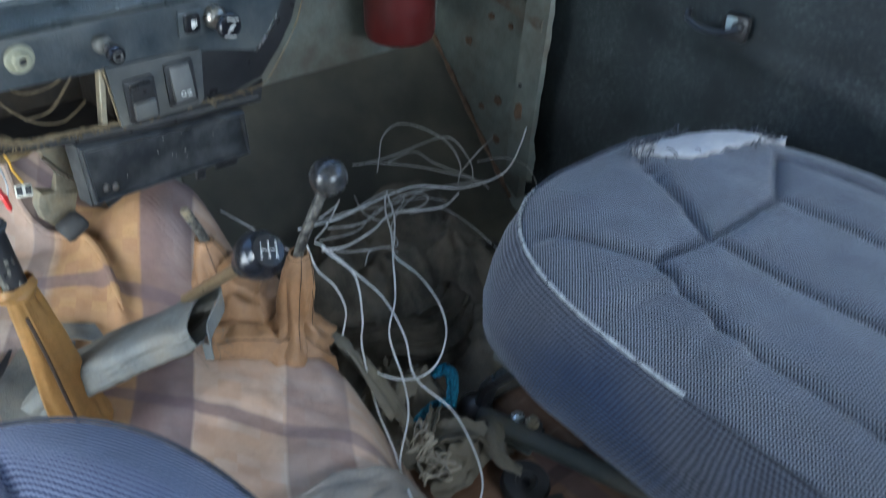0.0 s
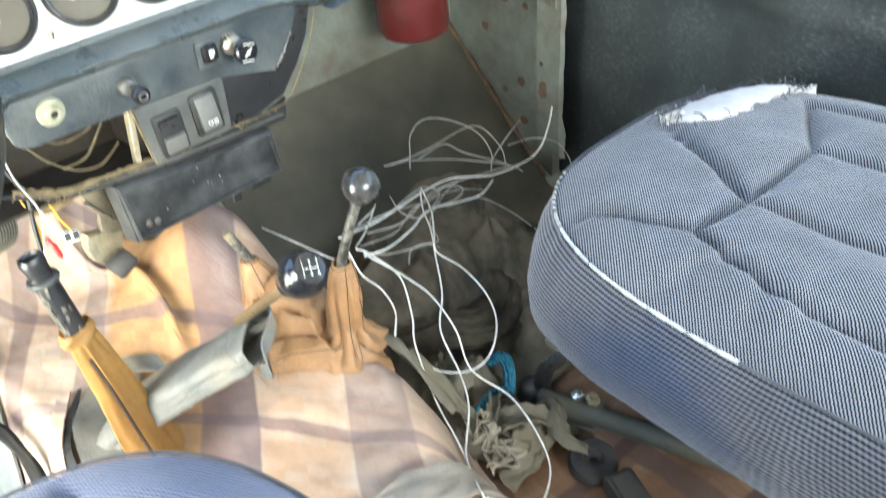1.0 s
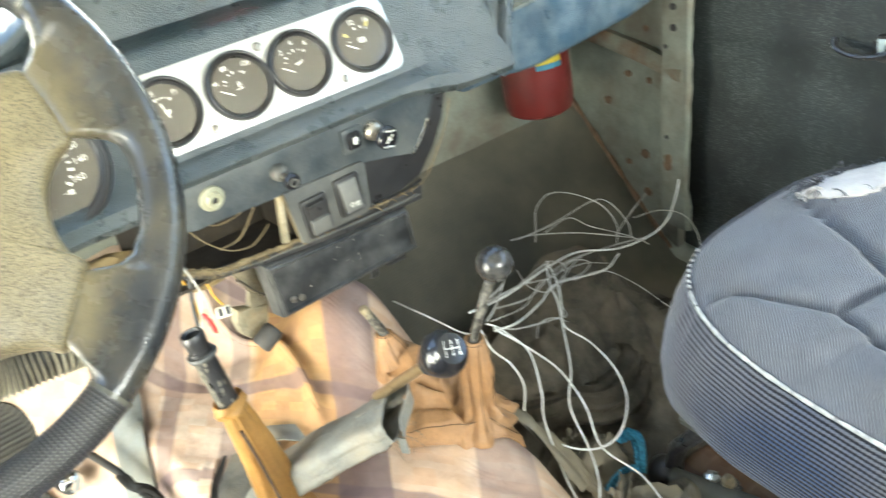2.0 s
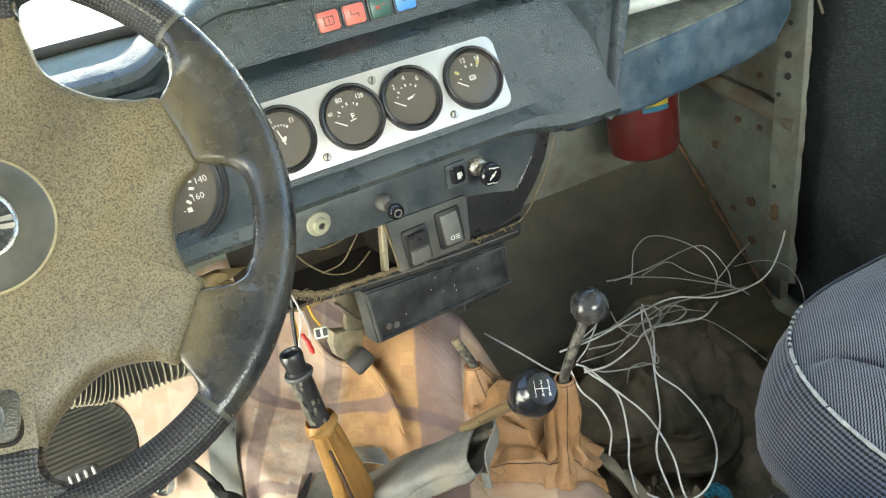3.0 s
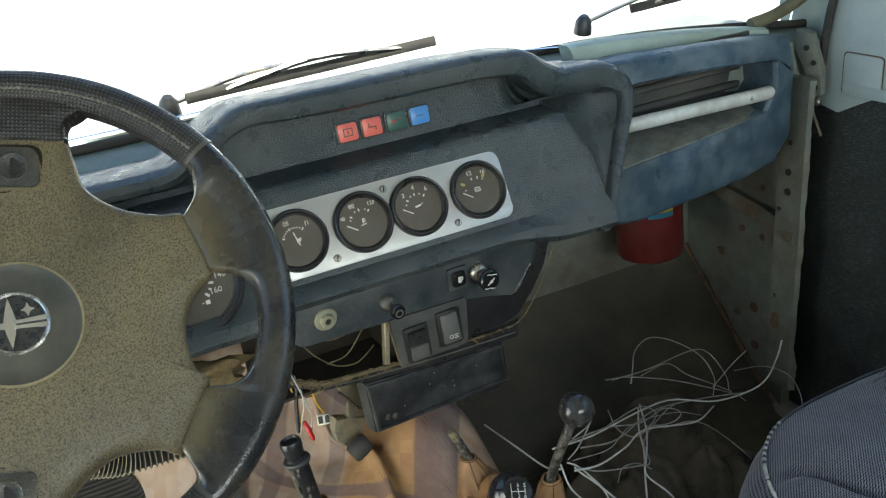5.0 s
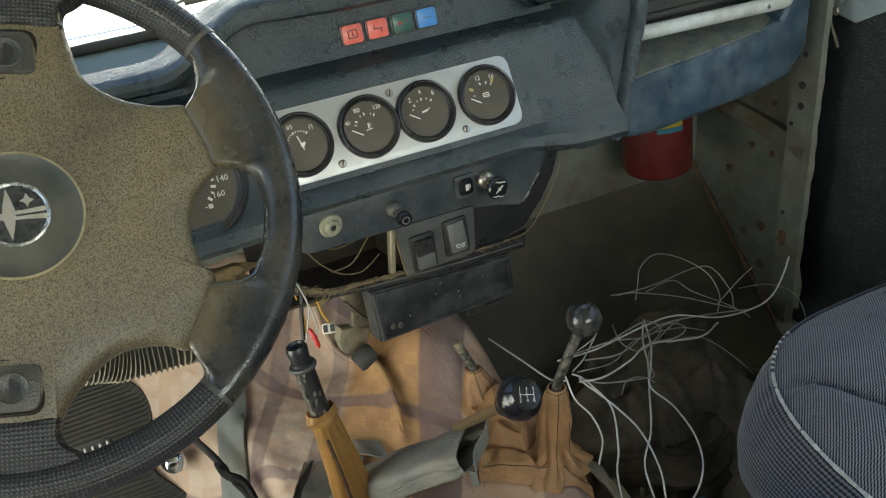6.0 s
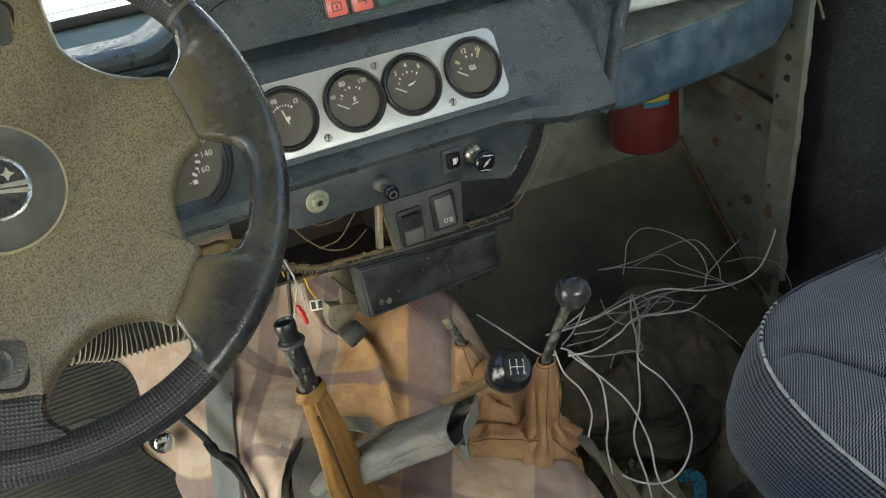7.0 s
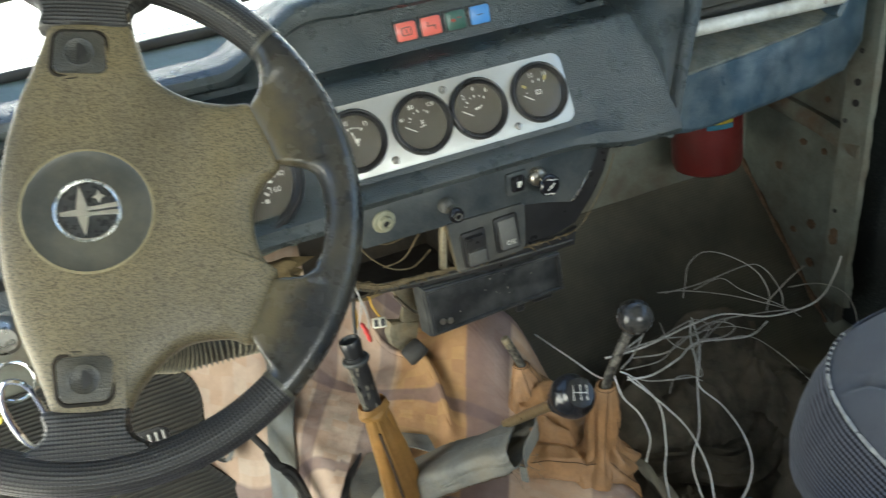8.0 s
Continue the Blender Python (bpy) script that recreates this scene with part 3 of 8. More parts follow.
THREAD = surface("dark_frayed_thread", (0.055, 0.058, 0.068), 0.9, vary=0.3)
PLAID = laid_plaid("orange_checked_cloth", (0.54, 0.44, 0.35), (0.43, 0.215, 0.085), (0.16, 0.112, 0.115))
PLAID_FLOOR = plaid("brown_checked_cloth", (0.27, 0.17, 0.11), (0.17, 0.085, 0.045), (0.06, 0.04, 0.04), 0.03, 0.05, dirt=0.7)
LEATHER = surface("tan_leatherette", (0.31, 0.165, 0.072), 0.6, vary=0.30, scale=26, dust=(0.13, 0.085, 0.05), dust_amount=0.7, dust_scale=16, fine=260, fine_bump=0.45, pores=0.2, pore_scale=600)
LEATHER_Y = surface("ochre_leatherette", (0.47, 0.255, 0.075), 0.5, vary=0.22, scale=25, dust=(0.15, 0.09, 0.04), dust_amount=0.5, dust_scale=12, pores=0.15, pore_scale=600)
VINYL_GREY = surface("grey_vinyl", (0.130, 0.132, 0.120), 0.68, vary=0.3, scale=22, spec=0.3, dust=(0.21, 0.165, 0.105), dust_amount=0.6, dust_scale=13, pores=0.2, pore_scale=500)
DARK_CLOTH = surface("dark_work_jacket_cloth", (0.080, 0.070, 0.054), 0.95, vary=0.5, dust=(0.17, 0.14, 0.10), dust_amount=0.6, dust_scale=9, fine=600, fine_bump=0.5, spec=0.15)
GREY_CLOTH = surface("grey_rag_cloth", (0.115, 0.105, 0.082), 0.95, vary=0.35, dust=(0.21, 0.18, 0.13), dust_amount=0.6, fine=600, fine_bump=0.5, spec=0.15)
BLUE_CLOTH = surface("turquoise_knit_cloth", (0.04, 0.26, 0.40), 0.9, vary=0.75, scale=260, dust=(0.08, 0.12, 0.14), dust_amount=0.4, fine_bump=0.9, pores=1.0, pore_scale=330)
MAT = ribbed("ribbed_rubber_mat", (0.034, 0.035, 0.033), 0.0068, 1, dust=(0.13, 0.115, 0.085))
MAT_FAR = ribbed("dark_ribbed_mat", (0.056, 0.054, 0.043), 0.0046, 1, dust=(0.125, 0.112, 0.080), amount=0.8, depth=0.16, groove=0.25)
VINYL_TAN = surface("grey_brown_vinyl", (0.215, 0.190, 0.160), 0.6, vary=0.3, dust=(0.27, 0.215, 0.16), dust_amount=0.6, dust_scale=12)
VINYL_DARK = surface("dirty_grey_vinyl", (0.165, 0.178, 0.175), 0.55, vary=0.3, dust=(0.17, 0.14, 0.08), dust_amount=0.5, dust_scale=12)
WIRE_W = surface("white_wire", (0.70, 0.70, 0.68), 0.42, vary=0.2, scale=40, dust=(0.3, 0.28, 0.22), dust_amount=0.4, dust_scale=30)
WIRE_G = surface("dirty_grey_wire", (0.37, 0.36, 0.335), 0.45, vary=0.3, scale=40, dust=(0.15, 0.135, 0.10), dust_amount=0.5, dust_scale=30)
WIRE_K = surface("black_wire", (0.02, 0.02, 0.02), 0.5, vary=0.2)
WIRE_Y = surface("yellow_wire", (0.55, 0.30, 0.03), 0.5, vary=0.2)
RED_PLASTIC = surface("red_plastic", (0.50, 0.03, 0.025), 0.4, vary=0.2)
EXT_RED = surface("red_extinguisher_paint", (0.088, 0.008, 0.007), 0.42, vary=0.25, dust=(0.06, 0.03, 0.022), dust_amount=0.5)
LABEL_Y = surface("yellow_label_print", (0.6, 0.5, 0.06), 0.5, vary=0.15)
LABEL_B = surface("blue_label_print", (0.05, 0.25, 0.36), 0.5, vary=0.15)
FIBRE = surface("dirty_ochre_felt", (0.17, 0.12, 0.055), 0.95, vary=0.45, scale=70, fine=500, fine_bump=0.8)
OLIVE = surface("olive_tube_paint", (0.050, 0.057, 0.050), 0.6, vary=0.25, dust=(0.15, 0.12, 0.08), dust_amount=0.5)
HOSE = surface("dusty_hose_rubber", (0.020, 0.020, 0.018), 0.5, vary=0.3, dust=(0.10, 0.09, 0.06), dust_amount=0.4, dust_scale=30)
HOSE_PALE = surface("pale_hose_ridge", (0.17, 0.152, 0.105), 0.6, vary=0.3, scale=60)
BAR = surface("worn_white_bar", (0.72, 0.73, 0.70), 0.35, vary=0.12, scale=40, dust=(0.25, 0.24, 0.19), dust_amount=0.6, dust_scale=24)
SHELF = surface("dusty_shelf_plastic", (0.15, 0.165, 0.155), 0.4, vary=0.5, scale=55, dust=(0.24, 0.23, 0.17), dust_amount=0.75, dust_scale=34, fine=220, fine_bump=0.9)
EARTH = surface("pale_sunlit_concrete", (0.66, 0.64, 0.58), 0.95, vary=0.12, scale=1.5, fine=25)
# Pale backdrop with emission added, so the outdoors reads as blown-out daylight
BACKDROP_GLOW = surface("glowing_backdrop", (0.84, 0.83, 0.80), 0.9, vary=0.06, scale=2.0, fine=30)
BACKDROP_GLOW.node_tree.nodes["Principled BSDF"].inputs["Emission Color"].default_value = (1.0, 0.98, 0.94, 1)
BACKDROP_GLOW.node_tree.nodes["Principled BSDF"].inputs["Emission Strength"].default_value = 0.25
GLASS = glassy("clear_glass")
GLASS.node_tree.nodes["Principled BSDF"].inputs["IOR"].default_value = 1.2
SEAL_OLD = surface("dusty_olive_rubber", (0.13, 0.125, 0.075), 0.7, vary=0.3, dust=(0.26, 0.23, 0.14), dust_amount=0.5)
SILL = surface("dull_green_scuttle_paint", (0.17, 0.21, 0.185), 0.45, vary=0.25, dust=(0.16, 0.15, 0.12), dust_amount=0.4, dust_scale=12)
# ---- the car body ----
TOE = lambda y: max(0.08, 0.142 + 0.97 * (y - 1.05))


def shell_panel(name, size, centre, material, label, m=Matrix()):
    return solo(name, new_box(size, m, 0.004, 1, centre), material, label, kind="structure")


shell_panel("floor", (1.56, 2.4, 0.03), (0.03, -0.48, 0.062), PAINT_DARK, "painted steel car floor under worn mats")
solo("wall_toe_board", sheet(lambda u, v: (-0.75 + 1.56 * u, 0.70 + 0.56 * v, TOE(0.70 + 0.56 * v) - 0.006), 6, 28, 0.02), PAINT_DARK, "sloping painted steel toe board", kind="structure")
shell_panel("wall_firewall", (1.56, 0.02, 0.44), (0.03, 1.236, 0.49), PAINT, "grey painted steel firewall")
shell_panel("ceiling", (1.56, 2.3, 0.03), (0.03, -0.25, 1.42), HEADLINER, "grey car headliner")
shell_panel("wall_rear", (1.56, 0.03, 0.75), (0.03, -1.66, 0.44), PAINT_DARK, "painted steel rear body wall")
# driver's side: sill, low cowl side and roof rail round the open doorway
shell_panel("wall_sill_left", (0.04, 2.4, 0.10), (-0.75, -0.48, 0.10), PAINT, "painted door sill under the open driver's doorway")
shell_panel("wall_cowl_left", (0.04, 0.34, 0.72), (-0.75, 1.11, 0.44), PAINT, "painted cowl side beside the pedals")
shell_panel("wall_rear_side_left", (0.04, 2.03, 0.86), (-0.75, -0.665, 0.51), PAINT_DARK, "painted rear body side")
shell_panel("wall_rear_side_top_left", (0.04, 1.25, 0.50), (-0.75, -1.055, 1.17), PAINT_DARK, "painted rear body side above the sill")
shell_panel("wall_door_head_left", (0.04, 1.35, 0.16), (-0.75, 0.245, 1.33), PAINT_DARK, "painted door head")
shell_panel("wall_cowl_shelf", (1.54, 0.23, 0.02), (0.03, 1.175, 0.715), PAINT_DARK, "painted cowl shelf under the windscreen")
solo("wall_post_right", plate([(0.90, 0.66), (1.09, 0.70), (1.10, 0.76), (0.95, 1.40), (0.70, 1.40)], 0.03, frame_at((0.80, 0, 0), (0, 1, 0), (0, 0, 1))), PAINT_GREEN, "pale green painted body side at the windscreen post", kind="structure")
shell_panel("wall_cowl_right", (0.04, 0.36, 0.66), (0.825, 1.13, 0.37), PAINT_DARK, "painted cowl side behind the kick panel")
shell_panel("wall_rear_side_right", (0.04, 1.1, 1.34), (0.81, -1.13, 0.75), PAINT_DARK, "painted rear body side")
for x in (-0.75, 0.81):
    tube_pts = spline([(x, 1.12, 0.78), (x, 1.03, 1.05), (x, 0.92, 1.36), (x, 0.80, 1.41)], 6)
    solo("trim_windscreen_post", tube(tube_pts, 0.028, 10), PAINT_GREEN, "pale green painted windscreen post", kind="structure")
    solo("trim_roof_rail", tube([V((x, 0.85, 1.40)), V((x, -1.4, 1.40))], 0.03, 8), PAINT_GREEN, "painted roof rail", kind="structure")
    solo("trim_rear_post", tube([V((x, -0.58, 0.12)), V((x, -0.62, 1.40))], 0.035, 8), PAINT_DARK, "painted door post", kind="structure")

# windscreen base: pale green beam with rubber seal, and the glass above it
base_line = spline([(-0.74, 1.13, 0.752), (-0.3, 1.14, 0.757), (0.2, 1.14, 0.758), (0.55, 1.11, 0.750), (0.79, 1.05, 0.730)], 8)
bm = bmesh.new()
rings(bm, [[p + V(q) for q in ((0, -0.075, -0.075), (0, -0.07, -0.010), (0, -0.035, 0.0), (0, 0.02, 0.003), (0, 0.05, -0.01), (0, 0.05, -0.075))] for p in base_line])
solo("trim_windscreen_base", bm, SILL, "dull green painted windscreen base beam", kind="structure")
solo("trim_windscreen_seal", tube([p + V((0, -0.012, 0.007)) for p in base_line], 0.006, 10), RUBBER, "black rubber windscreen seal", kind="structure")
pane = solo("window_1", sheet(lambda u, v: (-0.74 + 1.53 * u, 1.125 - 0.2 * v - 0.06 * smooth(0.6, 1, u) * (1 - v), 0.778 + 0.60 * v - 0.042 * smooth(0.6, 1, u) * (1 - v)), 10, 2, 0.004), GLASS, "clear flat windscreen", kind="structure")
pane.visible_shadow = False
duct = spline([(0.372, 1.032, 0.781), (0.45, 1.032, 0.777), (0.55, 1.030, 0.768), (0.64, 1.026, 0.757), (0.705, 1.022, 0.747)], 8)
bm = bmesh.new()
rings(bm, [[p + V((0.010 * abs(q[1]) / 0.04 if k == 0 else 0, *q)) for q in ((0.002, -0.045), (0.0, -0.012), (0.003, -0.003), (0.010, 0.0), (0.030, -0.001), (0.030, -0.045))] for k, p in enumerate(duct)])
solo("trim_demister_duct", bm, PAINT_GREEN, "pale green painted ledge behind the dashboard", kind="structure")
solo("trim_corner_seal", tube(spline([(0.690, 1.045, 0.752), (0.735, 1.040, 0.760), (0.775, 1.025, 0.785), (0.792, 1.000, 0.835), (0.795, 0.955, 0.93), (0.795, 0.90, 1.08)], 8), 0.009, 10), SEAL_OLD, "dusty olive rubber seal round the windscreen corner", kind="structure")
solo("trim_door_seal", tube(spline([(0.757, 0.972, 0.69), (0.757, 0.968, 0.74), (0.757, 0.955, 0.80), (0.757, 0.92, 0.88), (0.757, 0.85, 1.03)], 8), 0.006, 10), RUBBER, "black rubber door seal", kind="structure")
solo("trim_windscreen_head", tube([V((-0.75, 0.90, 1.385)), V((0.81, 0.90, 1.385))], 0.03, 8), PAINT_GREEN, "painted windscreen head rail", kind="structure")

# kick panel and door post flange on the passenger's side
kick = solo("wall_kick_panel", plate([(1.28, 0.372), (1.235, 0.322), (1.16, 0.246), (1.10, 0.188), (1.03, 0.122), (0.985, 0.10), (0.985, 0.62), (1.28, 0.62)], 0.02, frame_at((0.735, 0, 0), (0, 1, 0), (0, 0, 1)), 0.002), PAINT, "grey painted kick panel with rust spots", kind="structure")
bm = bmesh.new()
strip = [(0.712, 0.966, 0.168), (0.710, 0.968, 0.25), (0.710, 0.967, 0.34), (0.712, 0.967, 0.45), (0.715, 0.970, 0.56), (0.722, 0.975, 0.68)]
rings(bm, [[V(p) + V(q) for q in ((-0.001, -0.027 - 0.004 * wob(p.z * 30, 1, 2, 1) - 0.004 * smooth(0.26, 0.20, p.z), 0), (-0.009, -0.024, 0), (-0.009, 0.024, 0), (0.0, 0.030, 0), (0.026, 0.031, 0), (0.026, 0.026, 0), (0.006, 0.022, 0), (0.006, -0.02 - 0.004 * wob(p.z * 30, 1, 2, 1), 0))] for p in spline(strip, 14)])
solo("trim_door_post_flange", bm, PAINT, "bent grey door post flange with bolt holes", kind="structure")
for p, r in (((0.7055, 0.972, 0.540), 0.0055), ((0.7045, 0.970, 0.509), 0.0055), ((0.7035, 0.984, 0.478), 0.0035), ((0.7012, 0.980, 0.330), 0.0035), ((0.7085, 0.974, 0.585), 0.004)):
    solo("bolt_hole", lathe([(0, 0), (r, 0), (r, 0.0015), (r * 0.7, 0.002), (0, 0.001)], along(V(p), (-1, -0.1, 0)), 12), BLACK, "dark bolt hole in the grey door post flange", "bolt hole", group="bolt holes of the door post", kind="structure")
bm = bmesh.new()
rings(bm, [[V(p) + V(q) for q in ((-0.016, 0, -0.012), (-0.018, 0, 0.0), (-0.010, 0, 0.014), (0.004, 0, 0.012), (0.004, 0, -0.012))] for p in spline([(0.716, 0.952, 0.440), (0.722, 0.995, 0.442), (0.732, 1.05, 0.446), (0.732, 1.13, 0.456), (0.732, 1.22, 0.465)], 5)])
solo("trim_body_rib", bm, RUSTY_PAINT, "rusty painted pressed rib across the kick panel", kind="structure")
for y, z, r in ((1.138, 0.340, 0.011), (1.09, 0.40, 0.009), (1.045, 0.398, 0.008), (1.05, 0.484, 0.007), (1.093, 0.236, 0.008), (1.055, 0.262, 0.012), (1.05, 0.19, 0.011)):
    pts = [(r * (0.8 + 0.35 * wob(math.cos(a) + y * 9, math.sin(a) + z * 7, 3, 1.3)) * math.cos(a), r * (0.8 + 0.35 * wob(math.cos(a) + y * 9, math.sin(a), z, 1.3)) * math.sin(a)) for a in (2 * math.pi * k / 18 for k in range(18))]
    solo("rust_spot", plate(pts, 0.0012, frame_at((0.7345, y, z), (0, -1, 0), (0, 0, 1))), RUST, "brown rust blister on the grey kick panel", "rust spot", kind="structure", group="rust spots")
pts = [(0.010 * (0.9 + 0.4 * wob(math.cos(a), math.sin(a), 9, 1.5)) * math.cos(a), 0.015 * (0.9 + 0.4 * wob(math.cos(a), math.sin(a), 4, 1.5)) * math.sin(a)) for a in (2 * math.pi * k / 20 for k in range(20))]
solo("rust_spot", plate(pts, 0.0015, frame_at((0.7012, 0.977, 0.286), (0, -1, 0), (0, 0, 1))), RUST, "dark rust hole in the grey door post flange", "rust spot", kind="structure", group="rust spots")


solo("trim_rust_edge", tube([V((0.731, 1.232 - 0.0098 * k, TOE(1.232 - 0.0098 * k) + 0.006 + 0.003 * wob(k, 1, 2, 1.7))) for k in range(25)], lambda t: 0.004 + 0.0015 * math.sin(31 * t), 6), RUST, "rusty lower edge of the kick panel", kind="structure")


def passenger_door():
    d = thing("door_1", (0.78, 0.4, 0.1), "closed passenger door with dark vinyl card and pale blue painted upper frame", "car door", kind="structure")
    part("body", new_box((0.05, 1.50, 0.74), Matrix(), 0.01, 2, (0.815, 0.20, 0.44)), PAINT_BLUE, d)

    def card(u, v):
        y, z = 1.04 - 1.535 * u, 0.09 + 0.565 * v
        crease = 0.005 * math.exp(-((z - 0.494 + 0.05 * (0.80 - y)) / 0.010) ** 2)
        return 0.768 + 0.006 * wob(0, y, z, 5) - crease + 0.01 * smooth(0.97, 1, v), y, z
    part("card", sheet(card, 70, 40, 0.008), CARD, d, "dark teal vinyl door card")
    part("ledge", new_box((0.03, 1.44, 0.02), Matrix(), 0.008, 2, (0.775, 0.22, 0.662)), PAINT_BLUE, d)
    # upper frame with a pressed panel at its front
    part("upper_frame", plate([(0.985, 0.632), (0.985, 0.75), (0.90, 0.92), (0.80, 1.12), (0.80, 1.40), (-0.6, 1.40), (-0.6, 1.33), (0.70, 1.33), (0.70, 0.78), (-0.6, 0.78), (-0.6, 0.664), (0.80, 0.664), (0.885, 0.656), (0.945, 0.624)], 0.03, frame_at((0.765, 0, 0), (0, 1, 0), (0, 0, 1)), 0.006), PAINT_BLUE, d, "pale blue painted door top")
    plate_m = frame_at((0.7645, 0.908, 0.684), (0, -1, 0), (0, 0, 1))
    lid = part("access_plate", plate(rounded(0.062, 0.056, 0.005), 0.002, plate_m, 0.0008), PAINT_BLUE, d)
    part("plate_gap", tube([plate_m @ V((x, y, 0.0006)) for x, y in rounded(0.0645, 0.0585, 0.006)], 0.0009, 5, closed=True), RUST, lid, "rusty gap round the plate")
    return d


passenger_door()


def door_handle():
    h = thing("inside_door_handle", (0.762, 0.69, 0.52), "black plastic inside door handle on the dark door card", "door handle")
    m = frame_at((0.758, 0.692, 0.520), (0, -1, 0), (0, 0, 1))
    part("escutcheon", plate(rounded(0.036, 0.034, 0.008), 0.008, m @ pose(0.018, 0, 0), 0.002), BLACK, h, "scuffed black handle plate")
    part("lever", tube(spline([m @ V(q) for q in ((0.03, 0.004, 0.012), (0.01, -0.006, 0.020), (-0.02, -0.011, 0.020), (-0.045, -0.006, 0.017), (-0.052, 0.002, 0.008))], 5), 0.0045, 10, flat=0.8), BLACK, h)
    part("hub", lathe([(0, 0.008), (0.0075, 0.008), (0.0075, 0.014), (0.005, 0.017), (0, 0.017)], m @ pose(0.024, 0.004, 0), 16), BLACK, h)
    part("worn_face", plate(rounded(0.016, 0.018, 0.002), 0.001, m @ pose(0.013, 0.004, 0.0078, 0, 0, 6), 0.0003), PAINT_BLUE, h, "pale scuffed patch on the plate")


door_handle()


def hinge_bracket():
    h = thing("hinge_bracket", (0.745, 0.985, 0.6), "grey steel bracket with bolt holes beside the dashboard end", "bracket")
    bm = bmesh.new()
    m = frame_at((0.742, 0.975, 0.0), (0.25, -1, 0), (0, 0, 1))
    plate([(-0.022, 0.745), (0.002, 0.74), (0.020, 0.69), (0.022, 0.655), (0.006, 0.65), (-0.004, 0.69), (-0.022, 0.715)], 0.012, m, 0.002, bm)
    part("plate", bm, PAINT, h)
    for a, b in ((-0.004, 0.72), (0.008, 0.70), (0.013, 0.665)):
        part("hole", lathe([(0, 0.011), (0.004, 0.012), (0.004, 0.0135), (0, 0.0135)], m @ pose(a, b, 0), 10), BLACK, h)
    part("bolt", lathe([(0, 0), (0.006, 0), (0.006, 0.006), (0, 0.008)], m @ pose(0.018, 0.645, 0.01), 6), STEEL, h)
    part("cable", tube(spline([(0.735, 0.96, 0.66), (0.726, 0.955, 0.635), (0.73, 0.948, 0.612), (0.735, 0.945, 0.596)], 6), 0.0022, 6), GREY_CLOTH, h, "pale loose cable")


hinge_bracket()

# ---- outside: ground to the horizon, pale glowing backdrop, bonnet, wipers ----
bm = bmesh.new()
bmesh.ops.create_grid(bm, x_segments=8, y_segments=8, size=600)
bmesh.ops.translate(bm, verts=bm.verts, vec=(0, 0, -0.55))
solo("ground", bm, EARTH, "pale sunlit concrete ground", kind="structure")
solo("backdrop", new_box((40, 0.3, 3.4), Matrix(), 0, 1, (0, 9.5, 1.15)), BACKDROP_GLOW, "plain glowing backdrop added for the bright outdoors", kind="structure")


def bonnet():
    b = thing("bonnet", (0.03, 1.3, 0.65), "pale sunlit car bonnet in front of the windscreen", "bonnet")

    def top(u, v):
        x, y = -0.72 + 1.5 * u, 1.20 + 1.1 * v
        return x, y, 0.735 - 0.05 * (2 * abs(u - 0.5)) ** 3 - 0.10 * v * v + 0.012 * math.exp(-((u - 0.5) / 0.2) ** 4)
    part("panel", sheet(top, 30, 16, 0.012), HOOD_PAINT, b)
    part("cowl_grille", new_box((0.5, 0.06, 0.008), pose(0.03, 1.26, 0.752), 0.002, 1), HOOD_PAINT, b)


bonnet()


def wiper(p0, p1, q0):
    w = thing("windscreen_wiper", q0, "grey windscreen wiper resting on the glass base", "wiper", group="windscreen wipers")
    p0, p1, q0 = V(p0), V(p1), V(q0)
    part("blade", tube([p0, p1], 0.0035, 6, flat=2.2), RUBBER, w, "black rubber blade")
    part("bridge", tube(spline([p0.lerp(p1, 0.15), p0.lerp(p1, 0.5) + V((0, -0.004, 0.014)), p0.lerp(p1, 0.85)], 6), 0.004, 6), STEEL, w)
    part("arm", tube(spline([q0, q0.lerp(p0.lerp(p1, 0.5), 0.5) + V((0, 0, 0.015)), p0.lerp(p1, 0.5) + V((0, -0.004, 0.014))], 6), 0.0055, 6, flat=0.6), STEEL, w, "grey metal wiper arm")
    part("pivot", lathe([(0, 0), (0.014, 0), (0.012, 0.018), (0.006, 0.026), (0, 0.026)], along(q0 - V((0, 0, 0.012)), (0, -0.3, 1)), 14), BLACK, w)


wiper((-0.10, 1.15, 0.792), (0.235, 1.15, 0.80), (-0.12, 1.165, 0.785))
wiper((0.545, 1.135, 0.79), (0.80, 1.09, 0.81), (0.47, 1.15, 0.78))
# ---- dashboard ----
T = radians(27.35)
FACE = frame_at((0.08, 0.90, 0.68), (1, 0, 0), (0, math.sin(T), math.cos(T)))  # x right, y up the face, z to the driver


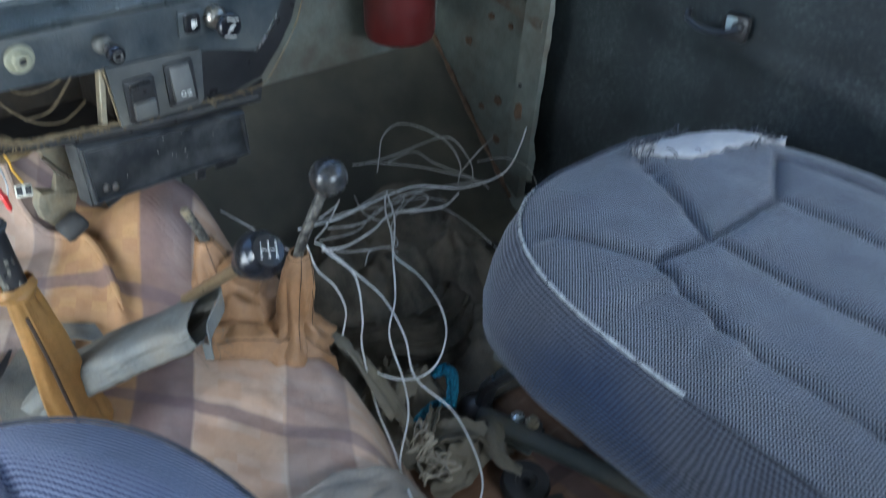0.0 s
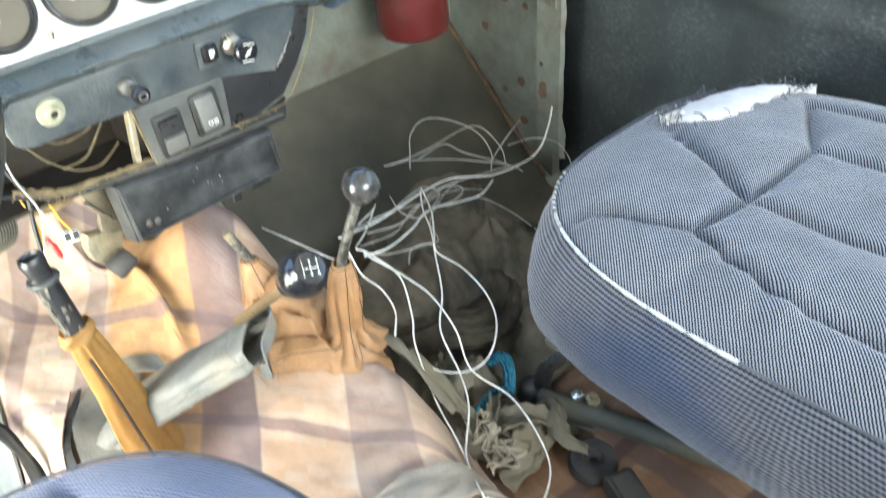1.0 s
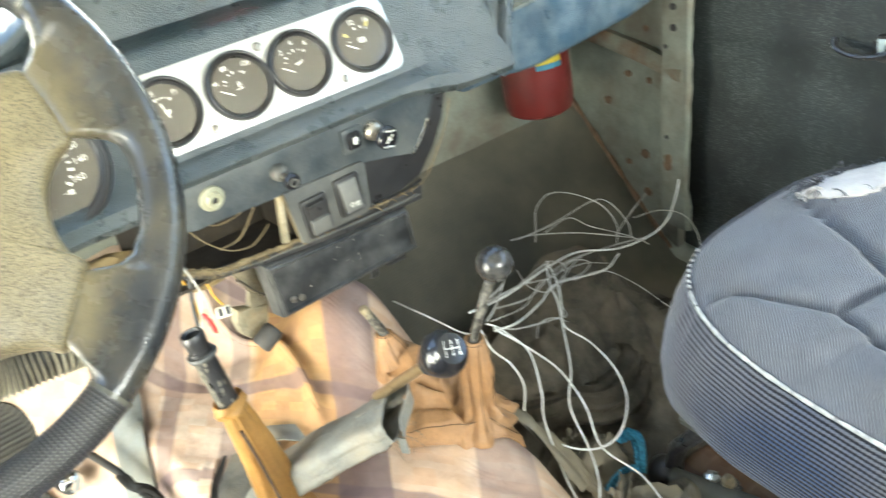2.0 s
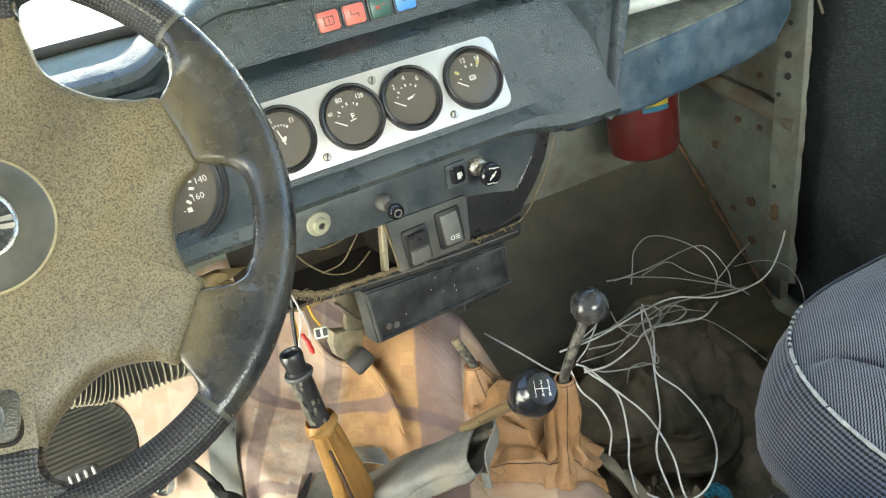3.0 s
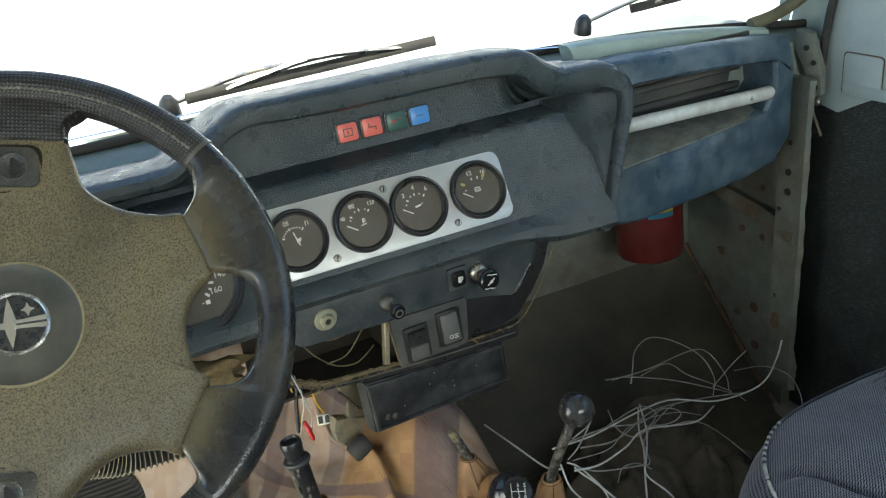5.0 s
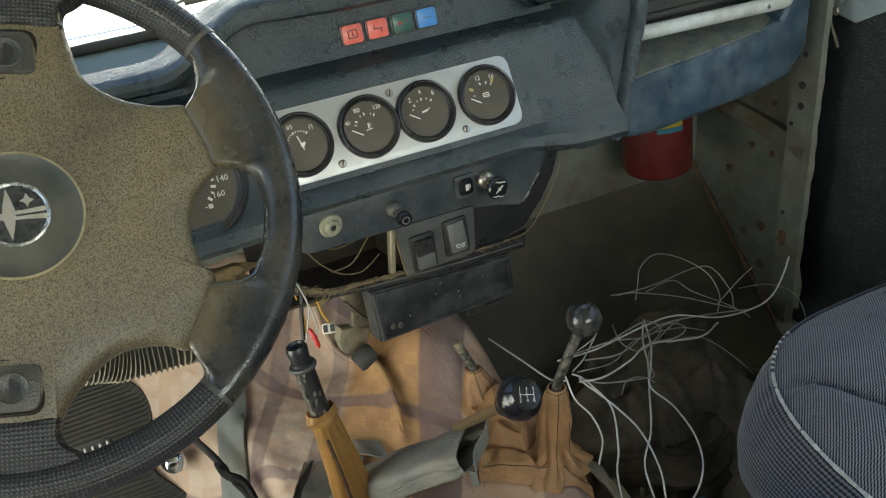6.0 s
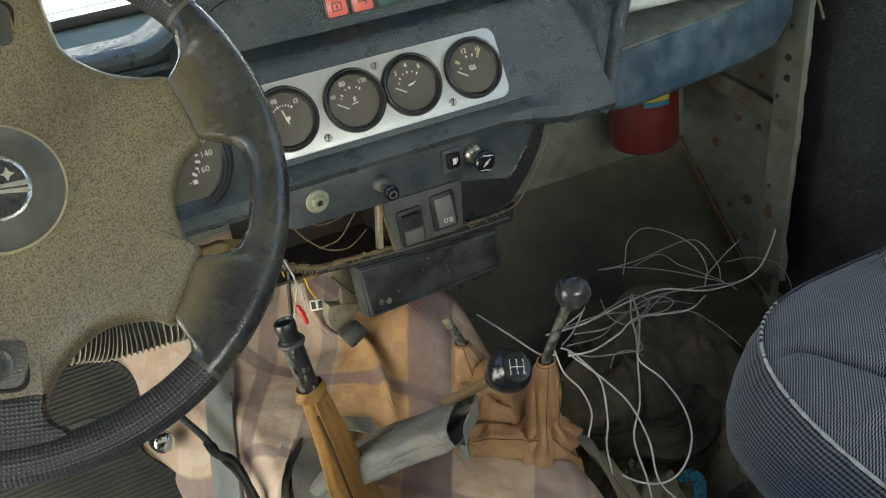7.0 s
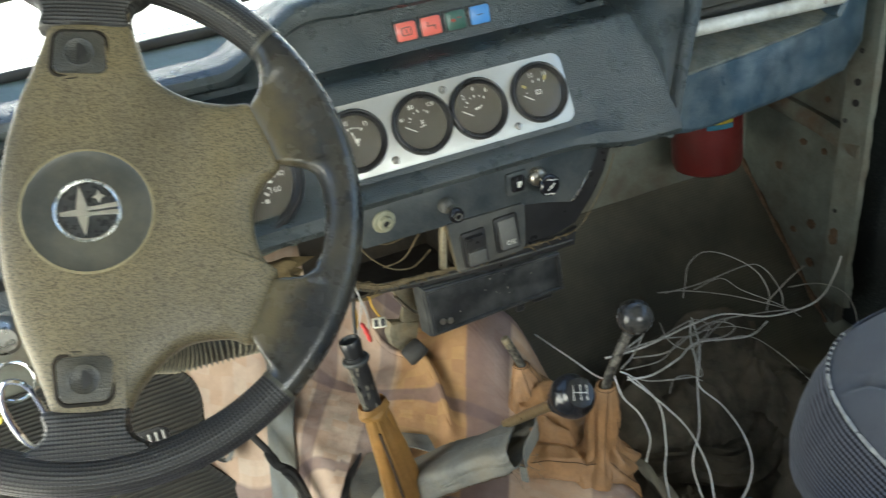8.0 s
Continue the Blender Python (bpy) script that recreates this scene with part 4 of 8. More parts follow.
def dashboard():
    d = thing("dashboard", (0.0, 1.0, 0.6), "dusty blue-black moulded plastic dashboard with raised instrument hood", "dashboard")

    def arc_end(z):            # where the face turns the corner to the tray
        return 0.310 + 0.006 * smooth(0.60, 0.65, z) - 0.034 * smooth(0.645, 0.768, z)

    def lip(x):
        return 0.765 + 0.049 * smooth(-0.17, -0.07, x) - 0.003 * smooth(0.15, 0.25, x) - 0.034 * smooth(0.240, 0.30, x)

    def profile(x):
        e = smooth(0.225, 0.262, x)      # under the separate end of the hood
        c = smooth(-0.12, -0.07, x)      # and under its front band
        h = lip(x) - 0.030 * e - 0.004 * c
        e = e + 0.12 * c * (1 - e)
        def deep(z):           # the face rolls back at its rounded outer end
            end = arc_end(z)
            return 0.07 * smooth(end, end + 0.036, x)
        low = 0.606 - 0.004 * smooth(0.1, 0.33, x) + 0.014 * smooth(-0.100, -0.082, x) * smooth(0.26, 0.16, x)
        return [(1.10, low + 0.01), (0.955, low - 0.004), (0.872 + deep(0.6), low - 0.003), (0.859 + deep(0.6), low + 0.003), (0.8555 + deep(0.6), low + 0.010), (0.8590 + deep(0.62), min(low + 0.022, 0.634)),
                (0.8790 + deep(0.64), 0.6405), (0.8920 + deep(0.665), 0.665), (0.9055 + deep(0.69), 0.690), (0.9150 + deep(0.708), 0.708), (0.9230 + deep(0.724), 0.724 - 0.25 * deep(0.724)), (0.9270 + deep(0.732), 0.7315 - 0.35 * deep(0.732)), (0.934 + deep(0.735), 0.7345 - 0.4 * deep(0.735)),
                (0.958 + 0.3 * deep(0.735), 0.733 - 0.3 * deep(0.735)), (0.971, 0.736 - 0.2 * deep(0.735)), (0.974, 0.742), (0.984, min(0.784, h - 0.028)), (0.982, min(0.792, h - 0.021)),
                (0.962 + 0.028 * e, h - 0.017), (0.948 + 0.034 * e, h - 0.013), (0.9435 + 0.036 * e, h - 0.006), (0.946 + 0.036 * e, h + 0.001), (0.956 + 0.03 * e, h + 0.005), (1.0, h + 0.004), (1.07, h - 0.012), (1.10, h - 0.03)]
    xs = [-0.72 + 0.97 * k / 120 for k in range(120)] + [0.25 + 0.062 * k / 30 for k in range(31)]
    bm = bmesh.new()
    rings(bm, [[V((x, y, z + 0.0006 * wob(x, y, z, 30))) for y, z in profile(x)] for x in xs], True, True)
    part("body", bm, PLASTIC, d)
    # the lip of the hood runs on down round the end of the instrument face
    run = [((x, 0.9435 - 0.0015 * smooth(-0.10, -0.05, x), lip(x) + 0.001), (0, -1), 0.012 + 0.005 * smooth(-0.10, 0.05, x), (x, 0.984, lip(x) - 0.026)) for x in (-0.115, -0.08, -0.03, 0.03, 0.09, 0.15, 0.195)]
    run += [((0.230, 0.9425, 0.811), (0, -1), 0.018, (0.228, 0.986, 0.782)), ((0.249, 0.9430, 0.8100), (-0.15, -1), 0.022, (0.246, 0.987, 0.772)), ((0.265, 0.9435, 0.8025), (-0.25, -0.97), 0.025, (0.258, 0.987, 0.760)), ((0.284, 0.944, 0.789), (-0.2, -0.98), 0.027, (0.270, 0.986, 0.748)),
           ((0.308, 0.945, 0.777), (-0.05, -1), 0.023, (0.280, 0.980, 0.740)), ((0.340, 0.945, 0.7735), (0, -1), 0.022, (0.286, 0.970, 0.736)), ((0.366, 0.945, 0.772), (-0.25, -0.97), 0.022, (0.289, 0.960, 0.733)),
           ((0.387, 0.944, 0.761), (-0.6, -0.8), 0.020, (0.289, 0.948, 0.728)), ((0.402, 0.941, 0.739), (-0.95, -0.3), 0.014, (0.290, 0.933, 0.721)), ((0.397, 0.934, 0.714), (-0.98, 0.1), 0.011, (0.297, 0.922, 0.708)),
           ((0.376, 0.918, 0.686), (-0.96, 0.25), 0.009, (0.306, 0.908, 0.688)), ((0.362, 0.906, 0.667), (-0.96, 0.25), 0.008, (0.3095, 0.897, 0.667)), ((0.334, 0.882, 0.633), (-0.96, 0.25), 0.006, (0.3085, 0.880, 0.634)), ((0.314, 0.863, 0.609), (-0.95, 0.3), 0.004, (0.302, 0.865, 0.612)), ((0.302, 0.860, 0.600), (-0.95, 0.3), 0.003, (0.292, 0.862, 0.606))]
    tops, inners = spline([q[0] for q in run], 8), spline([q[3] for q in run], 8)
    ins, wide = spline([(q[1][0], 0, q[1][1]) for q in run], 8), spline([(q[2], 0, 0) for q in run], 8)

    def hood_end(u, v):
        k = round(u * (len(tops) - 1))
        p, d, w, i = tops[k], ins[k].normalized(), wide[k].x, inners[k]
        deep = min(1.0, (i - p).length / 0.09)
        sec = [p + d * 0.016 + V((0, 0.12, 0)), p + d * 0.006 + V((0, 0.07, 0)), p + V((0, 0.022, 0)), p + d * 0.0003 + V((0, 0.010, 0)), p + d * 0.0018 + V((0, 0.004, 0)), p + d * 0.005 + V((0, 0.0008, 0)), p + d * (0.006 + w * 0.4) + V((0, 0.0004, 0)), p + d * (0.004 + w * 0.9) + V((0, 0.0012, 0)), p + d * (0.005 + w) + V((0, 0.0045, 0)), p + d * (0.0055 + w) + V((0, 0.012, 0))]
        a = sec[-1]
        sec += [a.lerp(i, t) + V((0, 0.024 * deep * math.sin(math.pi * t) * (1 - 0.3 * t), 0)) for t in (0.2, 0.4, 0.6, 0.8, 0.93, 1.0)]
        q = sec[round(v * (len(sec) - 1))]
        return q + V((0, 0, 0.0006 * wob(q.x, q.y, q.z, 30)))
    part("hood_end", sheet(hood_end, len(tops) - 1, 15, 0.003), PLASTIC, d, "front band and rounded end of the instrument hood")
    # open tray with thick frame
    outer = [(0.318, 0.546), (0.440, 0.547), (0.600, 0.558), (0.662, 0.570), (0.692, 0.606), (0.699, 0.700), (0.688, 0.746), (0.56, 0.760), (0.43, 0.768), (0.392, 0.766)]
    inner = [(0.390, 0.631), (0.480, 0.637), (0.60, 0.648), (0.632, 0.653), (0.652, 0.684), (0.650, 0.719), (0.56, 0.726), (0.47, 0.732), (0.43, 0.734), (0.402, 0.733)]
    yf = 0.948

    def ring(pts, y, grow=0.0):
        c = V((0.52, 0, 0.67))
        return [V((x, y + 0.014 * smooth(0.41, 0.37, x) + 0.10 * max(0, x - 0.55) * 0.3 + 0.10 * (z - 0.56) * 0.5, z)) + (V((x, 0, z)) - c).normalized() * grow for x, z in pts]

    def dense(pts, n=6):
        out = []
        for i, p in enumerate(pts):
            q = pts[(i + 1) % len(pts)]
            out += [(p[0] + (q[0] - p[0]) * k / n, p[1] + (q[1] - p[1]) * k / n) for k in range(n)]
        return out
    o, i = dense(outer), dense(inner)
    bm = bmesh.new()
    rings(bm, [ring(o, 1.035, -0.016), ring(o, yf + 0.034, -0.002), ring(o, yf + 0.020), ring(o, yf + 0.010, -0.0015), ring(o, yf + 0.0035, -0.006), ring(o, yf, -0.014), ring(i, yf - 0.002, 0.006), ring(i, yf + 0.002, 0.001), ring(i, yf + 0.010), ring(i, 1.026)], True, False)
    part("tray_frame", bm, PLASTIC_BLUE, d, "worn blue plastic tray surround")
    bm = bmesh.new()
    floor_q = [(0.385, 0.95, 0.628), (0.650, 0.955, 0.646), (0.650, 1.026, 0.660), (0.385, 1.026, 0.644)]
    sheet(lambda u, v: V(floor_q[0]).lerp(V(floor_q[1]), u).lerp(V(floor_q[3]).lerp(V(floor_q[2]), u), v) + V((0, 0, 0.005)), 24, 12, 0.004, bm)
    part("tray_floor", bm, SHELF, d, "dusty grey tray floor")
    part("tray_back", new_box((0.30, 0.006, 0.13), Matrix(), 0, 1, (0.515, 1.024, 0.685)), PLASTIC_GREY, d)
    bm = bmesh.new()
    for k in range(2):
        box(bm, (0.26, 0.012, 0.010), pose(0.515, 1.018, 0.680 + 0.026 * k), 0.003, 1)
    part("tray_rib", bm, PLASTIC_GREY, d)
    return d


dashboard()


def grab_bar():
    b = thing("grab_bar", (0.52, 0.985, 0.66), "worn white tubular grab bar across the open dashboard tray", "grab bar")
    part("tube", tube(spline([(0.385, 0.985, 0.675), (0.46, 0.975, 0.676), (0.56, 0.967, 0.676), (0.638, 0.963, 0.675), (0.660, 0.968, 0.673)], 6), lambda t: 0.0095 * min(1, 0.5 + 12 * (1 - t)), 14), BAR, b)
    for x in (0.61,):
        part("screw", lathe([(0, 0), (0.004, 0), (0.003, 0.002), (0, 0.0025)], along((x, 0.9565, 0.676), (0, -1, 0.1)), 10), STEEL, b)


grab_bar()


def at_face(u, v, w=0.0):
    return FACE @ pose(u, v, w)


def screw(name_m, parent, r=0.0042):
    s = part("screw", lathe([(0, 0), (r, 0), (r, 0.0012), (r * 0.8, 0.0022), (0, 0.0026)], name_m, 16), STEEL, parent)
    part("slot", new_box((r * 1.5, r * 0.3, 0.0008), name_m @ pose(0, 0, 0.0024, 0, 0, 70)), BLACK, s)


def gauge(parent, u, v, r, ticks, numbers, needle, marks=(), symbol=None, sweep=(200, 340)):
    """A round dial: bezel, face, ticks, figures, needle, glass. Angles in degrees from the right, anticlockwise."""
    m = at_face(u, v, 0.0032)
    g = part("gauge", lathe([(r, -0.02), (r, 0.004), (r * 0.985, 0.0065), (r * 0.95, 0.0078), (r * 0.91, 0.0072), (r * 0.89, 0.0052), (r * 0.865, 0.0058), (r * 0.84, 0.0025), (r * 0.80, 0.0012)], m, 48), BLACK, parent, "black round gauge bezel")
    part("dial", lathe([(0, 0.0005), (r * 0.82, 0.0005), (r * 0.82, -0.002), (0, -0.002)], m, 40), DIAL, g, "brown-black dial face")
    bm = bmesh.new()
    for a, long in ticks:
        a = radians(a)
        box(bm, (r * (0.085 if long else 0.05), r * (0.045 if long else 0.034), 0.0003), m @ Matrix.Rotation(a, 4, "Z") @ pose(r * 0.42, 0, 0.0009))
    part("scale", bm, MARK, g)
    bm = bmesh.new()
    for text, a, rad, size in numbers:
        words(text, r * size * 0.84, m @ pose(r * rad * math.cos(radians(a)), r * rad * math.sin(radians(a)), 0.0009), bm)
    part("figures", bm, MARK, g, smooth=False)
    for a, colour in marks:
        part("colour_mark", new_box((r * 0.16, r * 0.09, 0.0003), m @ Matrix.Rotation(radians(a), 4, "Z") @ pose(r * 0.55, 0, 0.0009)), colour, g)
    a = radians(needle[0])
    px, py = needle[1] * r, needle[2] * r
    part("needle", new_box((r * needle[3] * 0.85, r * 0.036, 0.0006), m @ pose(px, py, 0.0016) @ Matrix.Rotation(a, 4, "Z"), 0.0001, 1), MARK, g)
    if symbol:
        bm = bmesh.new()
        for (x, y, w, h, rot) in symbol:
            box(bm, (r * w * 0.75, r * h * 0.6, 0.0003), m @ pose(r * x * 0.8, r * y * 0.8, 0.0009) @ Matrix.Rotation(radians(rot), 4, "Z"))
        part("symbol", bm, MARK, g)
    gl = part("glass", lathe([(0, 0.0033), (r * 0.84, 0.0033), (r * 0.84, 0.0027), (0, 0.0027)], m, 32), GLASS, g)
    gl.visible_shadow = False
    return g


def instrument_plate():
    p = thing("instrument_panel", FACE @ V((-0.04, 0, 0)), "brushed aluminium panel with four round black gauges", "instrument panel")
    part("plate", plate([(x - 0.036, y) for x, y in rounded(0.29, 0.077, 0.011)], 0.0022, at_face(0, 0, 0.0005), 0.0006), ALU, p, "brushed aluminium plate")
    small = [(150, 0), (125, 1), (100, 0), (78, 1), (52, 0), (30, 0)]
    can = [(0, -0.02, 0.22, 0.16, 0), (0.14, 0.06, 0.06, 0.16, 0)]
    gauge(p, -0.138, 0.0, 0.033, [(158, 1), (146, 0), (134, 0), (122, 0), (110, 1), (98, 0), (86, 0), (74, 0), (62, 0), (50, 1)], [("0", 163, 0.66, 0.2), ("05", 108, 0.62, 0.24), ("П", 45, 0.63, 0.22)], (104, 0.0, 0.06, 0.55), symbol=[(0.06, 0, 0.16, 0.2, 0), (0.16, 0.04, 0.04, 0.14, 0)])
    gauge(p, -0.0648, 0.0, 0.033, [(160, 0), (145, 1), (115, 0), (95, 1), (65, 0), (50, 1)], [("40", 158, 0.68, 0.2), ("80", 112, 0.62, 0.25), ("120", 52, 0.68, 0.22)], (146, -0.40, -0.10, 0.46), symbol=[(0, 0.05, 0.05, 0.26, 0), (0.06, 0.12, 0.1, 0.04, 0), (0.06, 0.04, 0.1, 0.04, 0), (0, -0.1, 0.28, 0.05, 8)])
    gauge(p, 0.0, 0.0, 0.033, [(160, 0), (140, 1), (115, 0), (95, 1), (70, 0), (48, 1)], [("2", 132, 0.62, 0.25), ("4", 92, 0.64, 0.25), ("6", 52, 0.66, 0.25)], (146, -0.40, -0.08, 0.46), symbol=[(-0.02, 0.02, 0.26, 0.1, 10), (0.16, 0.08, 0.12, 0.04, 25)])
    gauge(p, 0.0728, 0.0, 0.033, [(170, 0), (105, 1), (75, 1), (50, 0)], [("12", 104, 0.62, 0.26), ("16", 58, 0.66, 0.24)], (146, -0.40, -0.10, 0.46), [(148, MARK_Y), (52, MARK_Y)], [(0, -0.05, 0.26, 0.05, 0), (0, 0.10, 0.26, 0.05, 0), (-0.12, 0.02, 0.04, 0.2, 0), (0.12, 0.02, 0.04, 0.2, 0), (0.0, 0.02, 0.16, 0.04, 0)])
    for u, v in ((-0.0325, 0.0285), (-0.1028, -0.0290), (0.0392, -0.0290), (0.111 - 0.004, 0.05)):
        if v < 0.04:
            screw(at_face(u, v, 0.0026), p)


instrument_plate()


def speedometer():
    s = thing("speedometer", FACE @ V((-0.25, -0.02, 0)), "large round speedometer with white figures behind the wheel", "speedometer")
    m_u, m_v = -0.256, -0.010
    gauge(s, m_u, m_v, 0.058, [(a, k % 2 == 0) for k, a in enumerate(range(-45, 226, 15))], [("160", -30, 0.52, 0.17), ("140", -2, 0.58, 0.17), ("120", 22, 0.56, 0.18), ("100", 50, 0.56, 0.18), ("20", 205, 0.56, 0.18), ("40", 165, 0.56, 0.18), ("60", 130, 0.56, 0.18), ("80", 90, 0.56, 0.18)], (222, -0.3, -0.3, 0.7), symbol=[(0.34, -0.52, 0.10, 0.12, 0), (0.24, -0.52, 0.06, 0.02, 0)])


speedometer()


def warning_lamp(x, colour, label, glyph):
    w = thing("warning_lamp", (x, 0.976, 0.757), label, "warning lamp", group="row of warning lamps on the dashboard")
    m = frame_at((x, 0.9765, 0.757), (1, 0, 0), (0, 0.19, 0.98))
    part("bezel", plate(rounded(0.0255, 0.0235, 0.002), 0.002, m, 0.0006), BLACK, w)
    lens = part("lens", plate(rounded(0.0225, 0.0195, 0.002), 0.0045, m, 0.001), colour, w)
    bm = bmesh.new()
    for (a, b, c, e) in glyph:
        box(bm, (c, e, 0.0004), m @ pose(a, b, 0.0047))
    part("symbol", bm, DIAL if colour is not LENS_GREEN else MARK_R, lens)


RING = [(-0.005, 0, 0.001, 0.008), (0.005, 0, 0.001, 0.008), (0, 0.004, 0.010, 0.001), (0, -0.004, 0.010, 0.001), (0, 0, 0.0012, 0.004)]
for x, c, lb, gl in ((0.0385, LENS_RED, "square red warning lamp in the hood recess", RING), (0.0675, LENS_RED, "square red warning lamp in the hood recess", [(0, 0, 0.010, 0.001), (-0.004, 0.002, 0.001, 0.005), (0.004, -0.002, 0.001, 0.004)]),
                     (0.0968, LENS_GREEN, "unlit dark green warning lamp in the hood recess", [(-0.003, 0, 0.005, 0.003), (0.004, 0.002, 0.005, 0.001)]), (0.1262, LENS_BLUE, "square blue warning lamp in the hood recess", [(0, 0, 0.008, 0.001)])):
    warning_lamp(x, c, lb, gl)


def lower_fascia():
    f = thing("lower_fascia", (0.06, 0.87, 0.55), "scuffed dark blue metal lower dashboard plate with torn edges", "dashboard panel")
    m = frame_at((0.0, 0.8655, 0.0), (1, 0, 0), (0, 0, 1))
    out = [(-0.083, 0.628), (-0.090, 0.612), (-0.093, 0.600), (-0.090, 0.587), (-0.084, 0.581), (-0.076, 0.579), (-0.02, 0.578), (0.012, 0.577), (0.104, 0.575), (0.135, 0.568), (0.166, 0.559), (0.172, 0.563), (0.192, 0.589), (0.203, 0.612), (0.203, 0.628)]
    part("plate", plate(out, 0.004, m, 0.0014), FASCIA, f, "dusty dark blue painted plate")
    part("worn_edge", tube(spline([m @ V(q) for q in ((0.167, 0.5595, 0.004), (0.174, 0.566, 0.0045), (0.184, 0.579, 0.0045), (0.193, 0.591, 0.004))], 4), lambda t: 0.0007 + 0.0008 * math.sin(3.1 * t), 6), STEEL, f, "bare metal edge worn through the paint")
    part("edge_fold", plate([(0.166, 0.559), (0.192, 0.589), (0.203, 0.612), (0.206, 0.610), (0.196, 0.586), (0.170, 0.555)], 0.03, m @ pose(0, 0, -0.028)), BLACK, f)
    out = [(0.10, 0.578), (0.166, 0.560), (0.194, 0.590), (0.204, 0.618), (0.226, 0.606), (0.217, 0.578), (0.2, 0.551), (0.177, 0.524), (0.151, 0.517), (0.10, 0.514)]
    part("side_bracket", plate(out, 0.003, m @ pose(0, 0, -0.010), 0.001), BLACK, f)
    rng = random.Random(4)
    edge = [m @ V((x, z + rng.uniform(-0.0015, 0.0015), 0.002)) for x, z in ((0.225, 0.602), (0.216, 0.578), (0.200, 0.551), (0.177, 0.524), (0.151, 0.519), (0.108, 0.519), (0.055, 0.520), (0.011, 0.521), (-0.036, 0.525), (-0.068, 0.529), (-0.105, 0.546))]
    line = spline(edge, 12)
    part("frayed_edge", tube(line, lambda t: 0.0007 + 0.0021 * smooth(0.45, 0.85, t) + 0.0007 * math.sin(90 * t) * math.sin(37 * t) * smooth(0.1, 0.5, t), 6), FELT_PALE, f, "frayed ochre felt edge")
    bm = bmesh.new()
    for k in range(170):
        q = line[int((0.38 + 0.62 * rng.random() ** 0.7) * (len(line) - 1))]
        d = V((rng.uniform(-0.009, 0.009), rng.uniform(-0.005, 0.0), rng.uniform(-0.007, 0.004)))
        tube(spline([q, q + d * 0.5 + V((0, 0, 0.002)), q + d], 2), rng.uniform(0.0003, 0.0007), 4, bm)
    tagged(part("frayed_fibre", bm, FELT_PALE, f, "loose pale fibres"), kind="stuff")
    out = [(0.176, 0.522), (0.151, 0.517), (0.108, 0.518), (0.055, 0.519), (0.011, 0.520), (-0.036, 0.524), (-0.068, 0.528), (-0.105, 0.545), (-0.106, 0.536), (-0.068, 0.517), (-0.036, 0.513), (-0.011, 0.509), (0.077, 0.502), (0.172, 0.499)]
    part("ledge", plate(out, 0.004, m @ pose(0, 0, -0.006), 0.001), BLACK, f)
    part("ledge_bead", tube(spline([m @ V(q) for q in ((0.168, 0.507, 0), (0.077, 0.510, 0), (-0.011, 0.516, 0), (-0.068, 0.523, 0))], 5), 0.0012, 6), PLASTIC_GREY, f, "dusty bead along the ledge")
    # cavity behind the missing tray; near-black panels carry its shade in their colour
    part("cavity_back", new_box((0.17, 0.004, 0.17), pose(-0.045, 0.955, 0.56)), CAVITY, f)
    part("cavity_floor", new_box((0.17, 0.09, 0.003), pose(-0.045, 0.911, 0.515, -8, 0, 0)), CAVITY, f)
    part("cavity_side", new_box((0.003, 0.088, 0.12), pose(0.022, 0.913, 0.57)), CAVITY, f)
    part("cavity_wall", new_box((0.006, 0.010, 0.060), pose(0.0095, 0.868, 0.549, 0, 7, 0), 0.001, 1), GRIMY, f, "dusty ochre side of the open cavity")
    part("wall_edge", tube([V((0.0125, 0.8605, 0.578)), V((0.0160, 0.8605, 0.549)), V((0.0195, 0.8605, 0.520))], 0.0011, 6), FELT_PALE, f)
    for pts in (((-0.077, 0.885, 0.569), (-0.065, 0.885, 0.55), (-0.046, 0.885, 0.532), (-0.025, 0.885, 0.526), (-0.011, 0.885, 0.532), (0.002, 0.890, 0.538)), ((-0.055, 0.885, 0.537), (-0.032, 0.885, 0.540), (-0.014, 0.885, 0.559), (-0.002, 0.888, 0.572)), ((-0.07, 0.93, 0.59), (-0.05, 0.92, 0.55), (-0.02, 0.92, 0.545), (0.01, 0.92, 0.56))):
        part("loose_wire", tube(spline(pts, 6), 0.0009, 6), FELT_PALE, f, "thin dusty wire")
    return f


lower_fascia()


def on_fascia(x, z, out=0.004):
    return frame_at((x, 0.8655, z), (1, 0, 0), (0, 0, 1)) @ pose(0, 0, out)


def lighter_socket():
    s = thing("lighter_socket", (-0.053, 0.86, 0.604), "cream plastic socket button with a dark hole on the lower dashboard", "socket")
    m = on_fascia(-0.053, 0.604) @ pose(0, 0, 0, 4, 6, 0)
    cream = surface("cream_plastic", (0.27, 0.265, 0.19), 0.45, vary=0.15, dust=(0.16, 0.14, 0.07), dust_amount=0.5, dust_scale=60)
    part("flange", lathe([(0.007, 0), (0.0126, 0), (0.0128, 0.0012), (0.0120, 0.0028), (0.0092, 0.0034), (0.007, 0.0034)], m, 32), cream, s)
    part("nut", lathe([(0.0036, 0.002), (0.0082, 0.002), (0.0082, 0.0062), (0.0074, 0.0080), (0.0052, 0.0086), (0.0036, 0.0080)], m, 8), cream, s)
    part("hole", lathe([(0, 0.003), (0.0037, 0.003), (0.0037, 0.0062), (0, 0.0062)], m, 16), BLACK, s)


lighter_socket()
NICKEL = surface("dull_nickel", (0.36, 0.34, 0.30), 0.3, 0.85, vary=0.25, dust=(0.2, 0.15, 0.09), dust_amount=0.4, dust_scale=60)


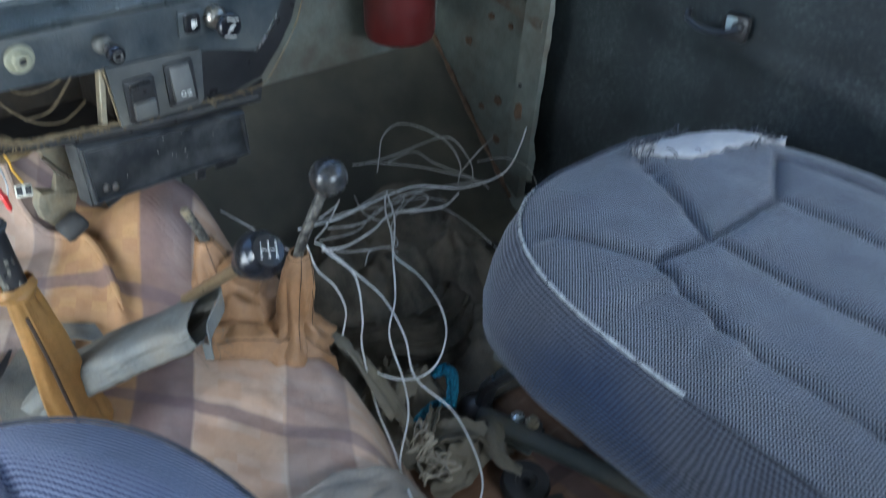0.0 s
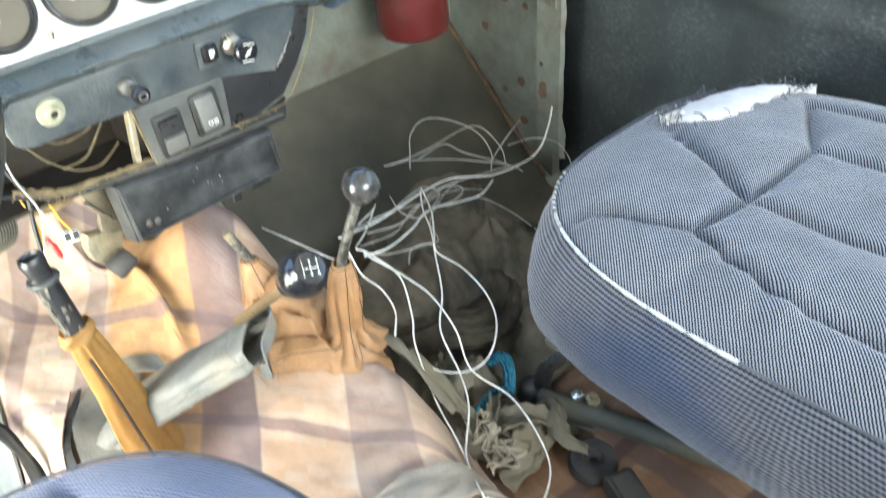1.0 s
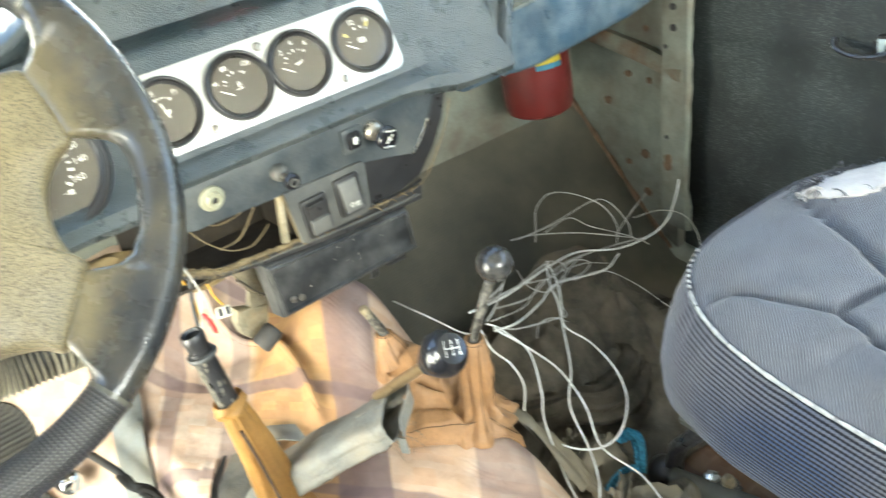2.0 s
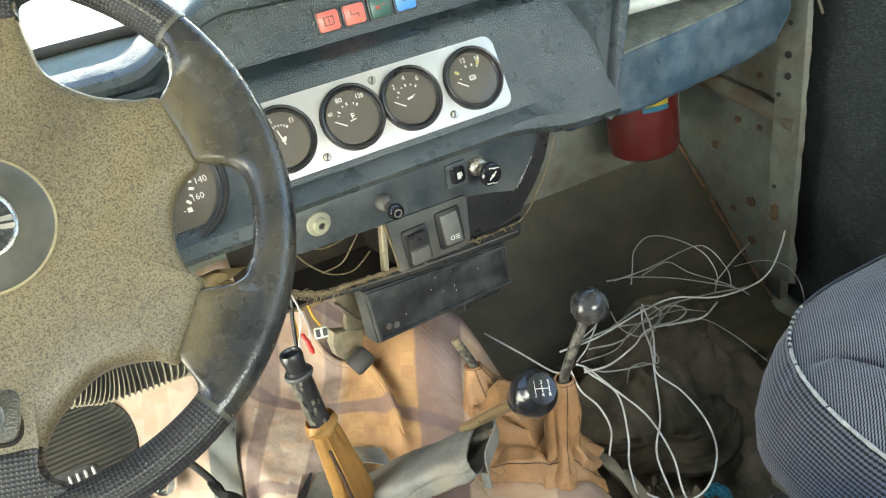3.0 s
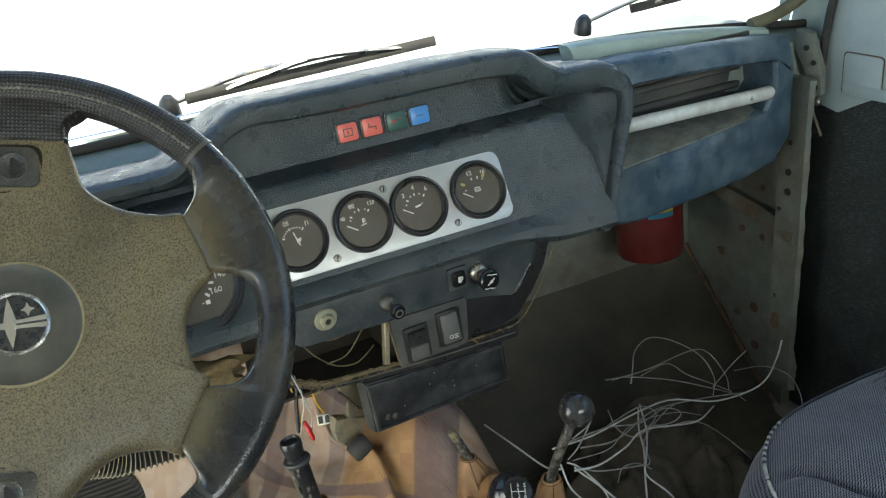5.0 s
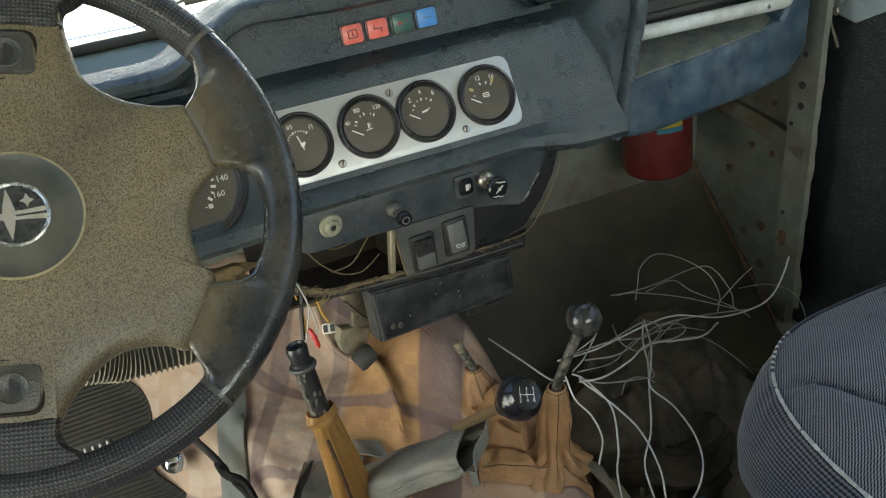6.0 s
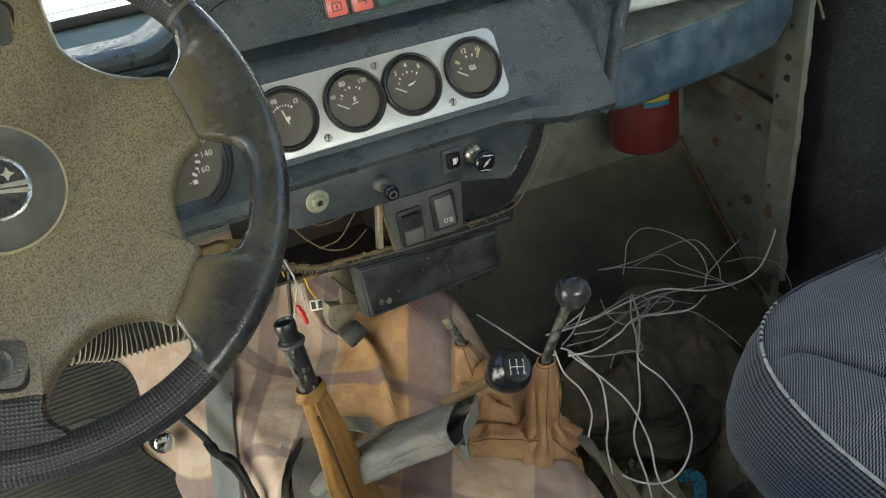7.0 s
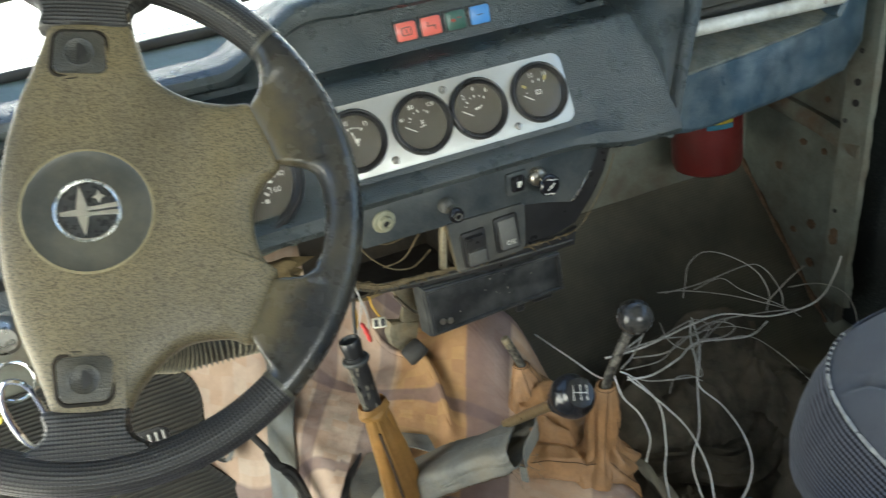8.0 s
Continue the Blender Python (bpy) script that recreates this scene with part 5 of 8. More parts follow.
def pull_knob(x, z, nut_r, nut_material, r, length, label):
    k = thing("pull_knob", (x, 0.862, z), label, "knob", group="dashboard pull knobs")
    m = on_fascia(x, z) @ pose(0, 0, 0, 3, 2, 0)
    part("nut", lathe([(0.002, 0), (nut_r, 0), (nut_r, 0.003), (nut_r * 0.92, 0.006), (nut_r * 0.7, 0.0095), (nut_r * 0.45, 0.0105), (0.002, 0.0105)], m, 24), nut_material, k, "threaded fixing nut")
    part("stem", lathe([(0, 0.008), (0.003, 0.008), (0.003, length * 0.7), (0, length * 0.7)], m, 12), STEEL, k)
    part("cap", lathe([(0, length * 0.62), (r * 0.55, length * 0.62), (r * 0.8, length * 0.7), (r, length * 0.8), (r, length * 0.92), (r * 0.85, length), (0, length * 1.015)], m, 28), BLACK_GLOSS, k, "glossy black cap")
    return k, m


k, m = pull_knob(0.016, 0.602, 0.0088, PLASTIC_GREY, 0.0082, 0.031, "small black pull knob on the lower dashboard")
part("ring", lathe([(0.003, 0.0313), (0.0045, 0.0313), (0.0045, 0.0321), (0.003, 0.0321)], m, 20), PLASTIC_GREY, k)
k, m = pull_knob(0.1245, 0.604, 0.0108, NICKEL, 0.0122, 0.031, "black choke pull knob with a white printed symbol and nickel nut")
bm = bmesh.new()
for a, b, w, h, rot in ((0, 0, 0.011, 0.0013, 40), (0, 0, 0.0032, 0.0032, 40)):
    box(bm, (w, h, 0.0004), m @ pose(0, 0, 0.0317) @ pose(a, b, 0, 0, 0, rot))
for s in (90, 270):                    # the two arcs of the throttle sign
    for j in range(7):
        a = s - 12 + 11 * (j - 3)
        box(bm, (0.0018, 0.0010, 0.0004), m @ pose(0, 0, 0.0316) @ Matrix.Rotation(radians(a), 4, "Z") @ pose(0.0098 - 0.0022 * (1 - abs(j - 3) / 3), 0, 0, 0, 0, 90))
part("symbol", bm, MARK, k)


def fuel_tap_switch():
    s = thing("indicator_switch", (0.100, 0.862, 0.603), "small square black switch with a white fuel pump sign", "switch")
    m = on_fascia(0.100, 0.603)
    part("frame", plate(rounded(0.025, 0.026, 0.003), 0.003, m, 0.0008), FASCIA, s, "dusty raised frame")
    part("button", plate(rounded(0.016, 0.018, 0.003), 0.005, m, 0.001), BLACK_GLOSS, s)
    bm = bmesh.new()
    box(bm, (0.004, 0.007, 0.0004), m @ pose(0.001, -0.001, 0.0052))
    box(bm, (0.0010, 0.005, 0.0004), m @ pose(0.0042, 0.0, 0.0052))
    part("symbol", bm, MARK, s)


fuel_tap_switch()


def switch_panel():
    s = thing("switch_panel", (0.060, 0.86, 0.549), "dusty black panel with two rocker switches", "switch panel")
    m = frame_at((0.060, 0.8630, 0.549), (1, 0, 0), (0, 0.02, 1))
    part("plate", plate([(-0.046, 0.030), (0.044, 0.0285), (0.047, 0.024), (0.044, -0.024), (0.038, -0.0285), (-0.040, -0.030)], 0.0055, m, 0.0014), PLASTIC_GREY, s)
    worn = surface("worn_grey_plastic", (0.075, 0.075, 0.07), 0.5, vary=0.2, dust=(0.15, 0.14, 0.12), dust_amount=0.4, dust_scale=30)
    for x, y, tilt, blank in ((-0.0185, -0.006, 6, 1), (0.0215, 0.000, -9, 0)):
        q = m @ pose(x, y, 0.0055, 0, 0, 2)
        r = part("rocker_switch", plate(rounded(0.029, 0.043, 0.003), 0.0028, q, 0.0009), BLACK, s)
        part("rocker", new_box((0.0205, 0.034, 0.009), q @ pose(0, 0, 0.002, tilt, 0, 0), 0.0018, 2), BLACK if blank else worn, r, "grey-black rocker")
        if blank:
            part("rocker_half", new_box((0.0205, 0.017, 0.005), q @ pose(0, -0.0085, 0.0070, 4, 0, 0), 0.0012, 2), worn, r)
        else:
            bm = bmesh.new()
            words("O", 0.007, q @ pose(-0.002, -0.009, 0.0085, tilt, 0, 0), bm)
            for k in range(3):
                box(bm, (0.0045, 0.0007, 0.0003), q @ pose(0.004, -0.0072 - 0.0019 * k, 0.0083 + 0.0003 * k, tilt, 0, 0))
            part("symbol", bm, MARK, r, smooth=False)


switch_panel()


def radio_plate():
    r = thing("radio_blank", (0.07, 0.88, 0.465), "scuffed black plastic radio slot cover hanging under the dashboard", "radio cover")
    tl, tr, br, bl = V((-0.024, 0.860, 0.511)), V((0.166, 0.895, 0.479)), V((0.168, 0.895, 0.425)), V((-0.022, 0.860, 0.447))
    m = frame_at((tl + tr + br + bl) / 4, tr - tl, (0, 0.05, 1))
    inv = m.inverted()
    cs = [(inv @ q).xy for q in (bl, br, tr, tl)]

    def inset(d):
        return [(x - math.copysign(d, x), y - math.copysign(d, y)) for x, y in cs]
    part("shell", plate(inset(0.0), 0.020, m @ pose(0, 0, -0.020), 0.002), RADIO, r)
    bm = bmesh.new()
    a, b = inset(0.0015), inset(0.0055)
    rings(bm, [[m @ V((x, y, z)) for x, y in w] for w, z in ((a, -0.001), (a, 0.003), (inset(0.0028), 0.0042), (inset(0.0045), 0.0042), (b, 0.003), (b, -0.001))], True, False, True)
    part("rim", bm, RADIO, r, "raised scratched rim")
    for x in (-0.076, -0.066):
        part("screw", lathe([(0, 0), (0.0038, 0), (0.0038, 0.0015), (0.002, 0.002), (0.0018, 0.001), (0, 0.001)], m @ pose(x, -0.019 - 0.15 * (x + 0.07), 0.0005), 14), STEEL, r)
    rng = random.Random(2)
    bm = bmesh.new()
    for k in range(9):
        box(bm, (rng.uniform(0.0003, 0.0006), rng.uniform(0.0006, 0.0022), 0.0003), m @ pose(rng.uniform(-0.06, 0.08), rng.uniform(-0.015, 0.018), 0.0002, 0, 0, rng.uniform(-20, 20)))
    tagged(part("paint_fleck", bm, DULL_CREAM, r), kind="stuff")
    for x, y, w, h in ((0.080, -0.033, 0.030, 0.010), (0.045, -0.036, 0.012, 0.016), (-0.03, 0.036, 0.05, 0.006)):
        part("hanger", new_box((w, h, 0.004), m @ pose(x, y, -0.012), 0.001, 1), BLACK, r)


radio_plate()


def tangled_bracket():
    b = thing("metal_bracket", (-0.03, 0.90, 0.40), "dirty bent steel bracket with a black end under the dashboard", "bracket")
    m = frame_at((0, 0.905, 0), (1, 0.15, 0), (0, 0.05, 1))
    part("arm", plate([(-0.043, 0.492), (-0.018, 0.486), (-0.004, 0.458), (-0.010, 0.434), (-0.030, 0.424), (-0.036, 0.440), (-0.028, 0.458)], 0.008, m, 0.002), GRIMY, b, "dirty bent steel arm")
    part("foot", plate([(-0.055, 0.432), (-0.050, 0.447), (-0.033, 0.440), (-0.012, 0.434), (-0.020, 0.412), (-0.042, 0.402), (-0.053, 0.416)], 0.012, m @ pose(0, 0, -0.003), 0.003), GRIMY, b, "dirty steel foot")
    part("strap", tube(spline([(-0.045, 0.895, 0.49), (-0.030, 0.892, 0.468), (-0.012, 0.892, 0.452), (-0.006, 0.90, 0.44)], 5), 0.005, 6, flat=0.4), STEEL, b)
    part("end", lathe([(0, -0.013), (0.010, -0.013), (0.012, -0.009), (0.012, 0.009), (0.009, 0.013), (0, 0.013)], along((-0.034, 0.893, 0.410), (0.9, 0.1, 0.45)), 18), RUBBER, b, "black rubber end")


tangled_bracket()


def hanging_wires():
    w = thing("wire_loom", (-0.09, 0.87, 0.48), "loose coloured wires hanging from the torn dashboard edge", "wires")
    sets = (("wire_grey", WIRE_G, 0.0009, ((-0.108, 0.868, 0.60), (-0.103, 0.862, 0.582), (-0.101, 0.860, 0.558), (-0.093, 0.860, 0.522), (-0.099, 0.858, 0.498), (-0.104, 0.856, 0.483))),
            ("wire_yellow", WIRE_Y, 0.0012, ((-0.082, 0.905, 0.515), (-0.074, 0.90, 0.497), (-0.072, 0.90, 0.484), (-0.066, 0.90, 0.468))),
            ("wire_yellow", WIRE_Y, 0.0011, ((-0.100, 0.885, 0.530), (-0.098, 0.872, 0.505), (-0.100, 0.868, 0.482))),
            ("wire_black", WIRE_K, 0.0022, ((-0.100, 0.890, 0.555), (-0.096, 0.870, 0.535), (-0.100, 0.870, 0.508), (-0.104, 0.868, 0.478))),
            ("wire_black", WIRE_K, 0.0018, ((-0.130, 0.90, 0.535), (-0.09, 0.898, 0.520), (-0.05, 0.896, 0.508), (0.0, 0.895, 0.500))),
            ("wire_grey", WIRE_G, 0.0009, ((-0.094, 0.880, 0.540), (-0.090, 0.868, 0.515), (-0.088, 0.862, 0.495), (-0.092, 0.858, 0.478))))
    for nm, mt, r, pts in sets:
        part(nm, tube(spline(pts, 6), r, 6), mt, w)
    c = part("connector", new_box((0.015, 0.008, 0.012), pose(-0.0680, 0.897, 0.462, -32, 4, -12), 0.0012, 1), DULL_CREAM, w, "cream plastic two-way connector")
    for dx in (-0.0038, 0.0038):
        part("pin_hole", new_box((0.0050, 0.002, 0.0082), pose(-0.0680, 0.897, 0.462, -32, 4, -12) @ pose(dx, -0.0034, 0)), BLACK, c)
    part("terminal_cover", tube(spline([(-0.100, 0.845, 0.504), (-0.097, 0.842, 0.494), (-0.095, 0.84, 0.482)], 4), lambda t: 0.0030 + 0.0016 * math.sin(3 * t) + 0.0008 * math.sin(17 * t), 8, flat=0.6), RED_PLASTIC, w, "red terminal cover")


hanging_wires()


def felt_lump(name, at, size, seed, label):
    bm = bmesh.new()
    bmesh.ops.create_icosphere(bm, subdivisions=3, radius=1.0)
    for v in bm.verts:
        n = 0.75 + 0.45 * wob(v.co.x + seed, v.co.y, v.co.z, 1.6)
        v.co = V(at) + V((v.co.x * size[0], v.co.y * size[1], v.co.z * size[2])) * n
    return solo(name, bm, FIBRE, label, "insulation")


felt_lump("torn_insulation", (-0.19, 0.93, 0.545), (0.07, 0.03, 0.018), 3, "torn ochre felt insulation under the dashboard")
felt_lump("torn_insulation", (-0.06, 0.925, 0.492), (0.05, 0.02, 0.010), 8, "torn ochre felt insulation on the dashboard edge")
# ---- steering wheel ----
TW = radians(35)
WHEEL = frame_at((-0.303, 0.685, 0.767), (1, 0, 0), (0, math.sin(TW), math.cos(TW))) @ Matrix.Rotation(radians(-15), 4, "Z")


def arc_rim(a0, a1, n, swell=None):
    """A stretch of the rim between two angles, with UV in metres."""
    R, r = 0.1722, 0.0132
    bm = bmesh.new()
    uv = bm.loops.layers.uv.verify()
    seg = 20
    g = []
    for i in range(n + 1):
        a = radians(a0 + (a1 - a0) * i / n)
        s = swell(i / n) if swell else 1.0
        g.append([bm.verts.new(WHEEL @ V(((R + r * s * math.cos(b)) * math.cos(a), (R + r * s * math.cos(b)) * math.sin(a), r * 1.08 * s * math.sin(b)))) for b in (2 * math.pi * k / seg for k in range(seg))])
    for i in range(n):
        for k in range(seg):
            f = bm.faces.new((g[i][k], g[i + 1][k], g[i + 1][(k + 1) % seg], g[i][(k + 1) % seg]))
            for loop, (p, q) in zip(f.loops, ((i, k), (i + 1, k), (i + 1, k + 1), (i, k + 1))):
                loop[uv].uv = (radians(a1 - a0) * R * p / n, 2 * math.pi * r * q / seg)
    bm.faces.new(g[0])
    bm.faces.new(g[-1][::-1])
    return bm


def star(outline, centre, levels, n=7):
    """A domed pad over an outline that is star-shaped about centre: levels of (scale, height)."""
    pts = spline([(x, y, 0) for x, y in outline], n, True)
    c = V((*centre, 0))
    bm = bmesh.new()
    mean = sum((p - c).length for p in pts) / len(pts)
    loops = []
    for s, z in levels:
        ease = 1 - smooth(0.25, 0.97, s)          # the middle of the dome turns round
        loops.append([WHEEL @ (c + ((p - c) * s).lerp((p - c).normalized() * mean * s * 0.8, ease) + V((0, 0, z))) for p in pts])
    rings(bm, loops)
    uv = bm.loops.layers.uv.verify()
    back = WHEEL.inverted()
    for f in bm.faces:
        for loop in f.loops:
            q = back @ loop.vert.co
            loop[uv].uv = (q.x, q.y)
    return bm


def broad_rim():
    """The bare stretch of the rim, one skin with the two short spokes; the inner edge goes round the oval opening between them."""
    R, r = 0.1722, 0.0132
    edge = [(-46, 0.1590), (-45, 0.1575), (-43.8, 0.1545), (-43.0, 0.149), (-42.3, 0.141), (-41.2, 0.134), (-38, 0.1315), (-29, 0.1275), (-23.2, 0.1275), (-21.6, 0.131), (-20.6, 0.138), (-19.2, 0.147), (-16.5, 0.1535), (-11, 0.1570), (0, 0.1580), (6, 0.1572), (9.5, 0.1545), (11.8, 0.149), (13.2, 0.141), (14.2, 0.133), (15.6, 0.1280),
            (28, 0.1280), (34.6, 0.1285), (36.2, 0.136), (37.4, 0.144), (39.2, 0.1500), (42.0, 0.1548), (44, 0.1578), (46, 0.1590)]

    def inner(a):
        for (a0, r0), (a1, r1) in zip(edge, edge[1:]):
            if a <= a1:
                return r0 + (r1 - r0) * (a - a0) / (a1 - a0)
        return edge[-1][1]
    bm = bmesh.new()
    loops = []
    n = 330
    for i in range(n + 1):
        a = -45.8 + 91.6 * i / n
        ri = sum(inner(min(max(a + d, -46), 46)) for d in (-0.8, -0.4, 0, 0.4, 0.8)) / 5
        w = R - ri
        k = smooth(r, 0.034, w)
        e = min(w, 0.0125)
        ca, sa = math.cos(radians(a)), math.sin(radians(a))
        sec = [(R + r * math.sin(b), -r * 1.08 * math.cos(b)) for b in (math.pi * q / 12 for q in range(13))]
        for q in range(1, 17):
            t = math.sin(math.pi / 2 * q / 16)
            rho = R - w * t
            top = 1.08 * r - k * 0.0078 * smooth(0.0, 0.026, R - rho)
            f = max(0.0, (ri + e - rho) / e)
            sec.append((rho, top * math.sqrt(max(0.0, 1 - f * f))))
        sec += [(ri + 0.15 * w, -0.009), (ri + 0.5 * w, -0.0125)]
        loops.append([WHEEL @ V((rho * ca, rho * sa, z)) for rho, z in sec])
    rings(bm, loops)
    uv = bm.loops.layers.uv.verify()
    back = WHEEL.inverted()
    for f in bm.faces:
        for loop in f.loops:
            q = back @ loop.vert.co
            loop[uv].uv = (math.hypot(q.x, q.y), math.atan2(q.y, q.x) * R)
    return bm


def steering_wheel():
    w = thing("steering_wheel", WHEEL.translation, "dusty four-spoke car steering wheel, turned a quarter, with perforated black grips", "steering wheel")
    part("grip", arc_rim(46.5, 168, 60, lambda t: 1.04), GRIP, w, "perforated black leather grip")
    part("grip", arc_rim(-168, -46.5, 60, lambda t: 1.04), GRIP, w, "perforated black leather grip")
    for a0, a1 in ((47.5, 104),):
        n = 150
        part("stitching", tube([WHEEL @ V(((0.1722 - 0.0046 + 0.0004 * math.sin(k * 2.1)) * math.cos(a), (0.1722 - 0.0046 + 0.0004 * math.sin(k * 2.1)) * math.sin(a), 0.0137)) for k, a in ((k, radians(a0 + (a1 - a0) * k / n)) for k in range(n + 1))], lambda t: 0.0011 + 0.0004 * math.sin(t * n * 1.57), 6), THREAD_GREY, w, "pale stitched seam along the grip")
    part("rim", broad_rim(), RIM_WIDE, w, "smooth dark vinyl rim that widens into two spokes")
    part("rim", arc_rim(168.5, 191.5, 14), WHEEL_RIM, w)
    for a in (46, -46):
        part("joint_ring", arc_rim(a - 0.5, a + 0.5, 2, lambda t: 1.07), WHEEL_DISC, w)
    outline = [(0.108, -0.002), (0.1112, 0.011), (0.1185, 0.0225), (0.1265, 0.0305), (0.1265, 0.039), (0.1167, 0.0624), (0.1082, 0.0785), (0.0910, 0.0785), (0.0652, 0.0832), (0.0425, 0.0975), (0.0341, 0.1190), (0.0281, 0.140), (0.0262, 0.153), (-0.005, 0.155), (-0.0225, 0.152), (-0.027, 0.128), (-0.036, 0.102), (-0.047, 0.072), (-0.055, 0.036), (-0.0575, 0.0),
               (-0.055, -0.036), (-0.047, -0.072), (-0.036, -0.102), (-0.027, -0.128), (-0.0225, -0.152), (-0.005, -0.155), (0.0185, -0.154), (0.0215, -0.136), (0.0340, -0.1135), (0.0581, -0.0930), (0.0864, -0.0895), (0.1010, -0.0940), (0.1070, -0.0842), (0.1158, -0.0643), (0.1230, -0.0450), (0.1150, -0.0368), (0.1088, -0.0200)]
    pad = part("pad", star(outline, (0.022, 0), [(0.90, -0.022), (0.985, -0.016), (1.0, -0.008), (0.992, -0.001), (0.97, 0.003), (0.93, 0.0055), (0.86, 0.0075), (0.78, 0.0088), (0.68, 0.0097), (0.56, 0.0103), (0.42, 0.0107), (0.25, 0.011), (0.02, 0.011)]), WHEEL_SKIN, w, "dusty grained vinyl hub pad")
    for s in (1, -1):
        part("seam", tube([WHEEL @ V((x, s * y, z)) for x, y, z in ((-0.034, 0.090, 0.0045), (-0.01, 0.092, 0.0090), (0.02, 0.094, 0.0090), (0.034, 0.0955, 0.0052))], 0.0006, 6), CAVITY, pad)
    for s in (1, -1):
        # dark skin that wraps the arm where it meets the rim
        k = 0.0285 if s > 0 else 0.0215
        o = [(k, s * 0.1290), (k, s * 0.1400), (k + 0.004, s * 0.1490), (k + 0.014, s * 0.1560), (k + 0.012, s * 0.1650), (0.0, s * 0.1690), (-0.0420, s * 0.1650), (-0.0440, s * 0.1560), (-0.0335, s * 0.1490), (-0.0300, s * 0.1400), (-0.0300, s * 0.1290), (0.0, s * 0.1300)]
        part("arm_skin", star(o, (0.0, s * 0.146), [(0.9, -0.016), (1.0, -0.010), (1.0, -0.001), (0.97, 0.0045), (0.9, 0.0078), (0.7, 0.0092), (0.4, 0.0098), (0.03, 0.010)], n=5), GRIP, w, "perforated leather over the arm's end")
        # switch pad with a horn sign
        m = WHEEL @ pose(-0.004, s * 0.110, 0.0072, 0, 0, 0)
        b = part("horn_button", plate([(x * (1 - 5 * s * y), y) for x, y in rounded(0.033, 0.029, 0.006)], 0.0035, m, 0.0012), SPOKE_SKIN, w, "dark worn horn button in a dark groove")
        part("rim_groove", tube([m @ V((x * (1 - 5 * s * y), y, 0.0003)) for x, y in rounded(0.0360, 0.0320, 0.007)], 0.0015, 8, closed=True), CAVITY, b)
        part("dimple", lathe([(0.0100, 0.0034), (0.0105, 0.0046), (0.0095, 0.005), (0.0085, 0.0042), (0, 0.0042)], m, 24), SPOKE_SKIN, b)
        part("symbol", plate([(-0.0015, 0.006), (0.0005, 0.006), (0.0038, 0.003), (0.005, 0.0), (0.0038, -0.003), (0.0005, -0.006), (-0.0015, -0.006)], 0.0006, m @ pose(0, 0, 0.0042)), BLACK, b)
    disc = part("hub_disc", lathe([(0, 0.004), (0.0415, 0.004), (0.0418, 0.0115), (0.0405, 0.0125), (0.0395, 0.0118), (0.030, 0.0125), (0.0215, 0.0128), (0, 0.0128)], WHEEL, 64), WHEEL_DISC, w, "dark blue-grey round hub disc")
    # Pale ring: ochre dust, with the disc's lit edge put into its colour
    part("disc_edge", lathe([(0.0405, 0.0110), (0.0422, 0.0118), (0.0420, 0.0124), (0.0405, 0.0126)], WHEEL, 64), LIT_DUST, disc, "ochre dust and painted lit edge round the disc")
    part("emblem_ground", lathe([(0, 0.012), (0.0195, 0.012), (0.0195, 0.0133), (0, 0.0133)], WHEEL, 48), EMBLEM, disc)
    part("emblem_ring", lathe([(0.0188, 0.0125), (0.0212, 0.0125), (0.0212, 0.0146), (0.0200, 0.0152), (0.0188, 0.0146)], WHEEL, 48), CHROME_DULL, disc, "dulled chrome ring")
    # plain chrome bars in the emblem
    e = WHEEL @ pose(0.0, 0.0, 0.0133, 0, 0, 7) @ Matrix.Scale(1.08, 4)
    part("emblem_bar", plate([(0.0, 0.0180), (0.0022, 0.0065), (0.0036, 0.0030), (0.0036, -0.0030), (0.0022, -0.0065), (0.0, -0.0180), (-0.0022, -0.0065), (-0.0036, -0.0030), (-0.0036, 0.0030), (-0.0022, 0.0065)], 0.0016, e @ pose(-0.003, 0, 0), 0.0004), CHROME, disc, "plain chrome spike")
    for s in (1, -1):
        part("emblem_bar", plate([(0.0, s * 0.0004), (0.0190, s * 0.0007), (0.0184, s * 0.0042), (0.006, s * 0.0026), (0.0, s * 0.0030)][::s], 0.0018, e @ pose(-0.001, -0.001, 0), 0.0003), CHROME, disc, "plain chrome bar")
    part("emblem_bar", plate([(-0.0145, 0.0012), (-0.001, 0.0026), (-0.001, -0.0026), (-0.0145, -0.0012)][::-1], 0.0018, e @ pose(-0.002, -0.001, 0), 0.0003), CHROME, disc, "plain chrome bar")
    part("emblem_point", plate([(0.0, 0.0055), (0.0012, 0.0012), (0.005, 0.0), (0.0012, -0.0012), (0.0, -0.0055), (-0.0012, -0.0012), (-0.005, 0.0), (-0.0012, 0.0012)], 0.0014, e @ pose(0.0075, 0.0075, 0), 0.0003), CHROME, disc)
    ax = WHEEL.to_3x3() @ V((0, 0, -1))
    part("hub_boss", tube([WHEEL.translation + ax * 0.012, WHEEL.translation + ax * 0.09], lambda t: 0.05 - 0.015 * t, 20), BLACK, w)
    return w


steering_wheel()


def column():
    c = thing("steering_column", (-0.303, 0.80, 0.69), "black steering column with a dusty shroud", "steering column")
    ax = V((0, math.cos(TW), -math.sin(TW)))
    p = WHEEL.translation
    part("shroud", tube([p + ax * 0.10, p + ax * 0.20, p + ax * 0.30], 0.030, 16), BLACK, c)
    part("tube", tube([p + ax * 0.28, p + ax * 0.72], 0.02, 14), OLIVE, c)
    part("stalk", tube([p + ax * 0.16, p + ax * 0.16 + V((-0.17, -0.05, 0.02))], lambda t: 0.004 + 0.003 * t, 10), BLACK, c)


column()


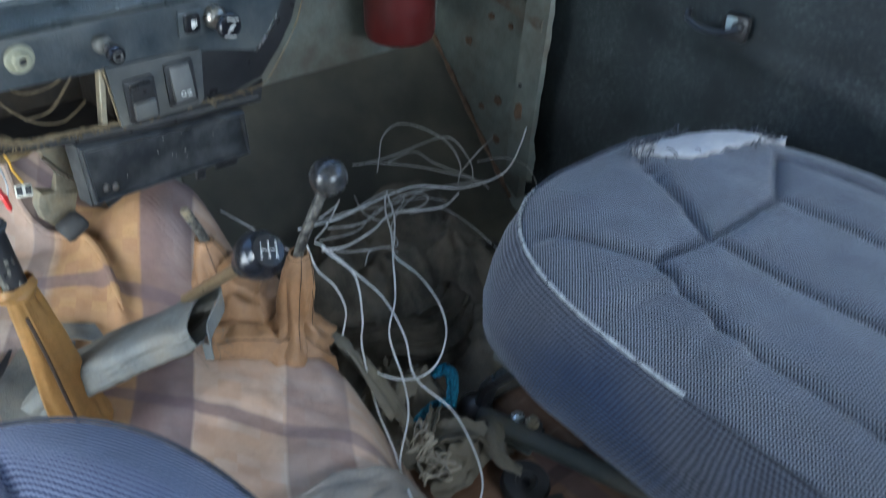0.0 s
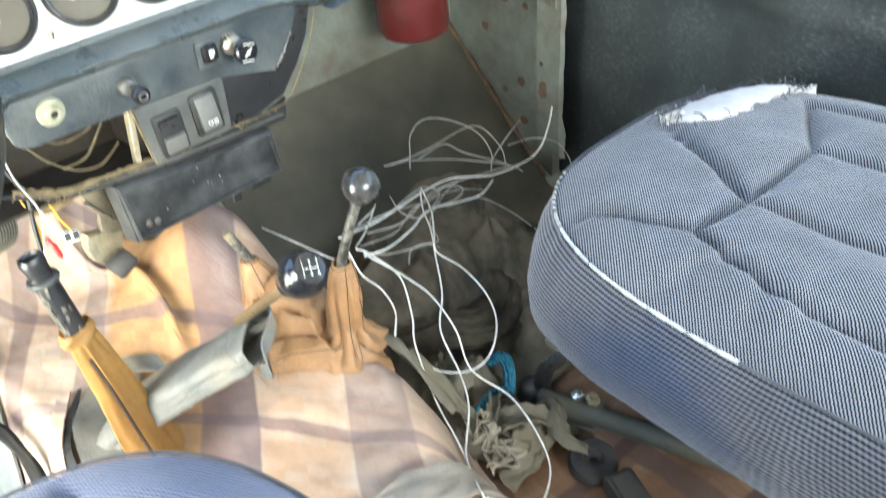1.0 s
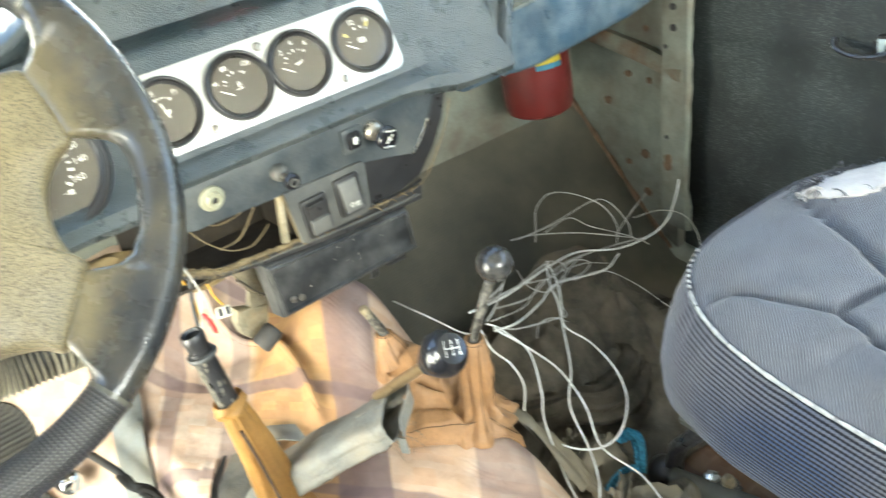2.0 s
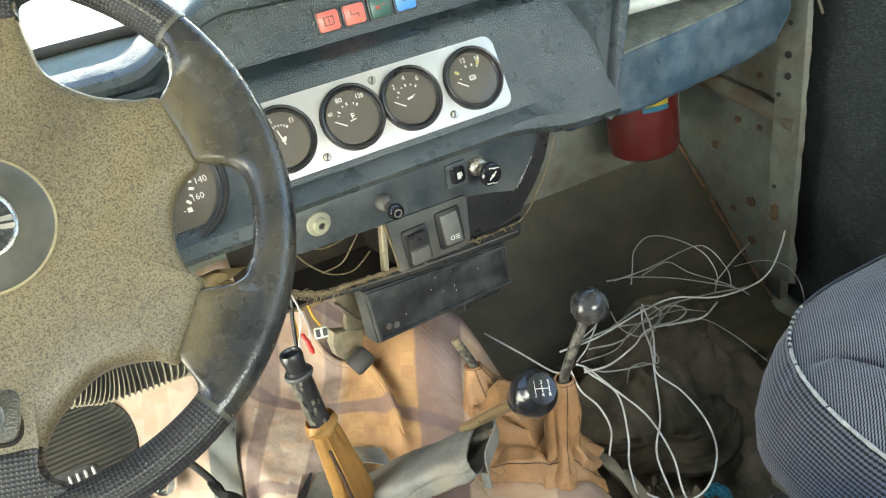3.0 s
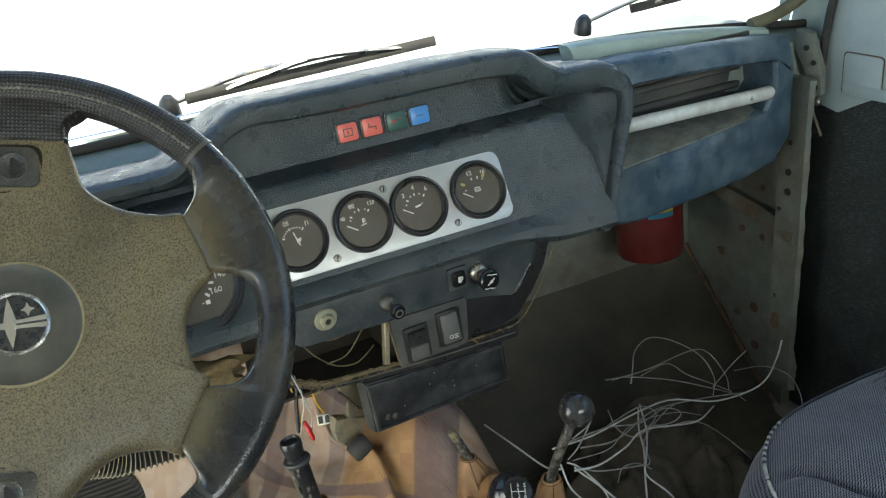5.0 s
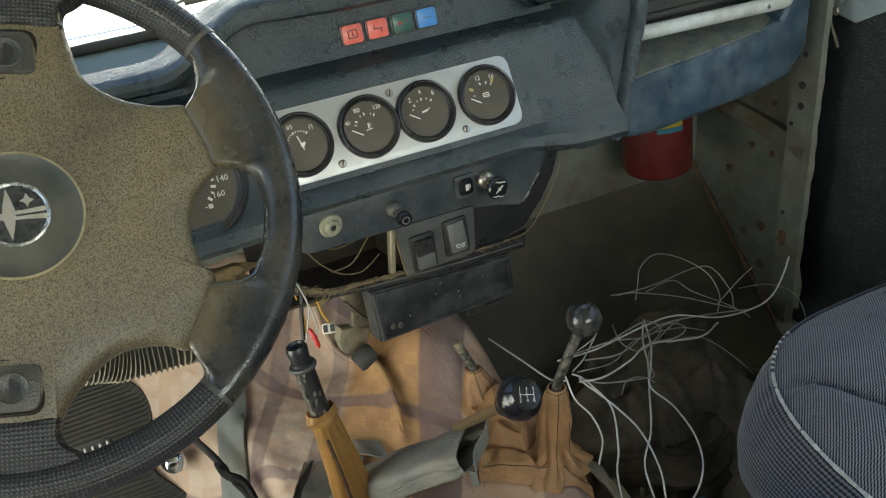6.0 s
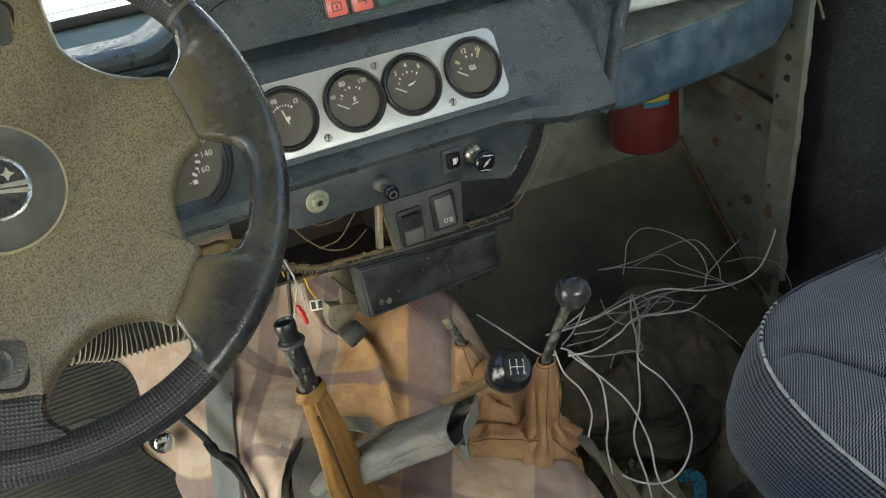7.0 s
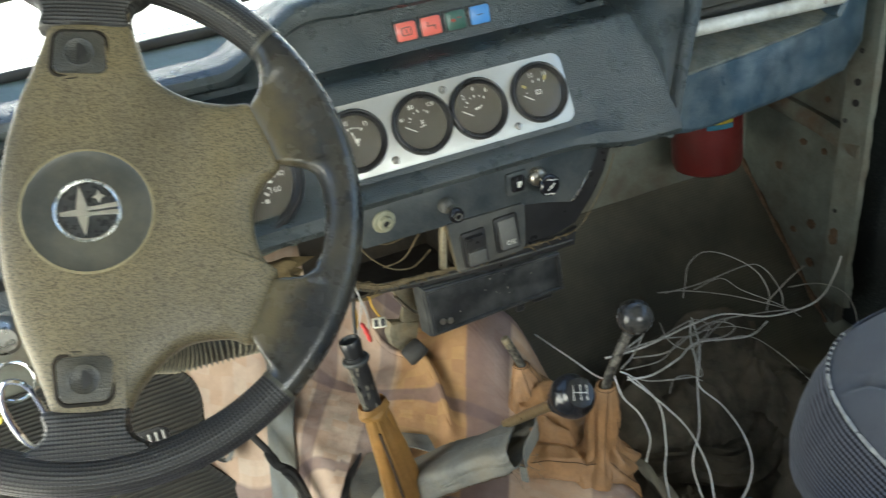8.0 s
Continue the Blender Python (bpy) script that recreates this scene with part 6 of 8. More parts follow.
def corrugated_hose():
    h = thing("air_hose", (-0.25, 0.9, 0.48), "dusty corrugated air hose under the dashboard", "hose")
    path = spline([(-0.40, 0.885, 0.548), (-0.317, 0.895, 0.527), (-0.271, 0.90, 0.511), (-0.214, 0.905, 0.504), (-0.16, 0.93, 0.485), (-0.12, 0.98, 0.46)], 150)
    bm = tube(path, lambda t: 0.0290 - 0.0046 * abs(math.sin(t * math.pi * 54)) ** 0.7, 24)
    # faces on the crests of the corrugations take the paler material
    for f in bm.faces:
        c = f.calc_center_median()
        f.material_index = int(min((c - p).length for p in path[::2]) > 0.0268)
    b = part("bellows", bm, HOSE, h)
    b.data.materials.append(HOSE_PALE)



corrugated_hose()


def clutch_pedal():
    """A ribbed rubber pad on a bent steel arm."""
    k = thing("clutch_pedal", (-0.352, 0.95, 0.36), "clutch pedal with a worn ribbed grey rubber pad", "pedal")
    m = frame_at((-0.352, 0.948, 0.358), (1, 0, 0), (0, 0.55, 0.83))
    pad = part("pad", plate(rounded(0.060, 0.050, 0.010), 0.008, m, 0.002), RUBBER, k)
    for i in range(7):
        part("rib", new_box((0.0032, 0.042, 0.004), m @ pose(-0.024 + 0.008 * i, 0, 0.009), 0.001, 1), WIRE_G, pad, "rubbed grey rib" if i == 0 else "")
    part("arm", tube(spline([m @ V((0.0, -0.005, -0.002)), (-0.356, 1.00, 0.315), (-0.360, 1.06, 0.27), (-0.364, 1.12, 0.235)], 6), 0.008, 8, flat=0.5), GRIMY_DARK, k)


clutch_pedal()


def key_bunch():
    k = thing("key_bunch", (-0.43, 0.80, 0.60), "bunch of keys with steel rings hanging from the ignition", "keys")
    o = V((-0.405, 0.76, 0.615))
    part("ring", tube([o + V((0.016 * math.cos(a), 0.004 * math.sin(a), 0.016 * math.sin(a))) for a in (2 * math.pi * i / 24 for i in range(24))], 0.0015, 6, closed=True), CHROME, k)
    p = o + V((-0.004, -0.004, -0.036))
    part("carabiner", tube(spline([p + V(q) for q in ((0, 0, 0.04), (0.012, 0, 0.03), (0.016, 0, -0.005), (0.012, 0, -0.03), (-0.004, 0, -0.024), (-0.010, 0, 0.005), (-0.008, 0, 0.03))], 5, True), 0.0026, 8, closed=True), CHROME, k, "bright metal snap hook")
    part("key", plate([(0, 0.012), (0.008, 0.008), (0.008, -0.004), (0.003, -0.010), (0.003, -0.040), (0, -0.044), (-0.003, -0.040), (-0.003, -0.010), (-0.008, -0.004), (-0.008, 0.008)], 0.002, frame_at(p + V((0.010, -0.006, -0.028)), (1, 0.3, 0), (0.2, 0, 1)), 0.0004), STEEL, k)
    part("tag", plate(rounded(0.011, 0.018, 0.004), 0.002, frame_at(p + V((-0.020, 0.004, 0.012)), (1, -0.4, 0), (0, 0, 1)), 0.0005), LABEL_Y, k, "yellow plastic tag")
    part("lock", lathe([(0, 0), (0.014, 0), (0.014, 0.02), (0.010, 0.026), (0, 0.026)], along((-0.405, 0.80, 0.640), (0.1, -1, 0.2)), 20), STEEL, k)


key_bunch()


# ---- tunnel, mats, levers ----
def hem_x(y):
    return -0.004 + 0.008 * math.sin(24 * (y - 0.9)) - 0.02 * smooth(1.0, 1.12, y)


def tunnel_z(x, y):
    top = 0.262 + 0.012 * smooth(0.55, 0.8, y) + 0.095 * math.exp(-((x - 0.085) / 0.085) ** 2 - ((y - 0.985) / 0.085) ** 2) + 0.14 * smooth(1.04, 1.24, y) * smooth(0.11, 0.02, x)
    away = smooth(1.0, 1.06, y) * smooth(0.05, 0.11, x)
    mid = 0.005
    hw = 0.150 + 0.03 * smooth(0.9, 1.15, y) - (0.034 * smooth(0.70, 0.56, y) if x > mid else 0)
    d = x - mid - hw if x > mid else mid - x - hw - 0.042
    drop = 1 - (1 - smooth(-0.03, 0.085, d)) * (1 - away)
    base = TOE(y) + 0.004 if y > 0.70 else 0.084
    z = top * (1 - drop) + base * drop
    z += 0.007 * wob(x, y, 0.3, 7) * (1 - drop) + 0.004 * wob(x, y, 5, 22)
    # hem of the overlapping cloth that runs along the tunnel
    cx = hem_x(y)
    run = smooth(0.85, 0.92, y) * smooth(1.20, 1.12, y)
    z += (0.010 * math.exp(-((x - cx) / 0.007) ** 2) - 0.009 * smooth(-0.002, 0.010, x - cx) * smooth(0.12, 0.04, x)) * run * (1 - drop)
    return max(z, base) - 0.014 * smooth(0.18, 0.22, x) * smooth(0.88, 0.94, y) - 0.012 * smooth(0.18, 0.22, x) * smooth(0.76, 0.70, y)


def tunnel_sheet(u, v):
    x = -0.335 + 0.59 * u
    y = 0.10 + (1.15 - 0.20 * smooth(0.05, 0.11, x)) * v
    return x, y, tunnel_z(x, y)


cover = thing("tunnel_cover", (0.0, 0.7, 0.26), "worn orange and brown checked cloth over the transmission tunnel", "tunnel cover")
part("cloth", sheet(tunnel_sheet, 130, 230, 0.004), PLAID, cover)
part("hem", tube([V((hem_x(y) + 0.002, y, tunnel_z(hem_x(y), y) + 0.0006)) for y in (0.885 + 0.005 * k for k in range(58))], lambda t: 0.0042 * min(1, 0.2 + 9 * t), 8), PLAID, cover, "rolled hem of the overlapping cloth")
for ob in cover.children:
    ob.matrix_parent_inverse = Matrix()


def slit(u, v):
    p = V((-0.119, 0.905, 0)).lerp(V((-0.170, 0.800, 0)), u) + V((-0.012 * math.sin(math.pi * u), 0.0, 0))
    w = 0.0052 * math.sin(math.pi * (0.06 + 0.86 * u)) ** 0.7 * (1 + 0.25 * wob(u * 5, 1, 3, 1))
    q = p + V((0.88, -0.48, 0)) * w * (2 * v - 1)
    return q.x, q.y, tunnel_z(q.x, q.y) + 0.0068


part("tear", sheet(slit, 30, 4, 0.001), BLACK, cover, "dark slit torn in the cloth")


def loose_patch(u, v):
    q = V((-0.160, 0.802, 0)).lerp(V((-0.113, 0.897, 0)), u) + V((0.050, -0.022, 0)) * v + V((-0.011 * math.sin(math.pi * u) * (1 - v), 0, 0))
    return q.x, q.y, tunnel_z(q.x, q.y) + 0.0080 + 0.005 * (1 - v) * math.sin(3 * u) + 0.003 * wob(u * 3, v * 2, 4, 1)


part("torn_flap", sheet(loose_patch, 24, 12, 0.002), VINYL_GREY, cover, "grey vinyl showing through the tear")


def lifted_edge(u, v):
    q = V((-0.121, 0.908, 0)).lerp(V((-0.172, 0.802, 0)), u) + V((-0.020 - 0.011 * math.sin(math.pi * u), 0.002, 0)) * (0.35 + 0.65 * v)
    return q.x, q.y, tunnel_z(q.x, q.y) + 0.0045 + 0.003 * (1 - v) ** 2 * math.sin(math.pi * u)


part("torn_edge", sheet(lifted_edge, 24, 8, 0.002), PLAID, cover, "curling edge of the torn cloth")


def patch_two(u, v):
    q = V((-0.078, 0.915, 0)).lerp(V((-0.036, 0.888, 0)), u) + V((0.0, -0.030, 0)) * v
    return q.x, q.y, tunnel_z(q.x, q.y) + 0.009 + 0.003 * math.sin(5 * u)


part("grey_tab", sheet(patch_two, 14, 8, 0.002), VINYL_GREY, cover, "small grey vinyl tab")


def flank(u, v):
    y = 0.72 + 0.42 * v
    x = -0.160 - 0.30 * (1.07 - y) - (0.038 + 0.12 * (1.07 - y)) * u
    z = tunnel_z(x, y) + 0.006 + 0.004 * wob(x, y, 2, 14) + 0.004 * math.sin(math.pi * u)
    return x, y, z


side = thing("tunnel_side_trim", (-0.19, 0.85, 0.2), "grey vinyl trim with a dark piped seam on the tunnel side", "trim")
part("vinyl", sheet(flank, 20, 60, 0.003), VINYL_DARK, side)
part("seam", tube([V(flank(0.10, k / 40)) + V((0, 0, 0.0015)) for k in range(41)], 0.0015, 6), BLACK, side)
part("welt", tube([V(flank(0.45, k / 40)) + V((0, 0, 0.0008)) for k in range(41)], 0.0022, 6), VINYL_DARK, side)


def toe_mat(x0, x1, y0, y1, lift, notch=False):
    def fn(u, v):
        x, y = x0 + (x1 - x0) * u, y0 + (y1 - y0) * v
        return x, y, TOE(y) + lift + 0.003 * wob(x, y, 0, 6)
    return sheet(fn, 40, 80, 0.005)


solo("rubber_mat", toe_mat(0.20, 0.732, 0.40, 1.226, 0.002), MAT_FAR, "dark brown ribbed rubber mat on the passenger toe board", "floor mat")
MAT_EDGE = spline([(0.45, -0.25, 0), (0.90, -0.252, 0), (1.035, -0.256, 0), (1.055, -0.262, 0), (1.095, -0.301, 0), (1.125, -0.292, 0), (1.157, -0.280, 0), (1.182, -0.290, 0), (1.203, -0.322, 0), (1.222, -0.345, 0)], 6)


def driver_mat(u, v):
    y = 0.45 + 0.77 * v
    k = next((i for i, q in enumerate(MAT_EDGE) if q.x >= y), len(MAT_EDGE) - 1)
    a, b = MAT_EDGE[max(k - 1, 0)], MAT_EDGE[k]
    edge = a.y + (b.y - a.y) * ((y - a.x) / (b.x - a.x) if b.x > a.x else 0)
    x = -0.70 + (edge + 0.70) * u
    return x, y, TOE(y) + 0.012 + 0.002 * wob(u * 3, v * 5, 1, 2) + 0.004 * smooth(0.985, 1.0, u)


bm = sheet(driver_mat, 60, 150, 0.007)
solo("rubber_mat", bm, MAT, "black ribbed rubber mat under the pedals", "floor mat")
solo("floor_cloth", sheet(lambda u, v: (0.17 + 0.55 * u, 0.02 + 0.74 * v, 0.086 + 0.004 * wob(u * 4, v * 4, 3, 2)), 40, 50, 0.003), PLAID_FLOOR, "dirty brown checked cloth on the floor", "floor cloth")

# loose grey vinyl flap at the tunnel's passenger side


def flap(u, v):
    x, y = -0.015 + 0.15 * u, 0.588 - 0.035 * u - 0.05 * v + 0.008 * wob(u, v, 3, 3)
    return x, y, tunnel_z(x, y) + 0.006 + 0.003 * wob(u * 2, v * 2, 7, 2)


strip = thing("vinyl_flap", (0.06, 0.55, 0.27), "loose grey-brown vinyl flap lying over the tunnel cloth", "vinyl flap")
part("sheet", sheet(flap, 24, 24, 0.003), VINYL_TAN, strip)
for v in (0.04, 0.96):
    part("hem", tube([V(flap(k / 30, v)) + V((0, 0, 0.002)) for k in range(31)], lambda t: 0.0017 + 0.0004 * math.sin(23 * t), 6), VINYL_TAN, strip, "rolled edge of the vinyl")
part("stitch", tube([V(flap(k / 60, 0.16)) + V((0, 0, 0.0004 + 0.0005 * math.sin(k * 1.57))) for k in range(61)], 0.0005, 5), SEAM, strip)


def boot(path, radius, folds, depth, seed, flat=1.0, seg=40, n=8, torn=0.0, crumple=0.0, square=0.0):
    """A soft gaiter along a path with creases; radius(t)."""
    pts = spline(path, n)
    bm = bmesh.new()
    up = V((0.3, -1, 0.2)).normalized()
    loops = []
    for i, p in enumerate(pts):
        t = i / (len(pts) - 1)
        d = (pts[min(i + 1, len(pts) - 1)] - pts[max(i - 1, 0)]).normalized()
        sx = d.cross(up).normalized()
        sy = sx.cross(d).normalized()
        r = radius(t)
        loop = []
        for k in range(seg):
            a = 2 * math.pi * k / seg
            c = 1 + depth * wob(math.cos(a) * folds + seed, math.sin(a) * folds, t * 3, 1.0, 3) + depth * 0.5 * math.sin(a * 3 + 5 * t + seed)
            if crumple:
                c += crumple * (0.35 - abs(wob(math.cos(a) * 1.7 + seed, math.sin(a) * 1.7, t * 1.3 + seed, 1.0, 2)) * 1.8) - 0.6 * crumple * abs(wob(math.cos(a) * 3.1, math.sin(a) * 3.1 + seed, t * 2.5 + 4 * max(0, t - 0.6), 1.0, 2))
            if square:
                e = (abs(math.cos(a)) ** square + abs(math.sin(a)) ** square) ** (-1 / square)
                c *= e
            loop.append(p + r * c * (math.cos(a) * sx + flat * math.sin(a) * sy) + d * (0.04 if square else 0.15) * r * wob(math.cos(a), math.sin(a) + t * 4, seed, 1.3) + V((0, 0, torn * t * t * 0.02 * wob(math.cos(a) * 2, math.sin(a) * 2, seed, 1.5))))
        loops.append(loop)
    rings(bm, loops, True, False)
    g = bmesh.ops.solidify(bm, geom=list(bm.faces), thickness=0.0018)
    return bm


def gear_lever():
    g = thing("gear_lever", (0.015, 0.76, 0.36), "gear lever with a glossy black ball knob and grey gaiter", "gear lever")
    top, low = V((0.016, 0.612, 0.522)), V((0.0035, 0.732, 0.4045))
    ax = (top - low).normalized()
    part("stick", tube([low, top], 0.0050, 12), BRASSY, g, "worn brassy steel stick")
    m = along(top, ax)
    prof = [(0, -0.030), (0.0105, -0.030), (0.0125, -0.026), (0.0125, -0.018)]
    prof += [(0.0198 * math.cos(a), 0.0198 * math.sin(a)) for a in (radians(-52 + 10 * k) for k in range(11))] + [(0.0125, 0.0168), (0.0, 0.0172)]
    knob = part("knob", lathe(prof, m, 32), BLACK_GLOSS, g, "glossy black ball knob")
    face = frame_at(top + ax * 0.0174, (1, 0.12, 0.1), (0, 0.75, 0.7)) @ Matrix.Rotation(radians(-28), 4, "Z") @ Matrix.Scale(0.84, 4)
    bm = bmesh.new()
    for text, x, y in (("1", -0.0072, 0.0058), ("3", 0, 0.0058), ("5", 0.0072, 0.0058), ("2", -0.0072, -0.0060), ("4", 0, -0.0060), ("R", 0.0072, -0.0060)):
        words(text, 0.0054, face @ pose(x, y, 0), bm)
    for x in (-0.0072, 0, 0.0072):
        box(bm, (0.0007, 0.0065, 0.0004), face @ pose(x, 0, 0))
    box(bm, (0.0151, 0.0007, 0.0004), face)
    part("shift_pattern", bm, MARK, knob, "white shift pattern", smooth=False)
    line = spline([(0.002, 0.702, 0.405), (-0.017, 0.717, 0.390), (-0.046, 0.744, 0.363), (-0.078, 0.773, 0.332), (-0.110, 0.803, 0.300), (-0.150, 0.838, 0.262)], 10)

    def sleeve(u, v):
        k = round(u * (len(line) - 1))
        d = (line[min(k + 1, len(line) - 1)] - line[max(k - 1, 0)]).normalized()
        front = d.cross(V((0.25, 0, 1))).normalized()
        front = front if front.y < 0 else -front
        up = front.cross(d).normalized()
        up = up if up.z > 0 else -up
        a = 2 * math.pi * v
        c, q = math.cos(a), math.sin(a)
        e = (abs(c) ** 5 + abs(q) ** 5) ** (-1 / 5)
        wide, high = 0.0315 + 0.008 * u, 0.0135 + 0.006 * u
        dent = 1 + 0.05 * wob(c * 1.4, q * 1.4, u * 3, 1.0) - 0.05 * max(0, 1 - abs(wob(c, q, u * 4 + 2, 1.3)) * 6)
        p = line[k] + e * dent * (q * wide * front + c * high * up) - front * 0.020 * smooth(0.3, 0.9, u)
        p.z -= 0.022 * smooth(0.72, 1.0, u)
        if 0 < q:
            p -= up * 0.004 * (1 - u) * q
        return p + 0.0018 * V((wob(u * 8, v * 5, 1, 1), wob(u * 8, v * 5, 2, 1), wob(u * 8, v * 5, 7, 1)))
    part("boot", sheet(sleeve, len(line) - 1, 72, 0.0016), VINYL_GREY, g, "grey vinyl gaiter, sagging open")
    a, b, low_b = V(sleeve(0, 0.86)), V(sleeve(0, 0.14)), V(sleeve(0, 0.38))
    out = (line[0] - line[1]).normalized()
    curl = spline([a, a + out * 0.014 + V((0, 0, 0.003)), a.lerp(b, 0.35) + out * 0.026 - V((0, 0, 0.003)), a.lerp(b, 0.8) + out * 0.020 - V((0, 0, 0.012)), low_b + out * 0.008 - V((0, 0, 0.004)), low_b], 8)
    part("curled_edge", sheet(lambda u, v: curl[round(u * (len(curl) - 1))] + V((0.002 * math.sin(9 * u), -0.003 * v, -0.017 * v)), len(curl) - 1, 8, 0.0016), VINYL_GREY, g, "torn side of the gaiter curling outwards")
    part("stitch", tube([V(sleeve(0.04 + 0.9 * k / 30, 0.36)) for k in range(31)], 0.0009, 6), SEAM, g)
    rng = random.Random(31)
    bm = bmesh.new()
    for k in range(15):
        q = V((0.006, 0.690, 0.385)) + V((rng.uniform(-0.02, 0.014), rng.uniform(-0.004, 0.006), rng.uniform(-0.008, 0.006)))
        d = V((rng.uniform(-0.012, 0.012), rng.uniform(-0.014, -0.002), rng.uniform(-0.016, 0.0)))
        tube(spline([q, q + d * 0.5 + V((0.002, 0, -0.002)), q + d], 3), 0.00022, 4, bm)
    tagged(part("frayed_thread", bm, GREY_CLOTH, g, "frayed pale threads at the torn seam"), kind="stuff")
    return g


gear_lever()


def gaiter(neck, base, profile, seed):
    """A sewn leatherette sleeve round a stick: straight above, bunched in folds below; profile of (radius, height share)."""
    rng = random.Random(seed)
    wave = [(rng.uniform(0, 6.28), rng.uniform(0, 6.28)) for _ in range(4)]
    creases = [(rng.uniform(3.2, 6.2), rng.uniform(-1.6, 1.6), rng.uniform(0.08, 0.17)) for _ in range(4)] + [(rng.uniform(0, 6.28), rng.uniform(-1, 1), 0.08) for _ in range(3)]
    prof = [V((r, h, 0)) for r, h in profile]
    prof = spline(prof, 6)
    n = 72
    bm = bmesh.new()
    loops = []
    for p in prof:
        r, h = p.x, p.y
        low = smooth(0.62, 0.10, h)
        c = base.lerp(neck, h)
        loop = []
        for k in range(n):
            a = 2 * math.pi * k / n
            f = 1 + (0.03 + 0.07 * low) * math.sin(2 * a + wave[0][0] + 2 * h) + (0.02 + 0.08 * low) * math.sin(3 * a + wave[1][0] - 5 * h) + 0.03 * math.sin(2 * a + 9 * h + wave[2][0])
            f += 0.14 * low * wob(math.cos(a) * 1.3 + seed, math.sin(a) * 1.3, h * 4, 1.0, 2) + 0.05 * wob(math.cos(a) * 2.2, math.sin(a) * 2.2 + seed, h * 9, 1.0, 2)
            for at, lean, depth in creases:
                gap = (a - at - lean * h + math.pi) % (2 * math.pi) - math.pi
                f -= depth * math.exp(-(gap / 0.13) ** 2) * smooth(0.92, 0.6, h) - 0.5 * depth * math.exp(-((gap - 0.3) / 0.2) ** 2) * smooth(0.92, 0.6, h)
            z = 0.012 * low * wob(math.cos(a) * 1.6, math.sin(a) * 1.6, seed + h, 1.0) * smooth(0.0, 0.12, h)
            loop.append(c + V((r * f * math.cos(a), r * f * math.sin(a), z)))
        loops.append(loop)
    inner = [[c + (q - c) * 0.82 for q in row] for row, c in ((loops[0], neck), (loops[3], base.lerp(neck, prof[3].y)))]
    rings(bm, inner[::-1] + loops, False, False)
    return bm, loops


def transfer_lever(neck, top, base, profile, label, knob, seed):
    neck, top, base = V(neck), V(top), V(base)
    g = thing("transfer_lever", base, label, "lever", group="transfer box levers")
    part("stick", tube(spline([base.lerp(neck, 0.6), neck.lerp(top, 0.0), top], 8), lambda t: 0.0054 + 0.0004 * math.sin(50 * t), 10), GRIMY_DARK, g, "grimy dark stick")
    if knob:
        m = along(top, top - neck)
        part("knob", lathe([(0.0, -0.021), (0.008, -0.020)] + [(0.0195 * math.cos(a), 0.0195 * math.sin(a)) for a in (radians(-65 + 10 * k) for k in range(16))], m, 28), KNOB_WORN, g, "scuffed black ball knob")
    else:
        part("tip", lathe([(0, -0.012), (0.0052, -0.012), (0.0056, 0.0), (0.0048, 0.003), (0, 0.004)], along(top, top - neck), 14), GRIMY, g, "worn pale tip")
    bm, loops = gaiter(neck, base, profile, seed)
    b = part("boot", bm, LEATHER, g, "creased tan leatherette gaiter")
    for at in (50, 61):
        line = [row[at] + (row[at] - base.lerp(neck, 0.5)).normalized() * 0.0002 for row in loops[1:int(len(loops) * 0.85)]]
        part("seam", tube(line, 0.0005, 5), SEAM, b)
    hem = [q + V((0, 0, 0.0004)) for q in loops[4]]
    part("brim_stitch", tube(hem, 0.0004, 5, closed=True), SEAM, b)
    return g


transfer_lever((0.133, 0.745, 0.392), (0.166, 0.738, 0.474), (0.124, 0.752, 0.266), [(0.0105, 1), (0.0122, 0.96), (0.0150, 0.86), (0.0172, 0.72), (0.0180, 0.60), (0.0185, 0.45), (0.0195, 0.34), (0.0230, 0.25), (0.0300, 0.18), (0.0380, 0.12), (0.0420, 0.05)], "transfer lever with a black ball knob and a creased tan gaiter", True, 3)
transfer_lever((0.094, 0.877, 0.349), (0.079, 0.882, 0.389), (0.108, 0.862, 0.264), [(0.0088, 1), (0.0108, 0.96), (0.0165, 0.8), (0.0220, 0.6), (0.0275, 0.4), (0.0330, 0.2), (0.0370, 0.05), (0.0380, -0.05)], "short dark lever end in a tan gaiter", False, 8)


